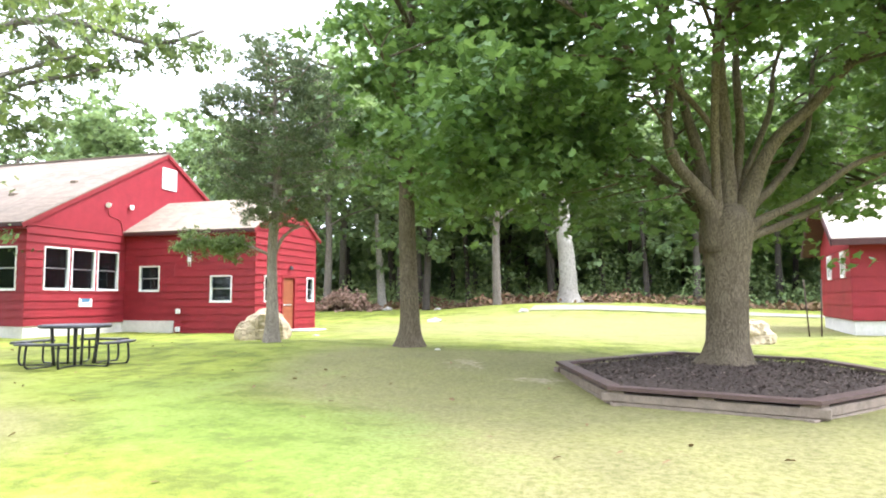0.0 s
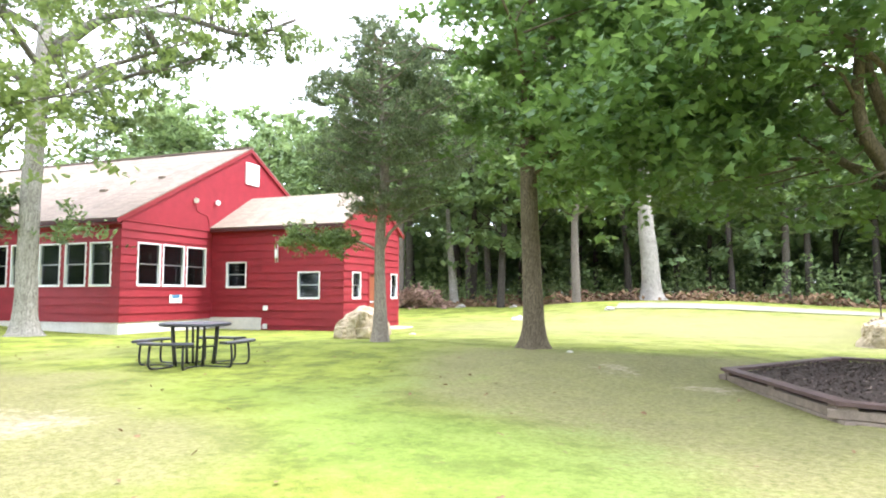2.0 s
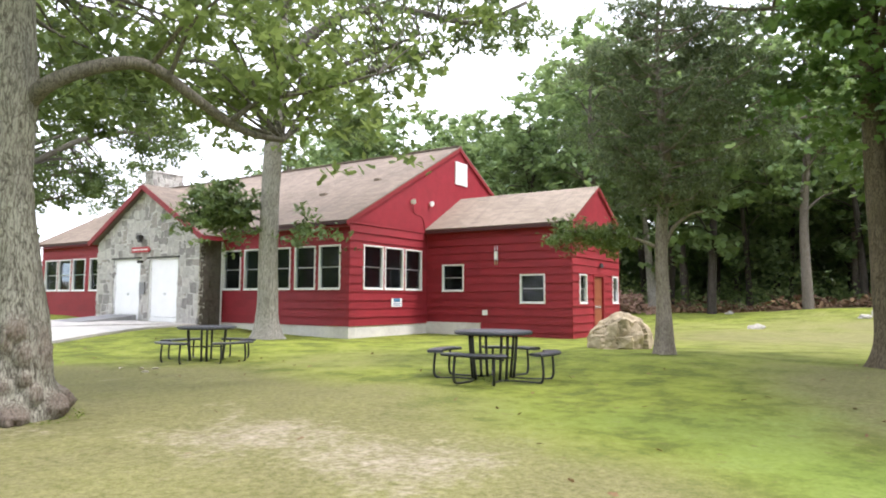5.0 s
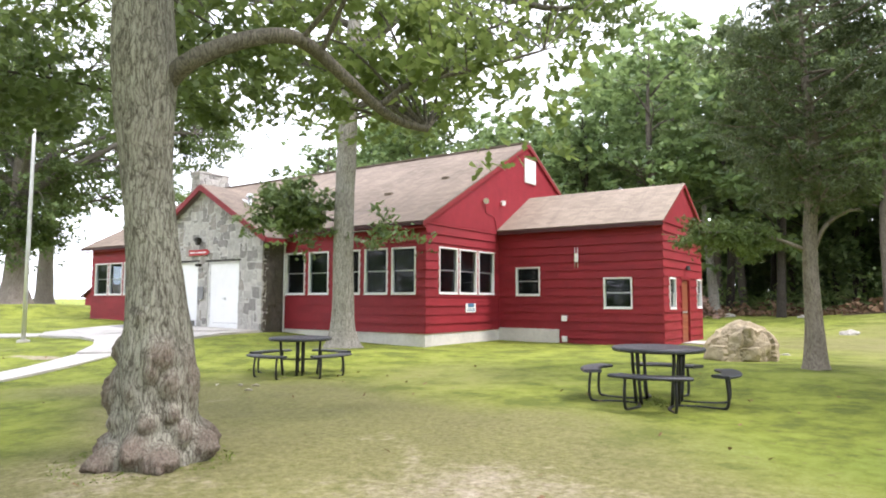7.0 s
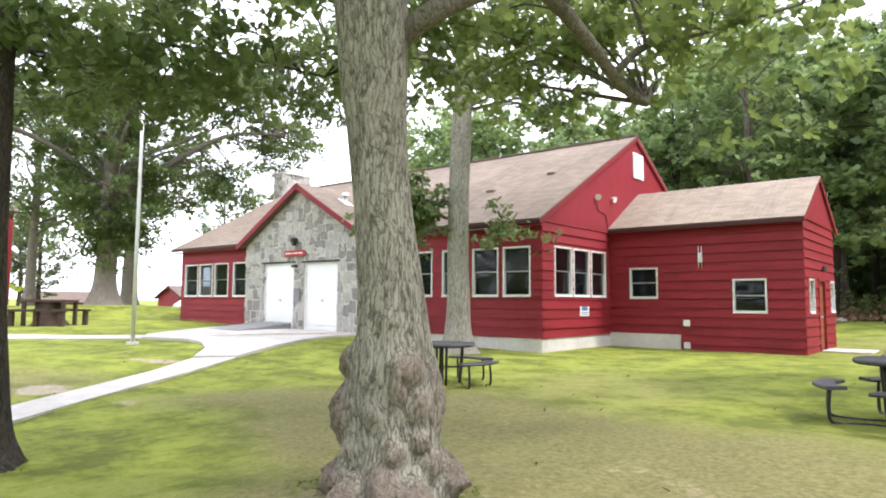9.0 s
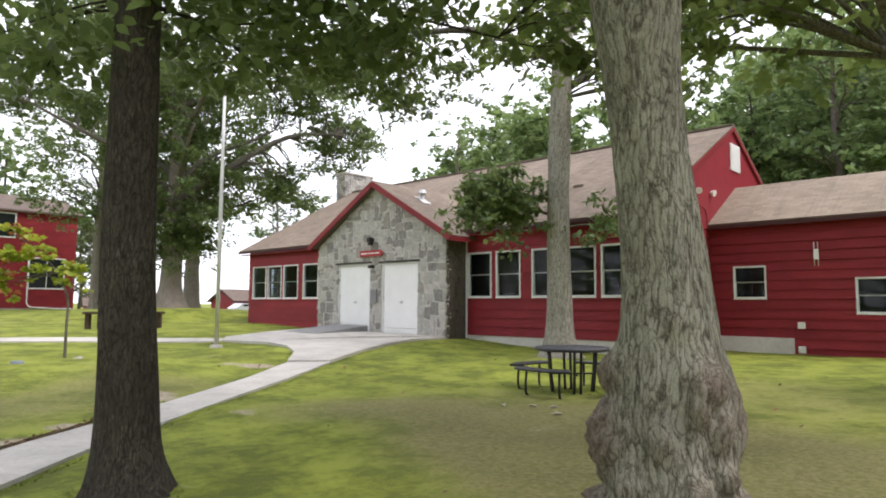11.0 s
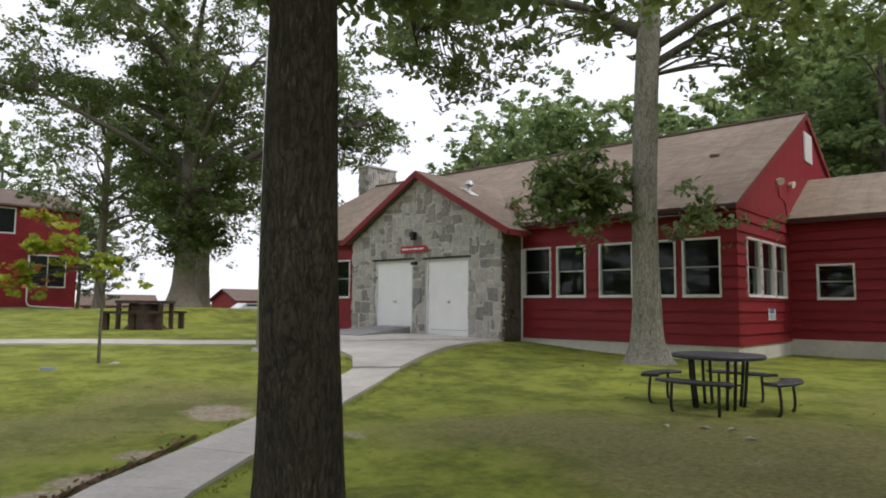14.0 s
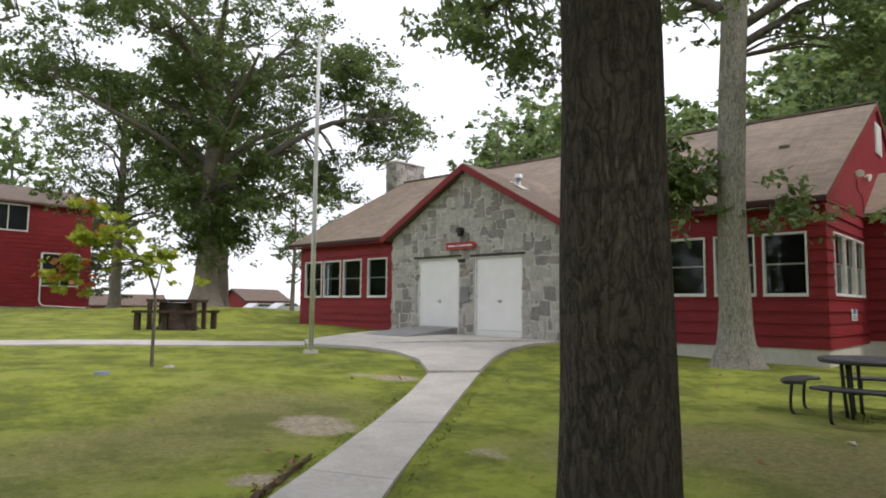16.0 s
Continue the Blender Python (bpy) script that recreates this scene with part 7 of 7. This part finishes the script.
simple_house("red_cabin", (5.96, 21.17, 0.25), -6, 7.5, 5.5, 2.84, 1.6, "small red boarded cabin with a pale roof", plain("pale_roof", (0.42, 0.36, 0.31), 0.2, 1.5, 0.9),
             windows=(("left", 0.75, 1.4, 1.55, 2.35), ("left", 3.2, 3.85, 1.55, 2.35)), over=0.55, foundation=0.3, expo=0.42)
simple_house("red_lodge", (-73, 9.4, 0.7), 0, 8.2, 8.0, 7.2, 1.5, "two-storey red boarded lodge with white windows", ROOF_FAR,
             windows=(("right", 4.9, 7.3, 1.6, 3.9), ("right", 1.6, 4.0, 5.2, 7.0)), ridge_along="y", over=0.3)
simple_house("red_shed", (-87.7, 43.7, -0.7), 90, 6, 6.2, 2.45, 1.35, "low red shed with a brown roof", ROOF_FAR)
simple_house("brown_shed", (-104, 31.5, -1.6), 75, 8.6, 6, 2.6, 1.3, "far low shed with a brown roof", ROOF_FAR)
# white drainpipe of the lodge
b = Buf()
b.tube(curve_pts([(-64.72, 14.3, 4.5), (-64.72, 14.3, 2.0), (-64.7, 14.4, 1.1), (-64.6, 15.2, 0.95), (-64.6, 17.2, 0.85)], 4), [0.05] * 17, 8)
ob = part("drainpipe", b.mesh("drainpipe"), WHITE)
tagged(ob, "white drainpipe down the red lodge wall", "drainpipe")


# ---- two white cars far off ----
def car(loc, turn):
    t = thing("parked_car", loc, "white car parked far off beside the red shed", "car", "parked cars")
    bm = bmesh.new()
    prism(bm, [(-2.2, 0.35), (2.2, 0.35), (2.25, 0.7), (1.9, 0.9), (1.0, 0.98), (0.5, 1.4), (-1.3, 1.42), (-2.0, 1.0), (-2.25, 0.85)], -0.85, 0.85, 1)
    bmesh.ops.bevel(bm, geom=bm.edges[:], offset=0.06, segments=2, affect="EDGES")
    part("body", bm, CAR_WHITE, t)
    bm = bmesh.new()
    prism(bm, [(-1.35, 1.08), (0.62, 1.08), (0.38, 1.3), (-1.15, 1.31)], -0.862, 0.862, 1)
    part("side_window", bm, RUBBER, t)
    for x in (-1.4, 1.4):
        for y in (-0.8, 0.8):
            bm = bmesh.new()
            bmesh.ops.create_cone(bm, cap_ends=True, segments=18, radius1=0.33, radius2=0.33, depth=0.2, matrix=pose(x, y, 0.33, 90, 0, 0))
            part("wheel", bm, RUBBER, t)
    t.matrix_basis = pose(*loc, 0, 0, turn)
    return t


cr = car((-77.7, 39.7, ground_z(-77.7, 39.7)), 95)
copy_thing(cr, pose(-75.6, 41.6, ground_z(-75.6, 41.6), 0, 0, 95))

# ---- stakes beside the cabin ----
for k, (x, y, lean) in enumerate(((4.6, 20.3, 0.1), (4.85, 20.1, -0.05), (2.9, 20.2, 0.05))):
    b = Buf()
    z = ground_z(x, y)
    b.tube([(x, y, z - 0.1), (x - lean, y, z + 1.6)], [0.02, 0.02], 7)
    ob = part("stake", b.mesh("stake"), DARK_WOOD)
    tagged(ob, "thin dark stake leaning beside the cabin", "stake", "stakes by the cabin")

# ---- grass blades, leaves and litter ----
rng = np.random.default_rng(99)
n = 160000
gx_ = rng.uniform(-24, 4, n)
gy_ = 1.3 + 9.5 * rng.uniform(0, 1, n) ** 1.9
px_ = np.array([p[0] for p in PATH_L])
py_ = np.array([p[1] for p in PATH_L])
left_x = np.interp(gy_, py_[:-1], px_[:-1])
right_x = np.interp(gy_, [p[1] for p in PATH_R], [p[0] for p in PATH_R])
free = ~((gx_ > left_x - 0.06) & (gx_ < right_x + 0.06)) & ~((gx_ > -1.6) & (gy_ > 6.9))
bare = np.zeros(n)
for a, b, r, s in BARE:
    bare += s * np.exp(-(((gx_ - a) ** 2 + (gy_ - b) ** 2) / (r * r)) ** 1.4)
free &= bare < rng.uniform(0.2, 0.7, n)
# longer grass survives the mower only along the path and round the trunks
edge = np.minimum(np.abs(gx_ - left_x), np.abs(gx_ - right_x))
near = (edge < 0.2) & (gy_ > 1.5) | (np.hypot(gx_ + 12.43, gy_ - 3.72) < 0.75) | (np.hypot(gx_ + 15.96, gy_ - 2.15) < 0.5) | (np.hypot(gx_ + 9.64, gy_ - 9.06) < 0.5) | (np.hypot(gx_ + 16.3, gy_ - 9.08) < 0.5)
free &= near
gx_, gy_ = gx_[free], gy_[free]
gz_ = np.zeros(len(gx_))
for a in range(0, len(gx_), 4000):
    d2 = (HX[None, :, 0] - gx_[a:a + 4000, None]) ** 2 + (HX[None, :, 1] - gy_[a:a + 4000, None]) ** 2
    w = 1.0 / (d2 + 1.5) ** 1.6
    far = 1.0 / (40.0 ** 2) ** 1.6
    gz_[a:a + 4000] = ((w * HX[None, :, 2]).sum(1) + far * 0.7) / (w.sum(1) + far)
pts = np.stack([gx_, gy_, gz_ + 0.008], 1)
ob = part("grass", leaf_mesh("grass", pts, 0.04, SPRAY_HALF, rng, -0.45, 0.35), LAWN)
tagged(ob, "longer grass blades along the path and trunks", "grass", kind="stuff")
n = 240
pts = [(x, y, ground_z(x, y) + 0.02) for x, y in zip(rng.uniform(-24, 5, n), rng.uniform(1.5, 14, n))]
ob = part("fallen_leaves", leaf_mesh("fallen_leaves", np.array(pts), 0.07, OAK_HALF, rng, 0.0, 0.3), DRY_LEAF)
tagged(ob, "scattered brown fallen leaves on the lawn", "leaves", kind="stuff")

# pale scraps under the table, a small blue cover and a stub in the grass
for k, (x, y) in enumerate(((-15.85, 7.38), (-15.6, 7.5), (-16.2, 7.2), (-15.3, 7.1))):
    bm = bmesh.new()
    a = k * 1.3
    vs = [bm.verts.new((x + r * math.cos(a + q), y + r * math.sin(a + q), ground_z(x, y) + 0.02 + 0.02 * (i % 2))) for i, (r, q) in enumerate(((0.065, 0), (0.03, 1.2), (0.075, 2.9), (0.03, 4.5)))]
    bm.faces.new(vs)
    g = bmesh.ops.extrude_face_region(bm, geom=bm.faces[:])
    bmesh.ops.translate(bm, verts=[v for v in g["geom"] if isinstance(v, bmesh.types.BMVert)], vec=(0, 0, -0.012))
    bmesh.ops.recalc_face_normals(bm, faces=bm.faces)
    ob = part("bark_scrap", bm, plain("pale_scrap", (0.5, 0.45, 0.36), 0.2, 9, 0.9))
    tagged(ob, "pale scrap of bark lying on the grass", "scrap", "scraps on the lawn")
bm = bmesh.new()
bmesh.ops.create_cone(bm, cap_ends=True, segments=20, radius1=0.12, radius2=0.1, depth=0.05, matrix=pose(-25.1, 3.82, ground_z(-25.1, 3.82) + 0.02))
ob = part("valve_cover", bm, plain("faded_blue", (0.2, 0.235, 0.27), 0.2, 8, 0.7))
tagged(ob, "small round faded blue valve cover in the grass", "cover")

# washed-out soil along the lower edge of the path
rs_ = random.Random(17)
bm = bmesh.new()
prev = None
for k in range(46):
    f = k / 45
    x = float(np.interp(f, (0, 0.35, 0.7, 1), (-17.3, -18.12, -18.85, -19.6)))
    y = float(np.interp(f, (0, 0.35, 0.7, 1), (0.6, 1.5, 2.4, 3.55)))
    wd = (0.08 + 0.2 * math.sin(math.pi * f) ** 0.7) * rs_.uniform(0.45, 1.25)
    nx_, ny_ = -0.82, 0.57
    row = []
    for s, h in ((0.0, 0.012), (0.35, 0.035), (0.7, 0.03), (1.0, 0.002)):
        px2, py2 = x + nx_ * wd * s, y + ny_ * wd * s
        row.append(bm.verts.new((px2, py2, ground_z(px2, py2) + 0.012 + h * rs_.uniform(0.3, 1.2))))
    if prev:
        for a in range(3):
            bm.faces.new((prev[a], row[a], row[a + 1], prev[a + 1]))
    prev = row
bmesh.ops.recalc_face_normals(bm, faces=bm.faces)
ob = part("soil_edge", bm, SOIL)
tagged(ob, "crumbling bare soil along the path edge", "soil", kind="stuff")
cb = []
for k in range(150):
    f = rs_.random()
    x = float(np.interp(f, (0, 0.35, 0.7, 1), (-17.3, -18.12, -18.85, -19.6))) - rs_.uniform(0, 0.22)
    y = float(np.interp(f, (0, 0.35, 0.7, 1), (0.6, 1.5, 2.4, 3.55))) + rs_.uniform(0, 0.14)
    cb.append((x, y, ground_z(x, y) + 0.03))
ob = part("leaf_litter", leaf_mesh("leaf_litter", np.array(cb), 0.06, OAK_HALF, rng, 0.0, 0.5), DRY_LEAF)
tagged(ob, "brown leaf litter caught along the path edge", "leaves", kind="stuff")
